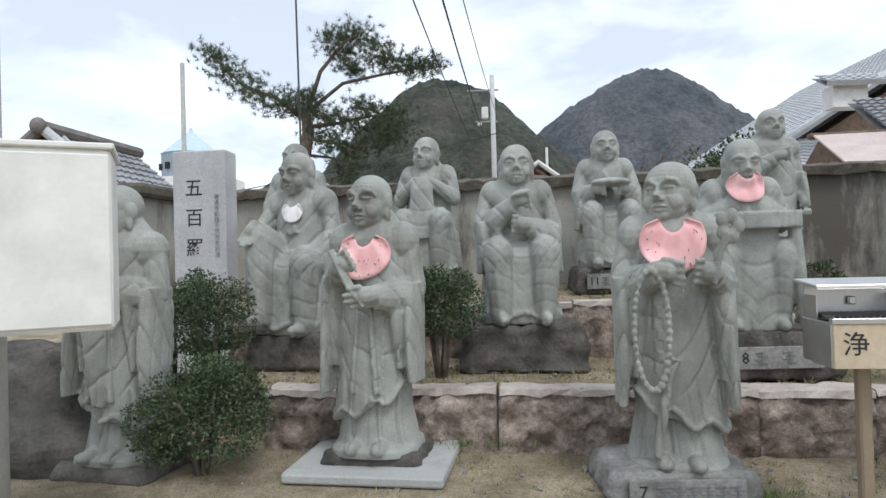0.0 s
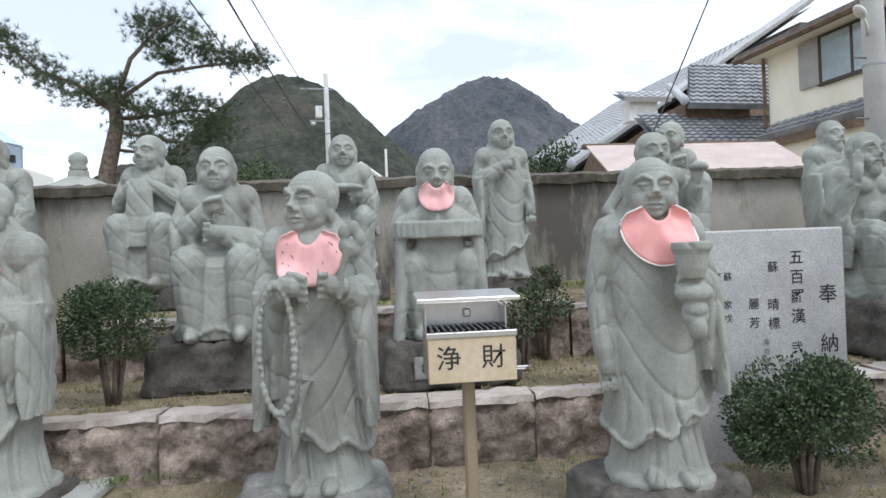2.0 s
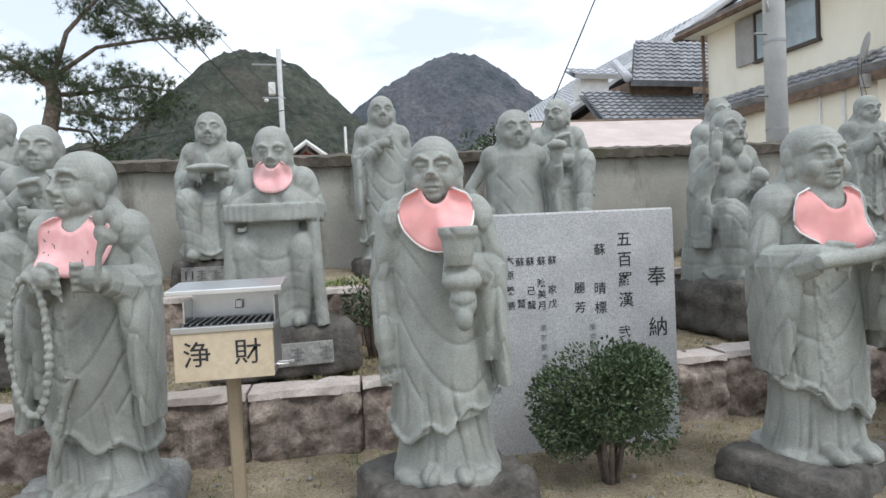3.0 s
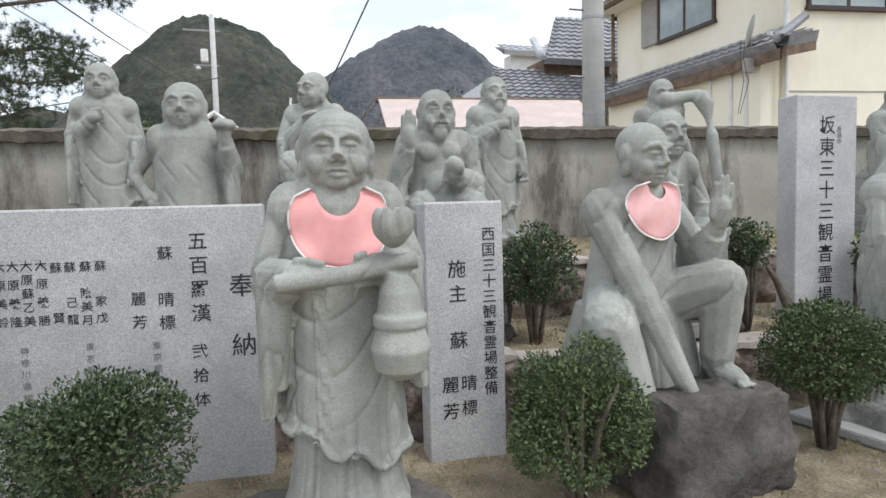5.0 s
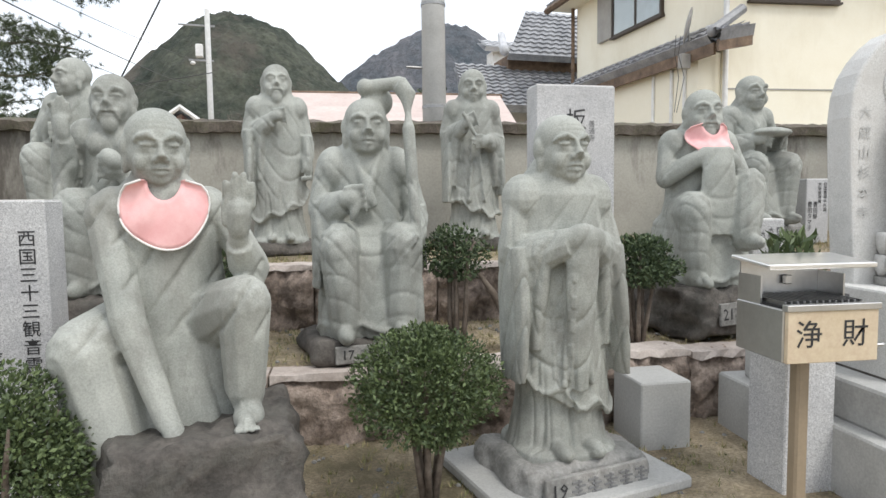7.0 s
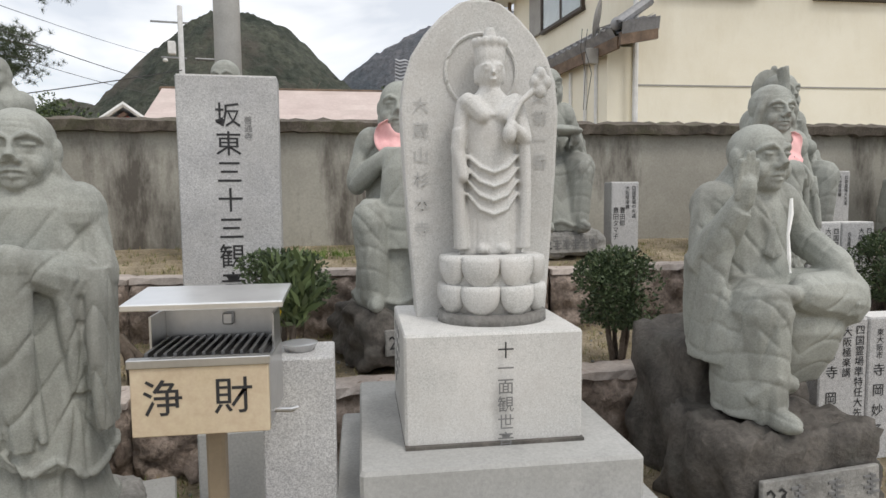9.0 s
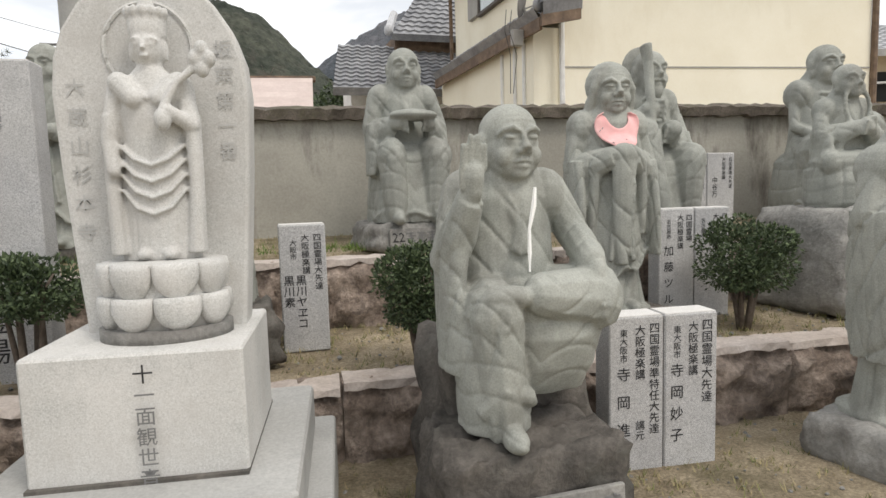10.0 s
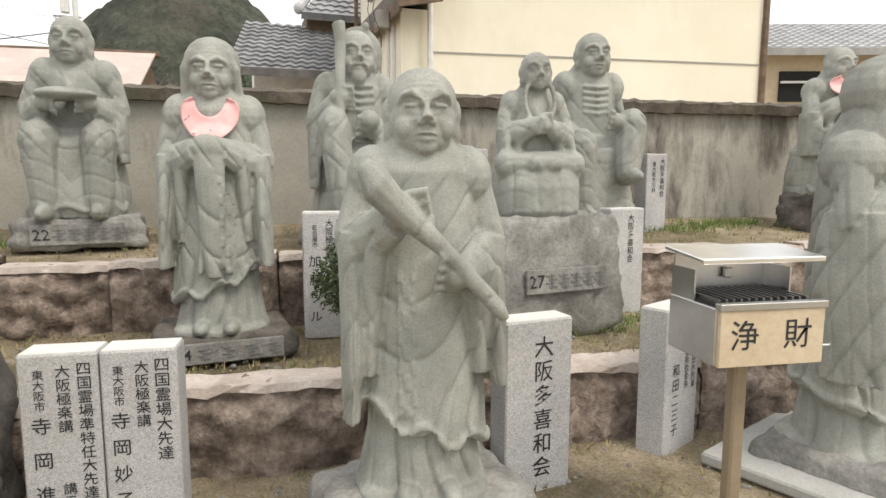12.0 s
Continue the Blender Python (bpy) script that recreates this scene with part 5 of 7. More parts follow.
b24 = stand_at(11.31, 2.99, G2 + 0.11, 2.27, -8, "hooded standing stone figure with hands in long sleeves", seed=45, arms="clasp", turn=0, hood=True)
plinth(11.31, 2.97, G2, 0.7, 0.55, 0.13, 4, 46, number="24", marks=4)
bib(b24, 1.15, 0.09, 0.2, 90, PINK, "pale pink bib with white cloth on a hooded statue", seed=12, marks=4)
b27 = sit_at(13.04, 2.92, G2 + 0.86, 2.33, -10, "stone figure seated cross-legged with large beads", seed=47, arms="pray", turn=0, legs="lotus", fierce=1, voxel=0.0095)
plinth(13.04, 2.92, G2, 0.88, 0.7, 0.67, 6, 48, ROCK_GREY, "tall grey stone throne with a name plate", "27", 5, rough=0.02)

# upper bed
c3 = sit_at(-1.1, 5.95, G3 + 0.2, 2.68, -6, "seated stone figure behind another on the upper bed", seed=51, arms="hold", turn=-6, fierce=1, voxel=0.0095)
plinth(-1.10, 5.90, G3, 0.6, 0.5, 0.22, 0, 52)
c8 = sit_at(0.2, 5.75, G3 + 0.2, 2.66, -10, "seated stone figure with cloth draped over raised hands", seed=53, arms="cloth", turn=-14, voxel=0.0095)
plinth(0.20, 5.67, G3 + 0.02, 0.74, 0.55, 0.2, -8, 54)
c11 = sit_at(1.83, 5.55, G3 + 0.24, 2.63, -4, "seated stone figure holding two shallow bowls", seed=55, arms="tray", turn=0, voxel=0.0095)
plinth(1.83, 5.49, G3 + 0.02, 0.7, 0.55, 0.24, 0, 56, number="11", marks=4)
c13 = stand_at(3.28, 5.47, G3 + 0.16, 2.76, -4, "standing stone figure with one fist at its chest", seed=57, arms="chest", turn=0, fierce=1, voxel=0.0095)
plinth(3.28, 5.47, G3 + 0.02, 0.62, 0.5, 0.16, 4, 58)
c16 = sit_at(4.9, 5.28, G3 + 0.3, 2.71, -14, "seated stone figure looking aside with one knee raised", seed=59, arms="hold", turn=-40, legs="knee_r", voxel=0.0095)
plinth(4.90, 5.23, G3 + 0.02, 0.66, 0.55, 0.3, -6, 60, number="16", marks=3)
c18 = stand_at(6.4, 4.98, G3 + 0.12, 2.67, 0, "standing stone figure with clasped hands, head turned", seed=61, arms="chest", turn=0, beard=True, voxel=0.0095)
plinth(6.40, 4.98, G3 + 0.02, 0.62, 0.5, 0.12, 10, 62)
c20 = stand_at(7.99, 4.81, G3 + 0.12, 2.67, -8, "standing stone figure looking down, robe gathered in hand", seed=63, arms="gift", turn=-6, nod=6, voxel=0.0095)
plinth(7.99, 4.81, G3 + 0.02, 0.6, 0.5, 0.12, 0, 64)
c22 = sit_at(10.43, 4.4, G3 + 0.2, 2.64, 0, "seated stone figure holding a broad tray", seed=65, arms="tray", turn=-4, fierce=1, voxel=0.0095)
plinth(10.43, 4.34, G3 + 0.02, 0.78, 0.6, 0.2, 6, 66, ROCK_GREY, "grey stone plinth with a name plate", "22", 5)
c25 = sit_at(12.19, 3.87, G3 + 0.1, 2.57, 0, "seated bearded stone figure with a stick and hat", seed=67, arms="stick", turn=-2, beard=True, hat=True, legs="knee_l", voxel=0.0095)
plinth(12.19, 3.82, G3 + 0.02, 0.74, 0.6, 0.12, 4, 68, ROCK_GREY, "grey stone plinth under a statue")
c28 = sit_at(14.11, 4.06, G3 + 0.14, 2.73, -8, "thin seated stone figure hugging one knee on a rock", seed=69, arms="thin", turn=0, legs="cross", voxel=0.0095)
plinth(14.11, 4.00, G3 + 0.02, 0.7, 0.58, 0.16, 8, 70)
c30 = sit_at(16.3, 3.7, G3 + 0.3, 2.7, -10, "seated stone figure on a dark rock by the wall", seed=71, arms="hold", turn=0, voxel=0.0095)
plinth(16.30, 3.65, G3, 0.66, 0.6, 0.34, 8, 72, rough=0.03)
bib(c30, 1.0, 0.07, 0.22, 85, PINK, "pale pink cotton bib on a seated statue", seed=13)

# the statue behind the white box stands beside a large dark boulder
bo = Shape()
bo.ell((0, 0, 0.25), (0.55, 0.42, 0.42))
bo.ell((0.2, -0.15, 0.1), (0.45, 0.35, 0.3))
bme = remeshed(bo, 0.045)
bco = coords(bme)
put_coords(bme, bco + normals(bme) * (0.05 * waves(bco, 5, 3, 6.0))[:, None])
tagged(part("boulder", bme, ROCK, None, "", pose(-2.15, 3.55, G1, 0, 0, 20)), "large dark rough boulder beside the stone edge", "boulder")


# ---- granite markers with writing ----
def stele(x, y, z, w, h, t, face, columns, label, split=False, name="stone_marker", top_pale=True, taper=1.0, category="stone marker"):
    e = thing(name, pose(x, y, z - 0.02, 0, 0, face), label, category, "granite markers")
    halves = [(-w / 4 - 0.001, w / 2 - 0.004), (w / 4 + 0.001, w / 2 - 0.004)] if split else [(0, w)]
    for cx, cw in halves:
        part("slab", solid_box((cw, t, h), (cx, 0, h / 2 - 0.004), 0.006, None, taper), GRANITE, e)
        if top_pale:
            part("sawn_top", solid_box((cw - 0.012, t - 0.012, 0.006), (cx, 0, h - 0.003), 0.0), GRANITE_TOP, e, "pale sawn granite top")
    for u, v, size, body, *rest in columns:
        letters(e, body, size * 1.06, pose(u * w, -t / 2 - 0.002, h - v * h, 90, 0, 0), rest[0] if rest else INK, "character", rest[1] if len(rest) > 1 else 1.0)
    return e


stele(-1.64, 5.0, G2 - 0.1, 0.45, 1.83, 0.22, -4, [(-0.1, 0.13, 0.15, "五百羅漢", INK, 1.55), (0.33, 0.2, 0.045, "善通寺創建千弐百年記念", INK_FADED)], "tall grey granite pillar with black brushed characters", name="stone_pillar")
stele(3.8, 2.93, G1, 1.14, 1.26, 0.14, -6, [
    (0.408, 0.25, 0.105, "奉納", INK, 2.42), (0.253, 0.095, 0.08, "五百羅漢", INK, 1.26), (0.24, 0.49, 0.066, "弐拾体", INK, 1.57), (0.132, 0.14, 0.062, "蘇", INK, 1.0), (0.128, 0.3, 0.066, "晴標", INK, 1.45), (0.03, 0.295, 0.06, "麗芳", INK, 1.6),
    (0.085, 0.47, 0.036, "東京都渋谷区", INK_FADED, 1.35), (-0.096, 0.18, 0.046, "蘇", INK), (-0.1, 0.3, 0.046, "家戊", INK, 1.5), (-0.147, 0.18, 0.046, "蘇", INK), (-0.15, 0.27, 0.046, "陳美月", INK, 1.2), (-0.2, 0.18, 0.046, "蘇", INK), (-0.2, 0.3, 0.046, "己龍", INK, 1.5), (-0.247, 0.18, 0.046, "蘇", INK), (-0.247, 0.35, 0.046, "賢", INK),
    (-0.296, 0.17, 0.046, "大原義勝", INK, 1.6), (-0.345, 0.17, 0.046, "大原蘇乙美", INK, 1.2), (-0.39, 0.17, 0.046, "大原義隆", INK, 1.6), (-0.435, 0.17, 0.046, "大原美鈴", INK, 1.6), (-0.478, 0.17, 0.046, "大原義是", INK, 1.6),
    (-0.15, 0.46, 0.034, "東京都渋谷区", INK_FADED, 1.4), (-0.37, 0.46, 0.034, "神奈川県相模原", INK_FADED, 1.4)], "wide speckled granite donation stone with rows of black characters", name="donation_stone")
stele(5.255, 2.7, G1, 0.375, 1.245, 0.18, -5, [(0.31, 0.1, 0.066, "西国三十三観音霊場整備", INK, 1.05), (-0.1, 0.22, 0.085, "施主", INK, 1.28), (-0.1, 0.49, 0.085, "蘇", INK), (-0.22, 0.66, 0.08, "麗芳", INK, 1.5), (0.02, 0.66, 0.075, "晴標", INK, 1.5)],
      "upright speckled granite marker with black characters")
stele(8.09, 3.23, G2 - 0.09, 0.5, 1.615, 0.17, -4, [(0.0, 0.09, 0.125, "坂東三十三観音霊場", INK, 1.1), (0.2, 0.13, 0.04, "善通寺", INK_FADED)], "tall pale granite marker with large black characters")
stele(9.54, 3.24, G2, 0.25, 0.7, 0.14, -2, [(0.32, 0.08, 0.042, "四国霊場大先達"), (0.06, 0.08, 0.042, "大阪極楽講"), (-0.2, 0.12, 0.036, "大阪市"), (-0.06, 0.4, 0.056, "黒川ヤヱコ"), (-0.32, 0.4, 0.056, "黒川素")],
      "small granite pilgrim marker with black characters")
stele(11.07, 4.29, G3 + 0.03, 0.24, 0.575, 0.14, -4, [(0.32, 0.06, 0.036, "四国霊場中先達"), (0.08, 0.06, 0.036, "大阪極楽講"), (-0.1, 0.36, 0.05, "豊田郁"), (-0.34, 0.36, 0.05, "豊田タマ子")], "small granite pilgrim marker with black characters")
stele(12.99, 4.19, G3, 0.57, 0.695, 0.12, 0, [(0.42, 0.06, 0.036, "四国霊場大先達"), (0.3, 0.06, 0.036, "大阪極楽講"), (0.14, 0.3, 0.055, "中谷万"), (-0.08, 0.06, 0.036, "四国霊場中先達"), (-0.2, 0.06, 0.036, "大阪極楽講"), (-0.36, 0.3, 0.055, "黒宮")],
      "double granite pilgrim marker with black characters", True)
stele(11.98, 3.1, G2, 0.49, 0.7, 0.14, -8, [(0.42, 0.06, 0.04, "四国霊場"), (0.3, 0.06, 0.042, "大阪極楽講"), (0.12, 0.1, 0.03, "名古屋市"), (-0.08, 0.06, 0.042, "四国霊場"), (-0.2, 0.06, 0.042, "大阪極楽講"), (-0.36, 0.1, 0.03, "名古屋市"), (-0.36, 0.34, 0.065, "加藤ツル", INK, 1.5)],
      "double granite pilgrim marker with black characters beside a shrub", True)
stele(10.93, 2.0, G1, 0.5, 0.69, 0.14, -7, [(0.4, 0.05, 0.05, "四国霊場大先達"), (0.27, 0.06, 0.045, "大阪極楽講"), (0.12, 0.08, 0.034, "東大阪市"), (0.12, 0.32, 0.06, "寺岡妙子", INK, 1.5),
      (-0.09, 0.05, 0.046, "四国霊場準特任大先達"), (-0.22, 0.06, 0.045, "大阪極楽講"), (-0.22, 0.66, 0.042, "講元"), (-0.37, 0.08, 0.034, "東大阪市"), (-0.37, 0.32, 0.06, "寺岡進", INK, 1.9)],
      "double granite pilgrim marker with black characters below the stone edge", True)
stele(12.49, 1.82, G1, 0.3, 0.72, 0.13, 4, [(0.06, 0.1, 0.085, "大阪多喜和会", INK, 1.1)], "small granite marker with bold black characters")
stele(13.27, 1.95, G1 - 0.03, 0.29, 0.72, 0.14, 22, [(0.34, 0.08, 0.036, "四国霊場特任大先達"), (0.12, 0.12, 0.036, "大阪多喜和会会長"), (-0.2, 0.36, 0.06, "和田二三子", INK, 1.1)], "small granite pilgrim marker with black characters")
stele(13.79, 3.1, G2, 0.28, 0.69, 0.12, 6, [(0.1, 0.06, 0.05, "大阪多喜和会")], "small granite marker beside a stone throne")
stele(14.7, 4.0, G3, 0.23, 0.67, 0.12, 8, [(0.25, 0.06, 0.05, "大阪多喜和会"), (-0.15, 0.1, 0.04, "東大阪市川林")], "small granite marker before the wall")


# ---- donation boxes ----
def donation_box(x, y, z_ground, z_plate, w, face, label):
    """A steel box on a post: slotted top, slanted lid, wooden front with two characters."""
    e = thing("donation_box", pose(x, y, z_ground - 0.02, 0, 0, face), label, "donation box", "donation boxes")
    h = z_plate - z_ground
    ph_, d = 0.18, 0.26
    part("post", solid_box((0.05, 0.05, h), (0, 0.06, h / 2), 0.008), POLE_BROWN, e)
    part("case", solid_box((w, d, ph_), (0, 0.06, h + ph_ / 2), 0.004), STEEL, e)
    fp = part("front_plate", solid_box((w, 0.018, ph_ * 0.98), (0, -d / 2 + 0.045, h + ph_ / 2), 0.002), WOODPLATE, e, "pale wooden front plate")
    letters(fp, "浄", 0.1, pose(-w * 0.27, -d / 2 + 0.0345, h + ph_ * 0.79, 90, 0, 0))
    letters(fp, "財", 0.1, pose(w * 0.24, -d / 2 + 0.0345, h + ph_ * 0.79, 90, 0, 0))
    part("rim", solid_box((w + 0.012, 0.03, 0.022), (0, -d / 2 + 0.045, h + ph_ + 0.008), 0.002), STEEL, e)
    # Near-black sheet painted for the unlit hollow below the slats; the case is solid.
    part("slot_bed", solid_box((w - 0.02, d - 0.04, 0.01), (0, 0.06, h + ph_ + 0.004)), DARK, e)
    for i in range(13):
        part("slat", solid_box((0.008, d - 0.05, 0.018), (-w / 2 + 0.025 + (w - 0.05) * i / 12, 0.06, h + ph_ + 0.014)), STEEL_DARK, e)
    part("back_plate", solid_box((w - 0.02, 0.008, 0.15), (0, d / 2 + 0.055, h + ph_ + 0.075)), STEEL, e)
    for sx in (-1, 1):
        part("side_plate", solid_box((0.006, d * 0.5, 0.1), (sx * (w / 2 - 0.006), 0.12, h + ph_ + 0.05)), STEEL, e)
    lid = part("lid", solid_box((w + 0.07, d * 0.82, 0.012), (0, 0.07, h + ph_ + 0.152), 0.003, (5, 0, 0)), STEEL_SKY_BRIGHT, e)
    part("lid_edge", solid_box((w + 0.07, 0.008, 0.016), (0, -0.04, h + ph_ + 0.14), 0.002), STEEL_SKY_BRIGHT, lid)
    part("padlock", solid_box((0.03, 0.02, 0.035), (0.02, d / 2 + 0.035, h + ph_ + 0.07), 0.004), STEEL, e)
    hk = Shape()
    hk.tube([(w / 2 + 0.002, -0.02, h + 0.03), (w / 2 + 0.05, -0.03, h + 0.03), (w / 2 + 0.065, -0.05, h + 0.045), (w / 2 + 0.05, -0.06, h + 0.045), (w / 2 + 0.01, -0.055, h + 0.045)], 0.005, 6)
    part("hook", hk, STEEL, e)
    return e


donation_box(2.12, 2.39, G1, 1.058, 0.348, -6, "steel donation box with wooden front plate on a post")
donation_box(8.11, 1.465, G1, 1.03, 0.335, -8, "steel donation box with wooden front before a granite stone")
donation_box(12.93, 1.15, G1, 1.07, 0.36, -8, "steel donation box with wooden front between small markers")

# ---- the relief stone on its pedestal ----
kx, ky, kz = 8.99, 1.83, 1.18
ped = thing("pedestal", pose(kx, ky, G1 - 0.02, 0, 0, -8), "square granite pedestal with carved characters on a stepped base", "pedestal")
part("footing", solid_box((1.02, 1.12, 0.3), (0.0, 0.02, 0.15), 0.01), CONCRETE, ped, "grey concrete footing")
part("base_slab", solid_box((0.86, 0.92, 0.17), (-0.0, 0.02, 0.385), 0.012), CONCRETE, ped, "smooth grey concrete base slab")
part("block", solid_box((0.575, 0.57, 0.36), (0, 0, 0.65), 0.008), STONE_PALE, ped)
part("bed_joint", solid_box((0.575, 0.605, 0.012), (0, 0, 0.474)), ROCK, ped, "dark mortar joint")
letters(ped, "十一面観世音", 0.055, pose(0.03, -0.303, 0.8, 90, 0, 0), INK_FADED, "character", 1.05)
letters(ped, "十", 0.055, pose(0.03, -0.304, 0.8, 90, 0, 0), INK, "character")
for i in range(3):
    for k in range(5 - i):
        part("character_mark", solid_box((0.003, 0.025, 0.03), (-0.2875, 0.16 - 0.09 * i, 0.78 - 0.05 * k)), INK_FADED, ped)

ks = thing("relief_stone", pose(kx + 0.03, ky + 0.08, kz - 0.025, 0, 0, -8) @ Matrix.Scale(1.05, 4), "pale rounded granite stone carved with a standing deity", "relief stone")
prof = [(0.0, 0.225), (0.25, 0.245), (0.5, 0.262), (0.72, 0.272), (0.82, 0.262), (0.9, 0.235), (0.97, 0.19), (1.03, 0.135), (1.075, 0.075), (1.09, 0.02)]
s = Shape()
s.smooth = False
s.rings([[(-w_, -0.06, z_), (w_, -0.06, z_), (w_ * 0.99, 0.08, z_ * 0.995), (-w_ * 0.99, 0.08, z_ * 0.995)] for z_, w_ in prof])
slab = part("slab", s, STONE_PALE, ks)
bv = slab.modifiers.new("b", "BEVEL")
bv.width, bv.segments, bv.limit_method = 0.012, 2, "ANGLE"
s = Shape()
a = np.linspace(0, 2 * np.pi, 40)
s.tube([(0.12 * math.cos(q), -0.062, 0.85 + 0.125 * math.sin(q)) for q in a], 0.007, 6)
part("halo", s, STONE_PALE, ks)
letters(ks, "坂東第一番", 0.055, pose(0.205, -0.064, 0.87, 90, 0, 0), INK_CARVED, "character", 1.35)
letters(ks, "大蔵山杉本寺", 0.055, pose(-0.205, -0.064, 0.76, 90, 0, 0), INK_CARVED, "character", 1.5)

lo = thing("lotus_base", pose(kx + 0.03, ky - 0.06, kz - 0.005, 0, 0, -8), "carved pale stone lotus base with two rows of petals", "lotus base")
s = Shape()
s.smooth = True
s.loft([(0, 0, 0, 0.19, 0.15), (0, 0, 0.04, 0.19, 0.15)], 28)
part("plinth_ring", s, ROCK_GREY, lo)
s = Shape()
s.smooth = True
s.loft([(0, 0, 0.035, 0.15, 0.12), (0, 0, 0.12, 0.15, 0.12), (0, 0, 0.2, 0.15, 0.12), (0, 0, 0.225, 0.175, 0.14), (0, 0, 0.235, 0.17, 0.135)], 28)
part("core", s, STONE_PALE, lo)
for row, (z0, z1, rr_) in enumerate(((0.04, 0.135, 0.19), (0.13, 0.232, 0.185))):
    for k in range(8):
        q = 2 * math.pi * (k + 0.5) / 8 + 0.0
        s = Shape()
        s.smooth = True
        rows_ = []
        for j in range(7):
            tt = j / 6
            up_ = tt
            half = 0.385 * math.sqrt(max(0.12, 1 - (1 - tt) ** 3 * 0.9))
            ring = []
            for i in range(9):
                g = q + half * (i - 4) / 4
                bulge = 0.86 + 0.16 * math.sin(math.pi * (0.1 + 0.6 * tt)) - 0.07 * ((i - 4) / 4) ** 4
                ring.append((rr_ * bulge * math.cos(g), rr_ * 0.8 * bulge * math.sin(g), z0 + (z1 - z0) * tt))
            for i in range(9):
                g = q + half * (4 - i) / 4
                ring.append((0.13 * math.cos(g), 0.104 * math.sin(g), z0 + (z1 - z0) * tt))
            rows_.append(ring)
        s.rings(rows_)
        part("petal", s, STONE_PALE, lo)

# the deity: one plain mesh standing on the lotus
s = Shape()
s.smooth = True
s.loft([(0, 0, 0, 0.12, 0.06), (0, 0, 0.05, 0.115, 0.06), (0, 0, 0.2, 0.1, 0.06), (0, 0, 0.36, 0.095, 0.06), (0, 0, 0.46, 0.1, 0.06), (0, 0, 0.55, 0.09, 0.05), (0, 0, 0.6, 0.04, 0.04), (0, 0, 0.63, 0.035, 0.035)], 22)
s.ell((0, -0.01, 0.66), (0.052, 0.055, 0.064))
for sx in (-1, 1):
    s.ell((sx * 0.021, -0.055, 0.662), (0.013, 0.009, 0.006), None, 8, 6)
    s.tube([(sx * 0.008, -0.06, 0.672), (sx * 0.024, -0.06, 0.68), (sx * 0.042, -0.045, 0.672)], 0.006, 6)
    s.cap((sx * 0.085, -0.03, 0.55), (sx * 0.04, -0.055, 0.5), 0.035, 0.03)
s.tube([(0, -0.06, 0.672), (0, -0.073, 0.644)], [0.006, 0.01], 7)
s.ell((0, -0.062, 0.626), (0.016, 0.009, 0.006), None, 8, 6)
s.loft([(0, 0, 0.69, 0.056, 0.055), (0, 0, 0.715, 0.058, 0.056), (0, 0, 0.74, 0.06, 0.05), (0, 0, 0.765, 0.062, 0.045), (0, 0, 0.78, 0.03, 0.03), (0, 0, 0.82, 0.018, 0.02)], 16)
for i in range(7):
    q = math.pi * (i + 0.5) / 7
    s.ell((0.058 * math.cos(q), -0.045 * math.sin(q), 0.765), (0.013, 0.013, 0.02), None, 8, 6)
for sx in (-1, 1):
    s.ell((sx * 0.09, 0, 0.545), (0.035, 0.035, 0.035))
    s.tube([(sx * 0.12, -0.02, 0.45), (sx * 0.125, -0.03, 0.25), (sx * 0.115, -0.03, 0.02)], [0.025, 0.022, 0.03], 8, 1.4)
    s.ell((sx * 0.04, -0.05, 0.02), (0.025, 0.04, 0.018))
    s.ell((sx * 0.05, 0, 0.65), (0.01, 0.015, 0.035), None, 8, 6)
s.cap((-0.1, -0.01, 0.53), (-0.125, -0.03, 0.38), 0.03, 0.026)
s.cap((-0.125, -0.03, 0.38), (-0.11, -0.06, 0.28), 0.025, 0.02)
s.cap((0.1, -0.01, 0.53), (0.12, -0.04, 0.42), 0.03, 0.027)
s.cap((0.12, -0.04, 0.42), (0.06, -0.09, 0.46), 0.025, 0.02)
s.ell((0.05, -0.095, 0.43), (0.025, 0.025, 0.035))
s.tube([(0.05, -0.09, 0.46), (0.09, -0.08, 0.54), (0.16, -0.07, 0.6)], [0.014, 0.013, 0.014], 7)
for q in range(4):
    s.ell((0.17 + 0.02 * math.cos(q * 1.57), -0.07, 0.615 + 0.03 * math.sin(q * 1.57)), (0.024, 0.025, 0.028), None, 8, 6)
for i in range(4):
    s.tube([(-0.095, -0.04, 0.36 - 0.045 * i), (-0.05, -0.062, 0.315 - 0.05 * i), (0, -0.07, 0.295 - 0.05 * i), (0.05, -0.062, 0.315 - 0.05 * i), (0.095, -0.035, 0.36 - 0.045 * i)], 0.007, 6)
s.tube([(-0.06, -0.04, 0.57), (0, -0.06, 0.5), (0.06, -0.04, 0.57)], 0.008, 6)


def slim_folds(co, no):
    x, y_, z = co.T
    return 0.005 * smoothstep(0.18, 0.1, z) * ridged(np.arctan2(x, -y_) * 7)


kme = finish(s, 0.0052, slim_folds, [((0, 0, 0.68), 0.1)], 4, 0.94)
tagged(part("carved_deity", kme, STONE_PALE, None, "", pose(kx + 0.03, ky - 0.05, kz + 0.23, 0, 0, -8)), "pale stone standing deity with crown and lotus bud", "statue")

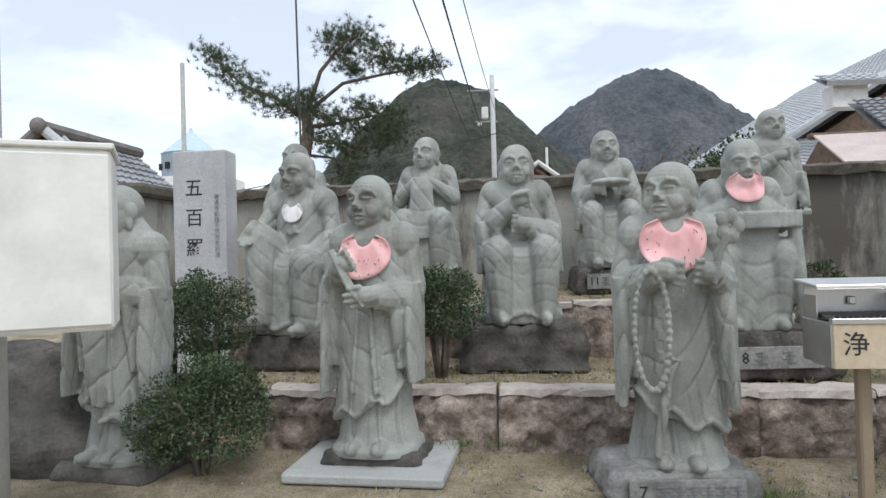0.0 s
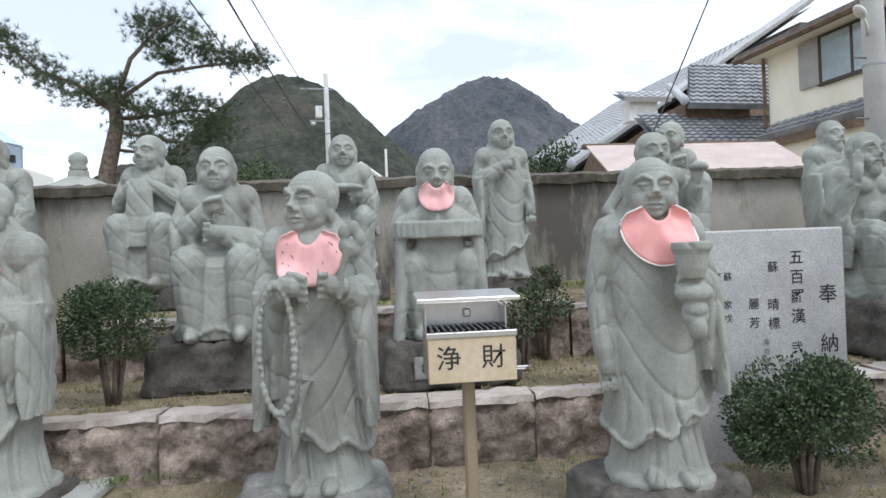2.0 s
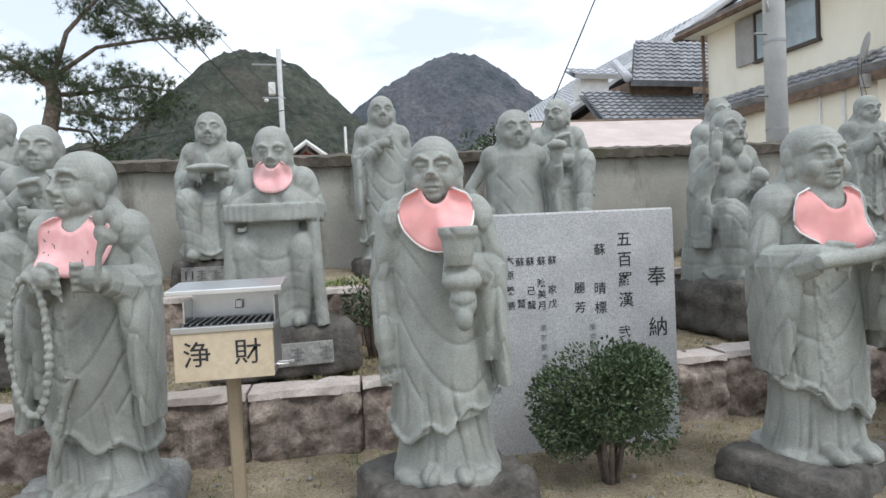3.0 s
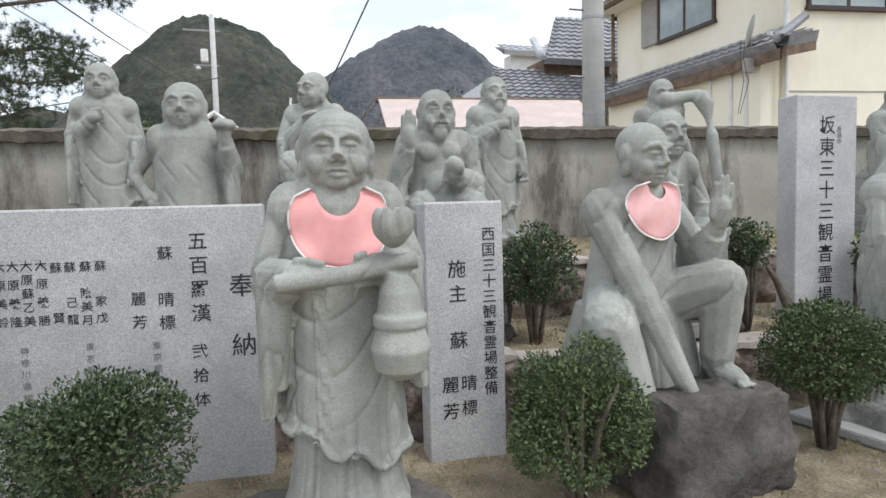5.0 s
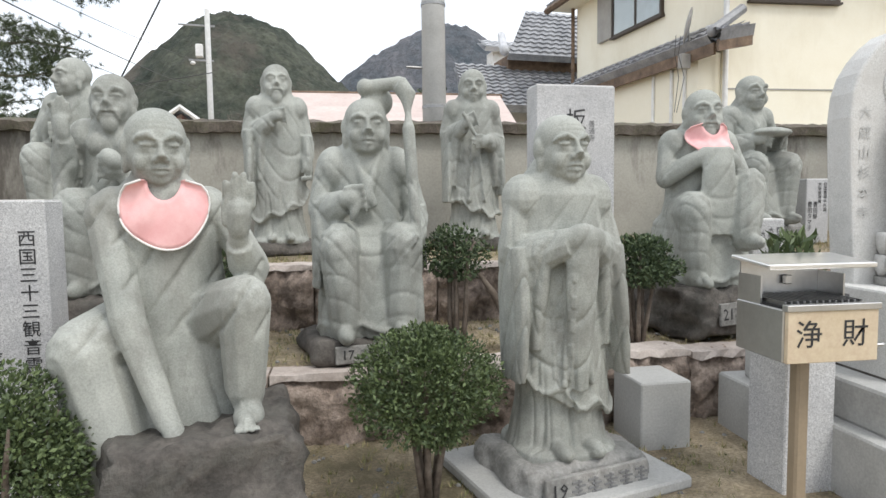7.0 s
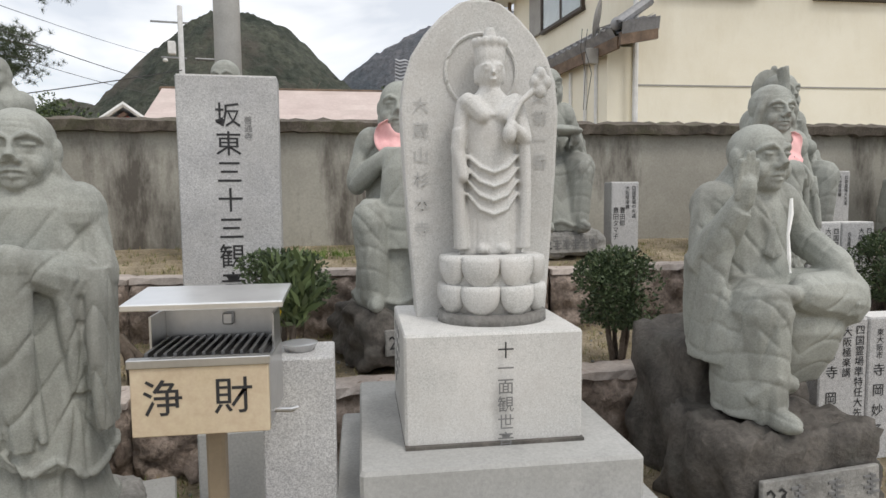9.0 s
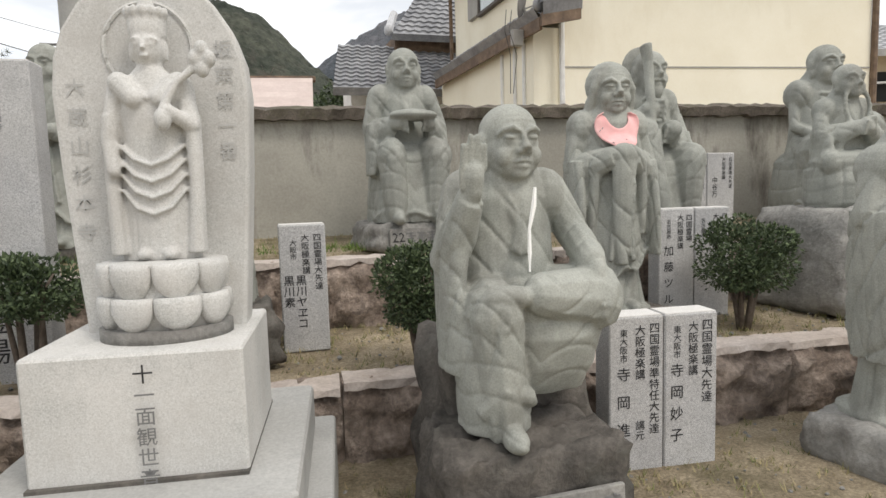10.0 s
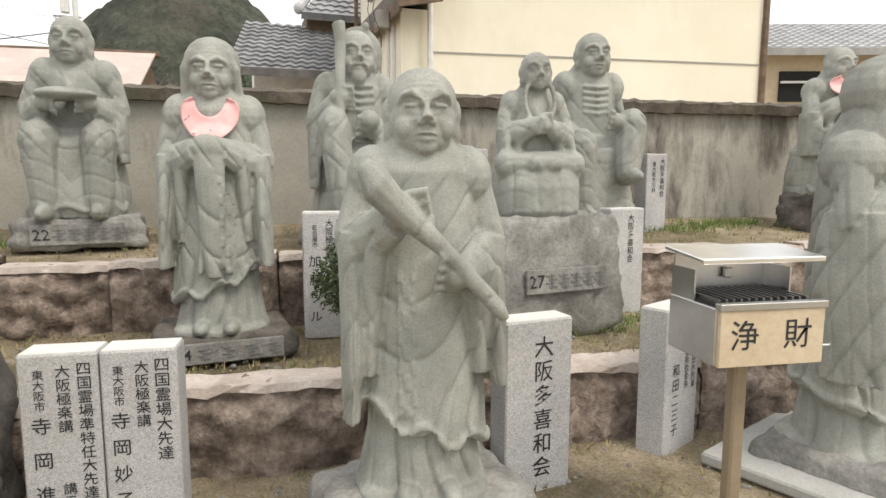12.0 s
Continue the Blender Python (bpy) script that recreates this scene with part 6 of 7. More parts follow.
# ---- vase pillar ----
vp = thing("vase_pillar", pose(8.36, 1.8, G1 - 0.02, 0, 0, -6), "square granite pillar holding a steel flower vase", "pillar")
part("shaft", solid_box((0.225, 0.225, 0.76), (0, 0, 0.38), 0.006), GRANITE, vp)
s = Shape()
s.loft([(0, 0, 0.755, 0.04, 0.04), (0, 0, 0.775, 0.055, 0.055), (0, 0, 0.785, 0.06, 0.06), (0, 0, 0.787, 0.045, 0.045)], 18)
part("vase_ring", s, STEEL, vp, "steel vase rim set in the top")


def spray(name, at, n, h, spread, mat, leaf, seed, parent):
    rng = np.random.RandomState(seed)
    v, f = [], []
    for i in range(n):
        a, b = rng.uniform(0, 6.28), rng.rand() ** 0.6 * spread
        tip = np.array((math.cos(a) * b, math.sin(a) * b, h * rng.uniform(0.55, 1.0)))
        q = tip * rng.uniform(0.3, 1.0)
        d = rng.normal(size=3)
        d[2] = abs(d[2]) + 0.8
        d /= np.linalg.norm(d)
        sd = np.cross(d, rng.normal(size=3))
        sd /= np.linalg.norm(sd)
        L = leaf * rng.uniform(0.7, 1.3)
        k = len(v)
        v += [q, q + d * L * 0.5 + sd * L * 0.12, q + d * L, q + d * L * 0.5 - sd * L * 0.12]
        f.append((k, k + 1, k + 2, k + 3))
    return part(name, mesh_from(v, f), mat, parent, "", at)


fl = thing("flower_bunch", pose(8.34, 1.8, G1 + 0.76, 0, 0, 0), "bunch of green sprigs with yellow flowers in a vase", "flowers")
spray("greenery", pose(0, 0, 0), 420, 0.28, 0.1, LEAF_LIGHT, 0.07, 3, fl)
for i, p in enumerate(((-0.09, -0.03, 0.1), (-0.105, -0.04, 0.07), (-0.08, -0.05, 0.05), (-0.06, -0.05, 0.12))):
    s = Shape()
    for k in range(9):
        s.ell((p[0] + 0.014 * math.cos(k * 0.7), p[1] - 0.004, p[2] + 0.014 * math.sin(k * 0.7)), (0.011, 0.008, 0.011), None, 6, 4)
    part("blossom", s, YELLOW, fl, "yellow blossom")

# second small granite block beside the pillar, seen past the donation box
tagged(part("granite_block", solid_box((0.26, 0.3, 0.34), (0, 0, 0.17), 0.008), CONCRETE, None, "", pose(8.12, 2.42, G1 - 0.02, 0, 0, -6)), "low grey stone block before the stone edge", "stone block")

# ---- switch box on its concrete pole ----
sb = thing("switch_box", pose(-0.79, 2.08, 0.0, 0, 0, 26), "cream white steel switch cabinet on a grey concrete pole", "switch box")
s = Shape()
s.smooth = True
s.loft([(-0.56, 0.5, G1 - 0.05, 0.14, 0.14), (-0.56, 0.5, 1.9, 0.135, 0.135), (-0.56, 0.5, 4.6, 0.12, 0.12)], 24)
part("pole", s, POLEGREY, sb, "grey concrete pole")
part("cabinet", solid_box((0.6, 0.36, 0.66), (-0.3, 0.18, 1.62), 0.01), WHITE_METAL, sb)
part("door", solid_box((0.44, 0.014, 0.62), (-0.225, -0.008, 1.62), 0.004), WHITE_METAL, sb)
part("latch", solid_box((0.016, 0.02, 0.12), (-0.48, -0.012, 1.58), 0.003), STEEL, sb, "steel latch")
part("cap", solid_box((0.625, 0.39, 0.022), (-0.3, 0.18, 1.961), 0.005), WHITE_METAL, sb)
for zz in (1.4, 1.62, 1.84):
    part("hinge", solid_box((0.012, 0.018, 0.05), (-0.452, -0.01, zz), 0.002), STEEL_DARK, sb)
s = Shape()
s.smooth = True
s.tube([(-0.46, 0.14, 1.3), (-0.46, 0.14, 1.12), (-0.44, 0.14, 1.0), (-0.47, 0.2, 0.92), (-0.52, 0.3, 0.92), (-0.56, 0.36, 1.02)], 0.024, 10)
part("conduit", s, PVC, sb, "beige plastic conduit loop")


# ---- shrubs, trees, grass ----
def leaves(n, size, place, seed, flat=0.0):
    """n small folded leaves; place(rng) gives a point and its outward way."""
    rng = np.random.RandomState(seed)
    v, f = [], []
    for i in range(n):
        p, out = place(rng)
        d = out + rng.normal(size=3) * 0.8
        d /= np.linalg.norm(d)
        sd = np.cross(d, rng.normal(size=3))
        sd /= np.linalg.norm(sd) + 1e-9
        up = np.cross(sd, d)
        L = size * rng.uniform(0.65, 1.3)
        k = len(v)
        v += [p, p + d * L * 0.5 + sd * L * 0.27 + up * L * 0.08, p + d * L, p + d * L * 0.5 - sd * L * 0.27 + up * L * 0.08]
        f += [(k, k + 1, k + 2), (k, k + 2, k + 3)]
    return mesh_from(v, f)


def shrub(x, y, z, top, rx, rz, seed, n=5200, leaf=0.026, mat=None, label="clipped round evergreen shrub with small dark leaves"):
    e = thing("shrub", pose(x, y, z - 0.02), label, "shrub", "clipped shrubs")
    rng0 = np.random.RandomState(seed)
    h = top - z + 0.02
    cz = h - rz
    tr = Shape()
    tr.smooth = True
    for k in range(6):
        a = k * 1.05 + rng0.uniform(0, 0.6)
        r = rx * rng0.uniform(0.35, 0.7)
        tr.tube([(0.02 * math.cos(a), 0.02 * math.sin(a), 0), (0.05 * math.cos(a), 0.05 * math.sin(a), h * 0.25), (r * 0.6 * math.cos(a), r * 0.6 * math.sin(a), cz), (r * math.cos(a), r * math.sin(a), cz + rz * 0.5)], [0.018, 0.014, 0.01, 0.004], 6)
    part("trunk", tr, BARK, e)
    lumps = [(rng0.normal(size=3) * 0.5, rng0.uniform(0.3, 0.55)) for _ in range(26)]
    lumps = [(c / max(0.55, np.linalg.norm(c)) * 0.72, r) for c, r in lumps]

    def place(rng):
        c, r = lumps[rng.randint(len(lumps))]
        d = rng.normal(size=3)
        d /= np.linalg.norm(d)
        q = c + d * r * rng.rand() ** 0.22
        m = np.linalg.norm(q)
        if m > 1.05:
            q = q / m * rng.uniform(0.9, 1.06)
        if q[2] < -0.75:
            q[2] *= 0.8
        o = q / (np.linalg.norm(q) + 1e-6)
        return np.array((q[0] * rx, q[1] * rx * 0.92, cz + q[2] * rz)), o * 0.9 + np.array((0, 0, 0.3))
    part("crown", leaves(n, leaf, place, seed), mat or LEAF, e)
    return e


shrub(-0.96, 3.2, G1, 1.03, 0.37, 0.32, 1, 13000, 0.022)
shrub(-1.25, 4.04, G1, 1.52, 0.36, 0.34, 2, 10000, 0.024)
shrub(0.34, 3.95, G2 - 0.02, 1.48, 0.29, 0.27, 3, 8000, 0.023)
shrub(3.72, 2.42, G1, 1.0, 0.35, 0.28, 4, 15000, 0.022)
shrub(5.45, 1.95, G1, 1.07, 0.27, 0.31, 5, 15000, 0.02, LEAF_LIGHT)
shrub(6.88, 2.1, G1, 1.07, 0.31, 0.25, 6, 15000, 0.02, LEAF_LIGHT)
shrub(5.95, 3.3, G2 - 0.02, 1.46, 0.27, 0.27, 7, 7000, 0.024)
shrub(3.2, 4.35, G2, 1.35, 0.22, 0.22, 8, 1600, 0.03, None, "thin straggly shrub with sparse leaves")
shrub(4.62, 3.8, G2, 1.22, 0.26, 0.24, 18, 3000)
shrub(7.3, 3.05, G2, 1.43, 0.19, 0.16, 9, 2600)
shrub(8.32, 2.85, G2 - 0.02, 1.36, 0.25, 0.16, 10, 4500)
shrub(10.06, 2.66, G2 - 0.02, 1.33, 0.25, 0.23, 11, 6500, 0.024)
shrub(12.02, 2.66, G2 - 0.02, 1.38, 0.3, 0.24, 12, 8200, 0.024)
shrub(3.6, 5.3, G3, 1.42, 0.16, 0.13, 13, 1500)
shrub(2.9, 4.0, G2, 1.3, 0.2, 0.2, 14, 700, 0.03, None, "bare reddish twiggy shrub beside a stone edge")

# bare cut stump by the tall marker
s = Shape()
s.smooth = True
s.tube([(0, 0, -0.02), (-0.02, 0, 0.12), (-0.12, 0.0, 0.3), (-0.2, 0.02, 0.42)], [0.035, 0.03, 0.02, 0.012], 8)
s.tube([(0, 0, -0.02), (0.03, 0, 0.1), (-0.05, 0.0, 0.22)], [0.03, 0.024, 0.014], 8)
tagged(part("stump", s, BARK, None, "", pose(7.62, 3.0, G2)), "forked bare stump of a cut shrub", "stump")


def tufts(n, seed, region, size, mat, name, label):
    rng = np.random.RandomState(seed)
    v, f = [], []
    for i in range(n):
        c = region(rng)
        for b in range(6):
            a = rng.uniform(0, 6.28)
            L = size * rng.uniform(0.5, 1.3)
            d = np.array((math.cos(a) * 0.7, math.sin(a) * 0.7, rng.uniform(0.4, 1.2))) * L
            sd = np.array((-math.sin(a), math.cos(a), 0)) * 0.003
            o = c + rng.normal(size=3) * (0.015, 0.015, 0)
            k = len(v)
            v += [o - sd, o + sd, o + d]
            f.append((k, k + 1, k + 2))
    return tagged(part(name, mesh_from(v, f), mat), label, "grass", kind="stuff")


def bed_point(y0, y1, z0, z1):
    def region(rng):
        x = rng.uniform(-2, 17)
        t = rng.rand()
        return np.array((x, line_y(y0 + (y1 - y0) * t, x), z0 + (z1 - z0) * t))
    return region


tufts(5200, 1, bed_point(1.4, T1 - 0.05, G1, G1), 0.03, GRASS, "dead_grass", "short dead straw grass on the lower soil")
tufts(3600, 2, bed_point(T1 + 0.15, T2 - 0.05, G2 - 0.02, G2 - 0.01), 0.03, GRASS, "dead_grass", "short dead straw grass on the middle bed")
tufts(2600, 3, bed_point(T2 + 0.15, WY, G3 - 0.03, G3 + 0.06), 0.035, GRASS, "dead_grass", "short straw and green grass on the upper bed")


def patches(cs, r):
    def region(rng):
        x, y, z = cs[rng.randint(len(cs))]
        return np.array((x + rng.normal() * r * 1.6, y + rng.normal() * r * 0.6, z))
    return region


tufts(900, 4, patches([(14.9, 3.95, G3 + 0.02), (15.6, 4.1, G3 + 0.04), (13.6, 2.7, G2), (4.2, 5.3, G3 + 0.05), (8.6, 4.6, G3 + 0.03), (9.9, 4.3, G3 + 0.02), (2.6, 4.9, G3)], 0.22), 0.06, GRASS_GREEN, "weeds", "green weeds in patches along the beds")
tufts(260, 5, patches([(0.55, 3.5, G1 + 0.05), (2.95, 3.05, G1), (-1.4, 2.5, G1), (3.55, 3.3, G1), (1.8, 2.75, G1), (7.6, 2.4, G1), (10.0, 1.4, G1)], 0.1), 0.05, GRASS_GREEN, "weeds", "small green weeds at the foot of the stones")


def pebbles(n, seed, region, name, label):
    rng = np.random.RandomState(seed)
    s = Shape()
    for i in range(n):
        r = 0.006 + 0.016 * rng.rand() ** 3
        c = region(rng)
        s.ell(c, (r, r * rng.uniform(0.6, 1), r * 0.6), (0, 0, rng.uniform(0, 180)), 5, 3)
    return tagged(part(name, s, ROCK_GREY), label, "gravel", kind="stuff")


pebbles(2600, 7, bed_point(1.4, T1 - 0.05, G1, G1), "gravel", "scattered small pebbles on the lower soil")
pebbles(900, 8, bed_point(T1 + 0.2, T2 - 0.05, G2 - 0.02, G2 - 0.01), "gravel", "scattered small pebbles on the middle bed")

# ---- pine ----
pine = thing("pine_tree", pose(-8.1, 33.5, -0.25, 0, 0, 0) @ Matrix.Scale(1.51, 4), "old leaning pine with flat needle pads and bare limbs", "tree")
s = Shape()
s.smooth = True
trunk_pts = [(-0.2, 0, 0), (-0.1, 0, 2.5), (0.0, 0, 4.2), (0.35, 0, 5.8), (0.25, 0, 6.8)]
s.tube(trunk_pts, [0.34, 0.3, 0.27, 0.23, 0.15], 10)
part("trunk", s, BARK, pine)
PINE_BOUGHS = [
    ([(0.2, 0, 6.3), (-0.9, 0.3, 7.2), (-2.0, 0.2, 7.6), (-3.0, 0, 8.6)], 0.09),
    ([(0.3, 0, 6.4), (0.9, -0.3, 7.9), (1.8, -0.4, 8.9), (2.4, -0.2, 9.3)], 0.09),
    ([(0.4, 0, 6.6), (1.6, 0.2, 7.6), (3.2, 0.2, 7.9), (4.6, 0, 8.0)], 0.08),
    ([(0.3, 0, 6.0), (1.4, 0.4, 6.2), (2.6, 0.3, 6.4), (3.9, 0.2, 6.2)], 0.08),
    ([(0.3, 0, 5.6), (1.0, -0.3, 5.4), (2.2, -0.2, 5.2), (3.4, 0, 5.4)], 0.07),
    ([(0.0, 0, 4.3), (1.0, 0.2, 4.1), (1.8, 0.3, 4.4), (2.1, 0.3, 4.6)], 0.07),
    ([(0.2, 0, 5.0), (1.2, 0.3, 4.9), (1.7, 0.2, 4.1), (1.9, 0.2, 3.6)], 0.06),
]
for pts, r in PINE_BOUGHS:
    s = Shape()
    s.smooth = True
    s.tube(pts, [r, r * 0.8, r * 0.6, r * 0.3], 7)
    part("limb", s, BARK, pine)
rngp = np.random.RandomState(12)
PADS = [(-3.0, 8.7, 0.5), (-2.5, 8.1, 0.6), (-1.9, 7.5, 0.75), (-1.2, 7.1, 0.7), (-0.5, 6.8, 0.6), (0.1, 6.6, 0.7), (0.7, 6.4, 0.7), (0.3, 7.1, 0.5), (1.4, 9.1, 0.6), (2.1, 9.4, 0.7), (2.6, 9.0, 0.7), (1.7, 8.6, 0.6),
        (3.0, 8.4, 0.6), (3.6, 8.2, 0.7), (4.2, 8.0, 0.6), (4.8, 8.1, 0.5), (2.3, 6.7, 0.7), (3.0, 6.4, 0.8), (3.6, 6.0, 0.7), (1.7, 6.1, 0.7), (1.5, 5.2, 0.6), (2.6, 5.3, 0.7), (3.3, 5.5, 0.6), (1.0, 5.6, 0.6), (2.0, 4.6, 0.7), (1.9, 3.9, 0.6), (1.6, 3.3, 0.5), (2.6, 5.9, 0.7), (2.0, 8.0, 0.35)]
v, f = [], []
for px, pz, pr in PADS:
    for c in range(95):
        q = np.array((px, 0, pz)) + rngp.normal(size=3) * (pr * 0.62, 0.6, pr * 0.26)
        for k in range(24):
            d = rngp.normal(size=3) + (0, 0, 0.5)
            d *= 0.2 / np.linalg.norm(d)
            sd = np.cross(d, rngp.normal(size=3))
            sd *= 0.008 / np.linalg.norm(sd)
            i = len(v)
            v += [q - sd, q + sd, q + d]
            f.append((i, i + 1, i + 2))
part("crown", mesh_from(v, f), NEEDLE, pine)

# ---- roofs and houses behind the wall ----
def tile_roof(name, a, b, c, mat, parent, pitch=0.3, rows=None, label="", wave=0.045):
    """A tiled slope: a to b along the eave, a to c up the slope. Round cover tiles in columns, courses stepped."""
    a, b, c = (np.asarray(p, float) for p in (a, b, c))
    u, w = b - a, c - a
    n = np.cross(u, w)
    n /= np.linalg.norm(n)
    if n[2] < 0:
        n = -n
    cols, rws = max(2, int(np.linalg.norm(u) / pitch)), rows or max(2, int(np.linalg.norm(w) / 0.28))
    cols, rws = min(cols, 60), min(rws, 34)
    nx, v, f = cols * 5 + 1, [], []
    for j in range(rws):
        for e in (0, 1):
            for i in range(nx):
                x = i / (nx - 1)
                h = wave * (abs(math.cos(math.pi * x * cols)) ** 1.5) + (0.05 * (1 - e))
                v.append(a + u * x + w * (j + e) / rws + n * h)
    for j in range(2 * rws - 1):
        f += [(j * nx + i, j * nx + i + 1, (j + 1) * nx + i + 1, (j + 1) * nx + i) for i in range(nx - 1)]
    k = len(v)
    v += [a - n * 0.12, b - n * 0.12, b + w - n * 0.12, a + w - n * 0.12]
    f.append((k, k + 3, k + 2, k + 1))
    f.append((0, k, k + 1, nx - 1))
    return part(name, mesh_from(v, f), mat, parent, label)


def ridge(parent, p, q, r=0.14, mat=None):
    s = Shape()
    p, q = np.asarray(p, float), np.asarray(q, float)
    s.tube([p, q], r, 8)
    s.ell(p, (r * 1.1, r * 1.1, r * 1.25))
    return part("ridge_tiles", s, mat or TILE, parent)


# cream two-storey house
HX, HY, HB, HE = 14.61, 9.66, 15.37, 20.64
hs = thing("house", pose(0, 0, 0), "cream two-storey house with grey tiled roofs and dark window frames", "house")
SK = -0.14


def south(x):
    return HY + SK * (x - HX)


s = Shape()
s.rings([[(HX, HY, z_), (HE, south(HE), z_), (HE, HB, z_), (HX, HB, z_)] for z_ in (0.3, 7.0)])
part("wall", s, CREAM, hs)
part("expansion_joint", solid_box((6.05, 0.02, 0.025), (0, 0, 0)), SHUTTER, hs, "", pose((HX + HE) / 2, south((HX + HE) / 2) - 0.006, 3.62, 0, 0, math.degrees(math.atan(SK))))
tile_roof("main_roof", (HX - 0.6, HY - 0.7, 6.9), (HX - 0.6, HB + 0.6, 6.9), (HX + 3.8, HY - 0.7, 8.8), TILE, hs)
tile_roof("main_roof", (HX - 0.8, HY - 0.8, 6.97), (21.3, south(21.3) - 0.8, 6.97), (HX - 0.8, HY + 3.0, 8.6), TILE, hs)
for p_, q_ in (((HX - 0.62, HY - 0.9, 6.82), (HX - 0.62, HB + 0.62, 6.82)), ((HX - 0.85, HY - 0.85, 6.86), (21.3, south(21.3) - 0.85, 6.86))):
    s = Shape()
    s.tube([p_, q_], 0.09, 6)
    part("gutter", s, TIMBER, hs, "brown eaves gutter")


def window(parent, m, w, h, panes, shutter_side=0.0, name="window"):
    """Framed sliding window; the wall face is the pose's plane y = 0."""
    g = part(name, solid_box((w, 0.06, h), (0, 0, 0)), CURTAIN, parent, "sliding window with pale curtain and dark frame", m)
    for zz in (-h / 2, h / 2):
        part("frame", solid_box((w + 0.1, 0.1, 0.06), (0, -0.01, zz)), FRAME, g)
    for i in range(panes + 1):
        part("frame", solid_box((0.06, 0.095, h), (-w / 2 + w * i / panes, -0.012, 0)), FRAME, g)
    part("sill", solid_box((w + 0.14, 0.14, 0.04), (0, -0.03, -h / 2 - 0.04)), FRAME, g)
    for i in range(panes):
        pn = part("pane", solid_box((w / panes - 0.07, 0.008, h - 0.07), (-w / 2 + w * (i + 0.5) / panes, -0.036, 0)), GLASS, g)
        pn.visible_shadow = False
    if shutter_side:
        part("shutter_case", solid_box((abs(shutter_side), 0.12, h), (math.copysign(w / 2 + abs(shutter_side) / 2 + 0.03, shutter_side), -0.02, 0)), SHUTTER, g, "grey shutter case")
    return g


GLASS = bpy.data.materials.new("window_glass")
GLASS.use_nodes = True
gb = GLASS.node_tree.nodes["Principled BSDF"]
gb.inputs["Roughness"].default_value, gb.inputs["Transmission Weight"].default_value, gb.inputs["IOR"].default_value = 0.02, 1.0, 1.45
gb.inputs["Base Color"].default_value = (0.9, 0.95, 0.95, 1)

part('soffit', solid_box((0.65, 7.2, 0.1), (HX - 0.3, 12.2, 6.82)), CREAM, hs, 'cream plastered soffit')
window(hs, pose(HX - 0.02, 12.5, 6.12, 0, 0, -90), 1.9, 1.2, 2, -0.65)
window(hs, pose(HX + 1.35, south(HX + 1.35) - 0.02, 6.0, 0, 0, -8), 1.75, 1.5, 2)
window(hs, pose(HX + 4.3, south(HX + 4.3) - 0.02, 6.0, 0, 0, -8), 1.75, 1.5, 2)
s = Shape()
s.tube([(HX - 0.06, HY - 0.1, 0.4), (HX - 0.06, HY - 0.1, 6.8)], 0.05, 8)
part("downpipe", s, WHITE_WALL, hs, "white downpipe")
s = Shape()
s.tube([(HX - 0.1, HB + 0.05, 3.0), (HX - 0.1, HB + 0.05, 6.8)], 0.05, 8)
part("downpipe", s, TIMBER, hs, "brown downpipe")
s = Shape()
s.tube([(HE + 0.05, south(HE) - 0.04, 0.4), (HE + 0.05, south(HE) - 0.04, 6.9)], 0.06, 8)
part("corner_pipe", s, TIMBER, hs, "brown pipe on the corner")
# lean-to against the west side
tile_roof("lean_to_roof", (13.9, 9.2, 4.36), (13.9, 15.0, 4.36), (14.6, 9.2, 4.85), TILE, hs, 0.26)
part("lean_to_wall", solid_box((0.5, 5.3, 4.0), (14.355, 12.4, 2.3)), CREAM, hs)
ridge(hs, (13.92, 9.15, 4.5), (14.55, 9.15, 4.93), 0.09)
tile_roof("verge_roof", (13.85, 8.86, 4.36), (14.55, 8.86, 4.5), (13.88, 9.16, 4.5), TILE, hs, 0.2)
s = Shape()
s.rings([[(13.85, 8.9, 4.1), (14.55, 8.9, 4.24), (14.55, 8.9, 4.42), (13.85, 8.9, 4.3)], [(13.85, 8.96, 4.1), (14.55, 8.96, 4.24), (14.55, 8.96, 4.42), (13.85, 8.96, 4.3)]])
part("barge_board", s, TIMBER, hs, "brown timber barge board")
part("eave_board", solid_box((0.05, 5.9, 0.2), (13.93, 12.05, 4.19)), TIMBER, hs, "brown timber eave board")
part("lower_window", solid_box((0.06, 1.7, 0.6), (14.1, 12.4, 2.7)), FRAME, hs, "dark framed low window")
for yy in (10.1, 10.5, 11.1):
    s = Shape()
    s.tube([(14.08, yy, 1.0), (14.08, yy, 4.1)], 0.035, 8)
    part("service_pipe", s, WHITE_WALL, hs, "white service pipe")
dish = thing("satellite_dish", pose(13.98, 9.9, 4.42, 0, 0, 0), "grey satellite dish on the edge of a tiled roof", "satellite dish")
s = Shape()
s.smooth = True
s.ell((0, 0, 0.38), (0.27, 0.045, 0.33), (12, 0, 55))
part("reflector", s, SHUTTER, dish)
s = Shape()
s.tube([(0.1, 0.05, 0), (0.03, 0.05, 0.35)], 0.025, 8)
s.tube([(0, 0, 0.2), (0.28, -0.2, 0.28)], 0.012, 6)
part("mast", s, SHUTTER, dish)
part("feed_horn", solid_box((0.08, 0.1, 0.08), (0.3, -0.2, 0.3), 0.01), WHITE_WALL, dish)
meter = thing("meter_box", pose(13.8, 9.75, 4.1), "pale electric meter box with loose cables under the eave", "meter box")
part("case", solid_box((0.2, 0.12, 0.26), (0, 0, 0), 0.01), SHUTTER, meter)
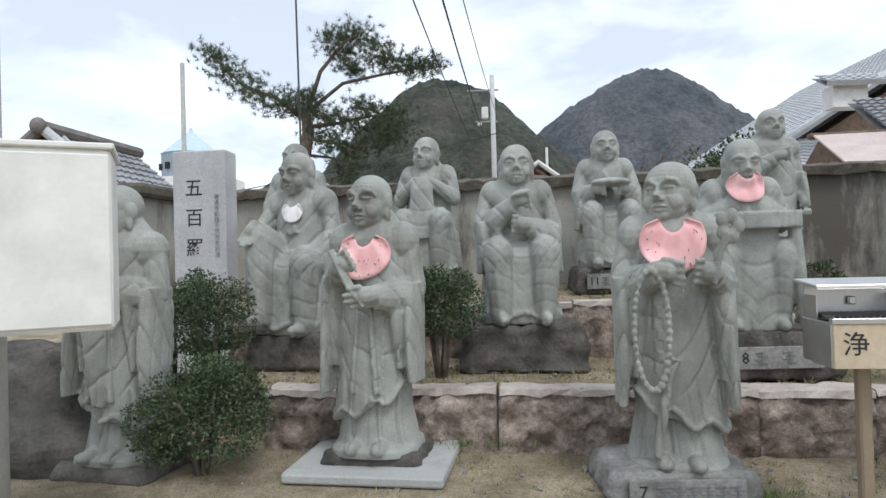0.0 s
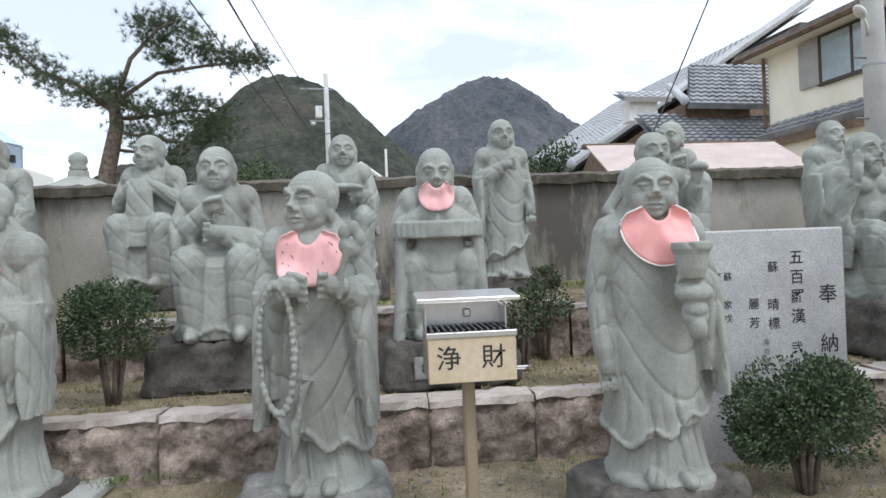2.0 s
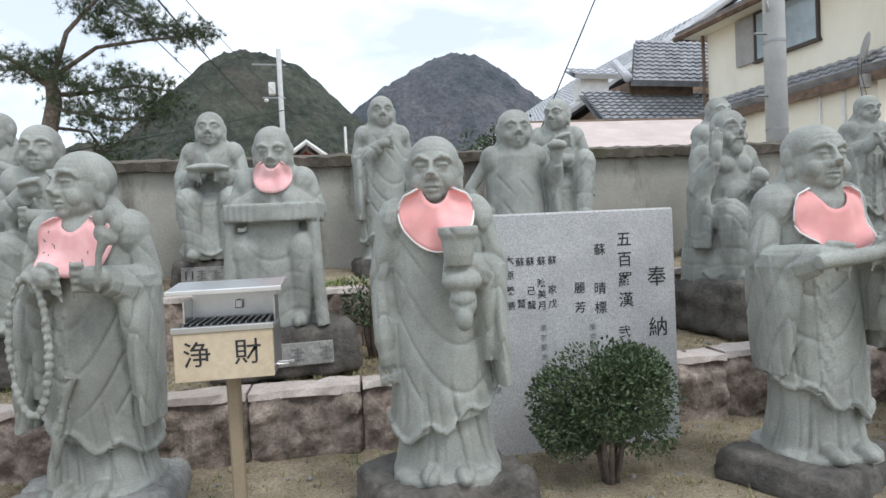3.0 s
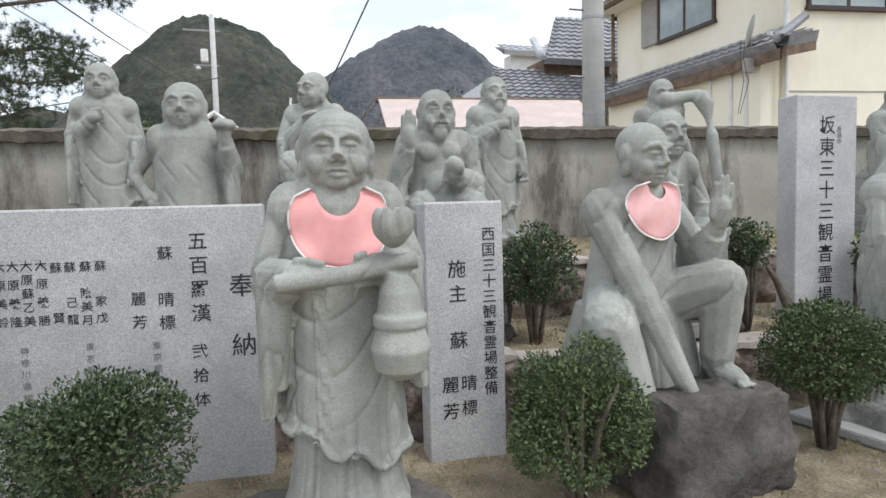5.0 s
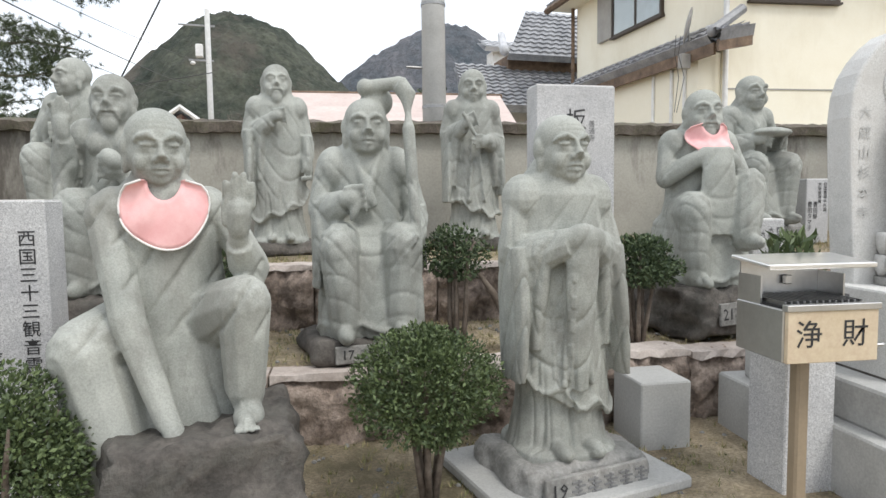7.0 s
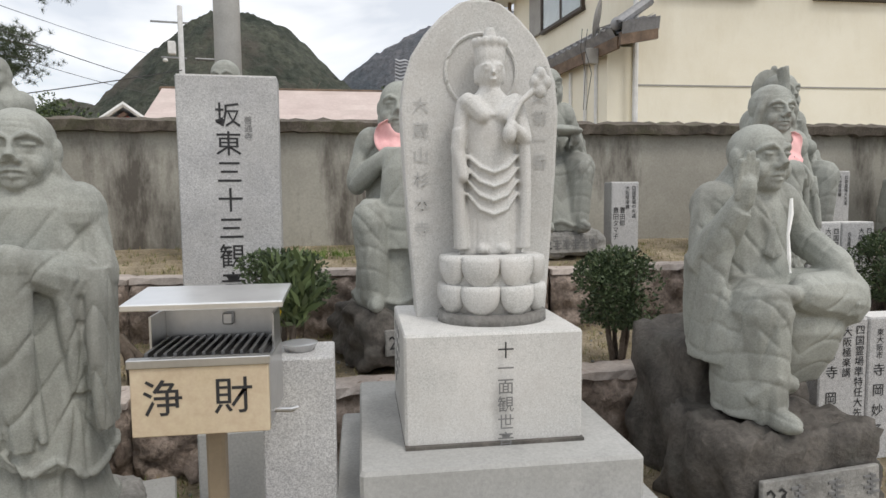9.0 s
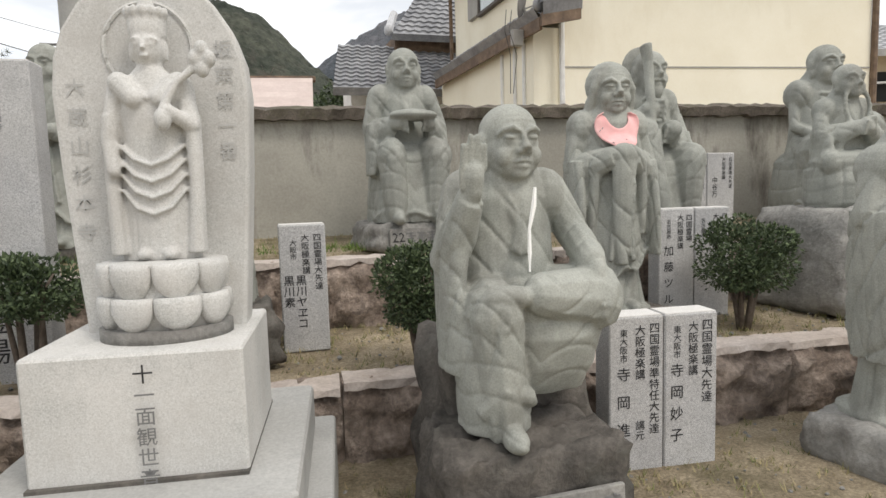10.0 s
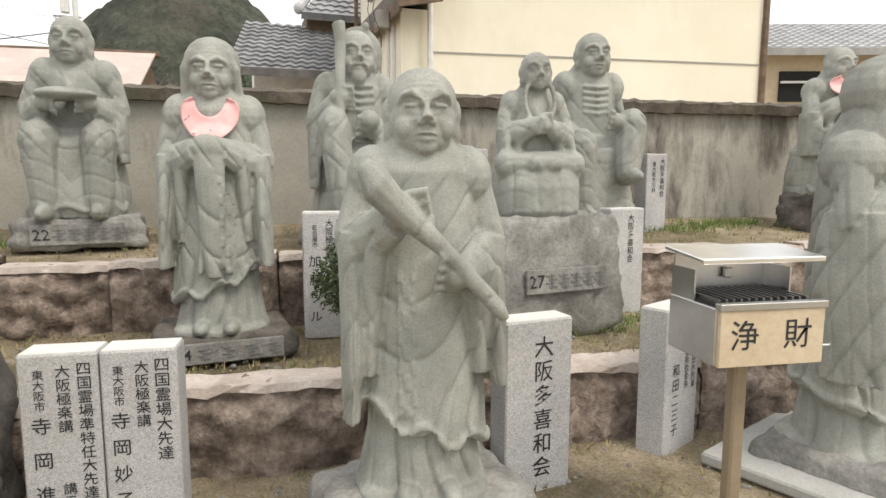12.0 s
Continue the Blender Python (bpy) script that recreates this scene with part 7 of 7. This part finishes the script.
for k in range(2):
    s = Shape()
    s.tube([(-0.2 + 0.1 * k, -0.02, 0.45), (-0.25 + 0.08 * k, -0.06, 0.1), (-0.15 + 0.12 * k, -0.05, -0.3), (-0.05 + 0.05 * k, 0.2, -0.9)], 0.006, 6)
    part("cable", s, WIRE, meter)
# low roof before the house
tagged(part("shed_roof_edge", solid_box((3.0, 1.0, 0.1), (0, 0, 0), 0.02), TIMBER, None, "", pose(15.0, 7.3, 2.5, 4, 0, -7)), "low brown board roof behind the garden wall", "roof", kind="structure")

# tiled hall behind
hall = thing("tiled_hall", pose(0, 0, 0), "large old hall with pale grey tiled roofs", "hall")
tile_roof("roof", (14.2, 28.0, 5.4), (14.2, 50.0, 5.4), (28.3, 28.0, 14.1), TILE_LIGHT, hall, 0.5)
s = Shape()
s.rings([[(15.5, yy, 0.3), (37, yy, 0.3), (37, yy, 13.3), (28.0, yy, 13.3), (15.5, yy, 5.6)] for yy in (28.6, 49.0)])
part("wall", s, TIMBER, hall)
ridge(hall, (14.1, 27.95, 5.6), (28.4, 27.95, 14.5), 0.22, TILE_LIGHT)
tile_roof("smoke_vent_roof", (15.6, 25.4, 8.15), (18.0, 25.4, 8.15), (15.6, 26.5, 8.75), TILE_LIGHT, hall, 0.38)
part("smoke_vent", solid_box((1.4, 0.8, 0.9), (16.8, 26.2, 7.7)), WHITE_WALL, hall)
tile_roof("pent_roof", (13.9, 25.6, 4.15), (18.6, 25.6, 4.15), (15.9, 28.2, 6.4), TILE_LIGHT, hall, 0.42)
tile_roof("pent_roof", (11.4, 15.4, 4.05), (18.5, 15.4, 4.05), (12.0, 18.3, 5.8), TILE, hall, 0.28)
tile_roof("pent_roof", (13.4, 17.4, 5.9), (18.8, 17.4, 5.9), (14.9, 19.5, 7.9), TILE, hall, 0.28)
part("pent_wall", solid_box((2.4, 1.2, 1.0), (14.8, 18.5, 5.55)), TIMBER, hall)
part("pent_wall", solid_box((3.6, 1.4, 4.4), (13.9, 17.7, 2.5)), WHITE_WALL, hall)
ridge(hall, (13.35, 17.55, 6.1), (13.9, 19.2, 7.0), 0.13, TILE_LIGHT)

# pink-roofed shed
shed = thing("shed", pose(8.4, 9.46, 0, 0, 0, -6.5), "low shed with a faded pink metal roof", "shed")
for k in range(6):
    part("roof_board", solid_box((3.75, 0.23, 0.03), (0, 0, 0), 0.004, (30, 0, 0)), PINKROOF, shed, "", pose(0, 0.09 + 0.185 * k, 2.87 + 0.107 * k))
part("ridge_cap", solid_box((3.85, 0.16, 0.09), (0, 1.14, 3.44), 0.02), TIMBER, shed, "brown ridge cap")
s = Shape()
s.rings([[(xx, 0.1, 0.3), (xx, 0.1, 2.8), (xx, 1.12, 3.38), (xx, 2.2, 2.75), (xx, 2.2, 0.3)] for xx in (-1.75, 1.75)])
part("wall", s, TIMBER, shed)


# ---- poles and cables ----
def pole(name, x, y, h, r0, r1, label):
    e = thing(name, pose(x, y, 0.3), label, "utility pole")
    s = Shape()
    s.smooth = True
    s.loft([(0, 0, 0, r0, r0), (0, 0, h, r1, r1)], 18)
    part("shaft", s, POLEGREY, e)
    return e


up = pole("utility_pole", 7.95, 5.86, 9.0, 0.125, 0.1, "pale concrete utility pole behind the garden wall")
for zz in (2.2, 3.2):
    s = Shape()
    s.loft([(0, 0, zz, 0.122, 0.122), (0, 0, zz + 0.03, 0.122, 0.122)], 18)
    part("band", s, STEEL_DARK, up)
for zz in (2.6, 3.3, 4.0):
    s = Shape()
    s.tube([(-0.28, 0, zz), (0.0, 0, zz)], 0.012, 6)
    part("step_bolt", s, STEEL_DARK, up)
s = Shape()
s.smooth = True
s.tube([(-0.1, -0.02, 3.55), (-0.2, -0.1, 3.65), (-0.3, -0.15, 3.72)], 0.02, 6)
s.ell((-0.36, -0.18, 3.75), (0.13, 0.06, 0.04), (0, 20, 25))
part("street_light", s, WHITE_WALL, up, "small white street light")
fp_ = pole("utility_pole", 3.1, 43.3, 13.85, 0.2, 0.16, "distant utility pole with cross-arms and a transformer")
for zz, L in ((12.8, 2.2), (10.6, 1.5)):
    part("cross_arm", solid_box((L, 0.1, 0.1), (-L * 0.3, 0, zz)), STEEL_DARK, fp_)
part("transformer", solid_box((0.45, 0.45, 0.8), (-0.55, 0, 11.2), 0.05), WHITE_WALL, fp_)
s = Shape()
s.ell((-0.95, -0.1, 10.4), (0.16, 0.13, 0.12))
part("insulator", s, WHITE_WALL, fp_)
tp = thing("flag_pole", pose(-12.2, 28.4, 0.3), "slim pale pole behind the garden wall", "pole")
s = Shape()
s.loft([(0, 0, 0, 0.12, 0.12), (0, 0, 10.6, 0.1, 0.1)], 10)
part("shaft", s, POLEGREY, tp)
p2 = thing("thin_pole", pose(9.2, 60, 0.3), "thin distant white pole", "pole")
s = Shape()
s.loft([(0, 0, 0, 0.16, 0.16), (0, 0, 11.5, 0.12, 0.12)], 8)
part("shaft", s, WHITE_WALL, p2)


def cable(pts, r, label):
    s = Shape()
    P_ = [np.asarray(p, float) for p in pts]
    out = []
    for a_, b_ in zip(P_[:-1], P_[1:]):
        for k in range(10):
            t = k / 10
            q = a_ + (b_ - a_) * t
            q = q - np.array((0, 0, 0.04 * np.linalg.norm(b_ - a_) * 4 * t * (1 - t) * 0.25))
            out.append(q)
    out.append(P_[-1])
    s.tube(out, r, 5)
    return tagged(part("cable", s, WIRE), label, "cable", "overhead cables")


cable([(-0.3, 6.0, 5.2), (2.0, 40.0, 8.0)], 0.012, "black overhead cable across the sky")
cable([(0.0, 6.0, 5.6), (2.6, 40.0, 8.6)], 0.018, "thick black overhead cable across the sky")
cable([(0.25, 6.0, 5.5), (3.4, 40.0, 10.0)], 0.01, "thin black overhead cable across the sky")
cable([(-1.02, 5.9, 1.4), (-1.05, 5.9, 2.6), (-1.1, 6.0, 5.5)], 0.01, "thin cable hanging down by the wall")
cable([(7.95, 5.86, 8.6), (4.9, 5.9, 2.3)], 0.008, "thin stay wire down to the wall")
cable([(3.5, 40.0, 9.5), (-14.0, 36.0, 5.5)], 0.03, "thin distant cable above the trees")

# ---- distant buildings on the other side ----
tm = thing("temple_gate_roof", pose(0, 0, 0), "dark tiled temple roof with a timber gable", "temple building")
tile_roof("roof", (-7.4, 14.4, 3.0), (-7.1, 18.0, 3.0), (-9.5, 14.6, 4.8), TILE, tm, 0.28)
tile_roof("roof", (-11.6, 14.4, 3.0), (-11.3, 18.0, 3.0), (-9.5, 14.6, 4.8), TILE, tm, 0.28)
ridge(tm, (-9.5, 14.4, 4.92), (-9.15, 18.4, 4.92), 0.17, TILE_DARK)
ridge(tm, (-7.35, 14.4, 3.1), (-9.5, 14.5, 4.9), 0.13, TILE_LIGHT)
ridge(tm, (-7.7, 15.0, 3.25), (-9.45, 15.1, 4.85), 0.08, TILE_LIGHT)
ridge(tm, (-11.6, 14.4, 3.1), (-9.5, 14.5, 4.9), 0.13, TILE_DARK)
s = Shape()
s.rings([[(-10.9, yy, 0.3), (-10.9, yy, 3.1), (-9.5, yy, 4.5), (-8.1, yy, 3.1), (-8.1, yy, 0.3)] for yy in (15.0, 18.0)])
part("wall", s, TIMBER, tm)
tile_roof("lower_roof", (-7.2, 13.4, 2.35), (-6.4, 17.0, 2.35), (-8.0, 13.8, 3.0), TILE_DARK, tm, 0.28)
dt = thing("domed_tower", pose(-35.0, 82.0, 0.0) @ Matrix.Scale(1.36, 4), "white tower block with a pale blue conical roof", "tower")
part("lower_block", solid_box((6.0, 6.0, 9.4), (1.2, 0, 4.7)), WHITE_WALL, dt)
s = Shape()
s.loft([(0, 0, 9.2, 2.75, 2.75), (0, 0, 11.8, 2.75, 2.75)], 12)
part("drum", s, GREYBLUE, dt, "blue-grey clad drum")
s = Shape()
s.loft([(0, 0, 11.8, 2.85, 2.85), (0, 0, 14.0, 0.25, 0.25), (0, 0, 14.5, 0.08, 0.08)], 12)
part("cone_roof", s, BLUE_METAL, dt, "pale blue conical metal roof")
for k in range(5):
    q = -2.6 + 0.55 * k
    s = Shape()
    s.loft([(2.72 * math.cos(q), 2.72 * math.sin(q), 10.2, 0.28, 0.28), (2.72 * math.cos(q), 2.72 * math.sin(q), 10.8, 0.28, 0.28)], 8)
    part("window", s, DARK, dt)
for k in range(5):
    part("window", solid_box((0.35, 0.1, 0.5), (1.0 + 0.75 * k, -3.02, 8.0)), DARK, dt)
rg = thing("red_gabled_hall", pose(3.55, 24.0, -0.05), "distant hall with vermilion gable under tiled roof", "temple building")
s = Shape()
s.rings([[(-1.0, 0, 0), (1.0, 0, 0), (1.0, 0, 4.0), (0, 0, 4.75), (-1.0, 0, 4.0)], [(-1.0, 6, 0), (1.0, 6, 0), (1.0, 6, 4.0), (0, 6, 4.75), (-1.0, 6, 4.0)]])
part("gable_wall", s, REDPAINT, rg)
for sx in (-1, 1):
    tile_roof("roof", (sx * 1.5, -0.6, 3.85), (sx * 1.5, 6, 3.85), (0, -0.6, 4.95), TILE_LIGHT, rg, 0.25)
s = Shape()
s.tube([(-1.55, -0.65, 3.9), (0, -0.65, 5.05), (1.55, -0.65, 3.9)], 0.1, 6)
part("verge", s, WHITE_WALL, rg)
ln = thing("stone_lantern", pose(-2.66, 12.76, 0.3) @ Matrix.Scale(1.38, 4), "stone lantern roof and jewel finial above the wall", "stone lantern")
s = Shape()
s.smooth = True
s.loft([(0, 0, 0, 0.16, 0.16), (0, 0, 1.6, 0.15, 0.15)], 12)
part("shaft", s, STONE, ln)
s = Shape()
s.loft([(0, 0, 1.85, 0.62, 0.62), (0, 0, 1.9, 0.6, 0.6), (0, 0, 2.05, 0.3, 0.3), (0, 0, 2.12, 0.14, 0.14), (0, 0, 2.2, 0.13, 0.13)], 6)
part("cap", s, STONE, ln)
s = Shape()
s.smooth = True
s.loft([(0, 0, 2.2, 0.1, 0.1), (0, 0, 2.24, 0.12, 0.12), (0, 0, 2.28, 0.09, 0.09), (0, 0, 2.33, 0.12, 0.12), (0, 0, 2.4, 0.11, 0.11), (0, 0, 2.46, 0.03, 0.03)], 14)
part("finial", s, STONE, ln)
part("light_box", solid_box((0.36, 0.36, 0.28), (0, 0, 1.72), 0.02), STONE, ln)
# house beyond the end of the wall
fh = thing("far_house", pose(29.5, 14.0, 0.3, 0, 0, -20), "distant ochre house with grey tiled roofs", "house")
part("wall", solid_box((9.0, 5.0, 5.0), (1.5, 2.5, 2.5)), WOODPLATE, fh, "ochre plaster wall")
tile_roof("roof", (-4.0, -0.9, 4.9), (7.0, -0.9, 4.9), (-4.0, 2.5, 6.4), TILE_LIGHT, fh)
tile_roof("pent_roof", (-4.0, -1.6, 2.6), (7.0, -1.6, 2.6), (-4.0, 0.0, 3.3), TILE, fh)
for k in range(3):
    part("window", solid_box((1.2, 0.1, 0.9), (-1.6 + 2.2 * k, -0.03, 4.0)), DARK, fh)
    part("rail", solid_box((1.3, 0.1, 0.06), (-1.6 + 2.2 * k, -0.25, 4.1)), WHITE_WALL, fh)


# ---- trees beyond the wall, and hills ----
def tree(name, x, y, z, h, r, seed, n, leaf, mat, label, trunk_h=0.35):
    e = thing(name, pose(x, y, z), label, "tree")
    s = Shape()
    s.smooth = True
    rng0 = np.random.RandomState(seed)
    s.tube([(0, 0, 0), (0.1, 0, h * 0.3), (0.0, 0, h * 0.7)], [r * 0.09, r * 0.07, r * 0.03], 8)
    for k in range(5):
        a = k * 1.3
        s.tube([(0, 0, h * 0.35), (r * 0.4 * math.cos(a), r * 0.4 * math.sin(a), h * 0.55), (r * 0.7 * math.cos(a), r * 0.7 * math.sin(a), h * 0.72)], [r * 0.04, r * 0.03, r * 0.01], 6)
    part("trunk", s, BARK, e)
    lumps = []
    for k in range(34):
        d = rng0.normal(size=3)
        d /= np.linalg.norm(d)
        lumps.append((d * rng0.uniform(0.3, 0.8), rng0.uniform(0.2, 0.4)))

    def place(rng):
        c, rr = lumps[rng.randint(len(lumps))]
        d = rng.normal(size=3)
        d /= np.linalg.norm(d)
        q = c + d * rr * rng.rand() ** 0.3
        return np.array((q[0] * r, q[1] * r, h * 0.62 + q[2] * h * 0.38)), d
    part("crown", leaves(n, leaf, place, seed), mat, e)
    return e


tree("evergreen_tree", 13.9, 30, 0.3, 7.0, 2.5, 31, 6000, 0.2, LEAF, "dense dark evergreen tree beyond the wall")
tree("evergreen_tree", 16.8, 32, 0.3, 5.6, 2.0, 32, 3500, 0.2, LEAF, "dense dark evergreen tree beyond the wall")
tree("green_tree", -0.2, 30, 0.3, 6.0, 2.3, 33, 6000, 0.19, LEAF_LIGHT, "rounded green tree beyond the wall")
tree("green_tree", 2.2, 31, 0.3, 4.8, 1.8, 34, 3500, 0.19, LEAF_LIGHT, "rounded green tree beyond the wall")
tree("green_tree", -3.2, 31, 0.3, 4.3, 1.8, 35, 3500, 0.19, LEAF, "rounded green tree beyond the wall")
for k, (tx, ty, th) in enumerate(((9.0, 30, 6.5), (7.2, 28, 5.2), (5.6, 27, 5.0), (10.4, 33, 6.0))):
    e = thing("bare_tree", pose(tx, ty, 0.3), "bare leafless tree with thin branches", "tree")
    rngb = np.random.RandomState(80 + k)
    s = Shape()
    s.tube([(0, 0, 0), (0.1, 0, th * 0.4), (0.05, 0, th * 0.62)], [0.14, 0.1, 0.06], 7)
    for j in range(16):
        a, z0 = rngb.uniform(0, 6.28), th * rngb.uniform(0.25, 0.6)
        L = th * rngb.uniform(0.2, 0.42)
        e1 = np.array((math.cos(a) * L * 0.6, math.sin(a) * L * 0.6, z0 + L * 0.6))
        e2 = e1 + np.array((math.cos(a + 0.4) * L * 0.4, math.sin(a + 0.4) * L * 0.4, L * 0.55))
        s.tube([(0.05, 0, z0), e1, e2], [0.05, 0.03, 0.008], 5)
        for i in range(3):
            q = e1 + rngb.normal(size=3) * 0.1
            s.tube([e1, e1 + (e2 - e1) * 0.5 + rngb.normal(size=3) * 0.35, e2 + rngb.normal(size=3) * 0.5], [0.018, 0.01, 0.004], 4)
    part("crown", s, BARK, e)


def hill(name, cx, cy, top, spread, mat, label, seed, extra=()):
    """A wooded hill as a height field, with a crown texture of many small humps."""
    n = 150
    u = np.linspace(-1, 1, n)
    X, Y = np.meshgrid(u * spread[0], u * spread[1])
    R = np.sqrt((X / spread[0]) ** 2 + (Y / spread[1]) ** 2)
    Z = top * np.exp(-(R / 0.42) ** 2) * np.clip((1 - R) * 4, 0, 1)
    for ex, ey, et, es in extra:
        Z = np.maximum(Z, et * np.exp(-(((X - ex) ** 2 + (Y - ey) ** 2) / es ** 2)))
    P_ = np.stack([X.ravel(), Y.ravel(), np.zeros(X.size)], 1)
    Z = Z.ravel()
    Z = Z * (1 + 0.05 * waves(P_, seed, 2, 0.03)) + np.clip(Z / 30, 0, 1) * (2.6 * np.abs(waves(P_, seed + 1, 2, 0.2)) + 1.3 * waves(P_, seed + 2, 2, 0.5))
    co = np.stack([P_[:, 0], P_[:, 1], Z - 0.5], 1)
    f = [(j * n + i, j * n + i + 1, (j + 1) * n + i + 1, (j + 1) * n + i) for j in range(n - 1) for i in range(n - 1)]
    return tagged(part(name, mesh_from(co, f), mat, None, "", pose(cx, cy, 0.3)), label, "hill", kind="structure")


hill("backdrop_hill_near", -6, 420, 118, (235, 190), FOREST, "dark wooded hill behind the town", 1, [(-95, 0, 62, 62), (-150, 0, 44, 60), (52, 0, 82, 46)])
hill("backdrop_hill_far", 164, 540, 155, (350, 200), FOREST_FAR, "wooded hill farther off, blue-grey haze painted into its colour", 5, [(110, 0, 92, 90)])
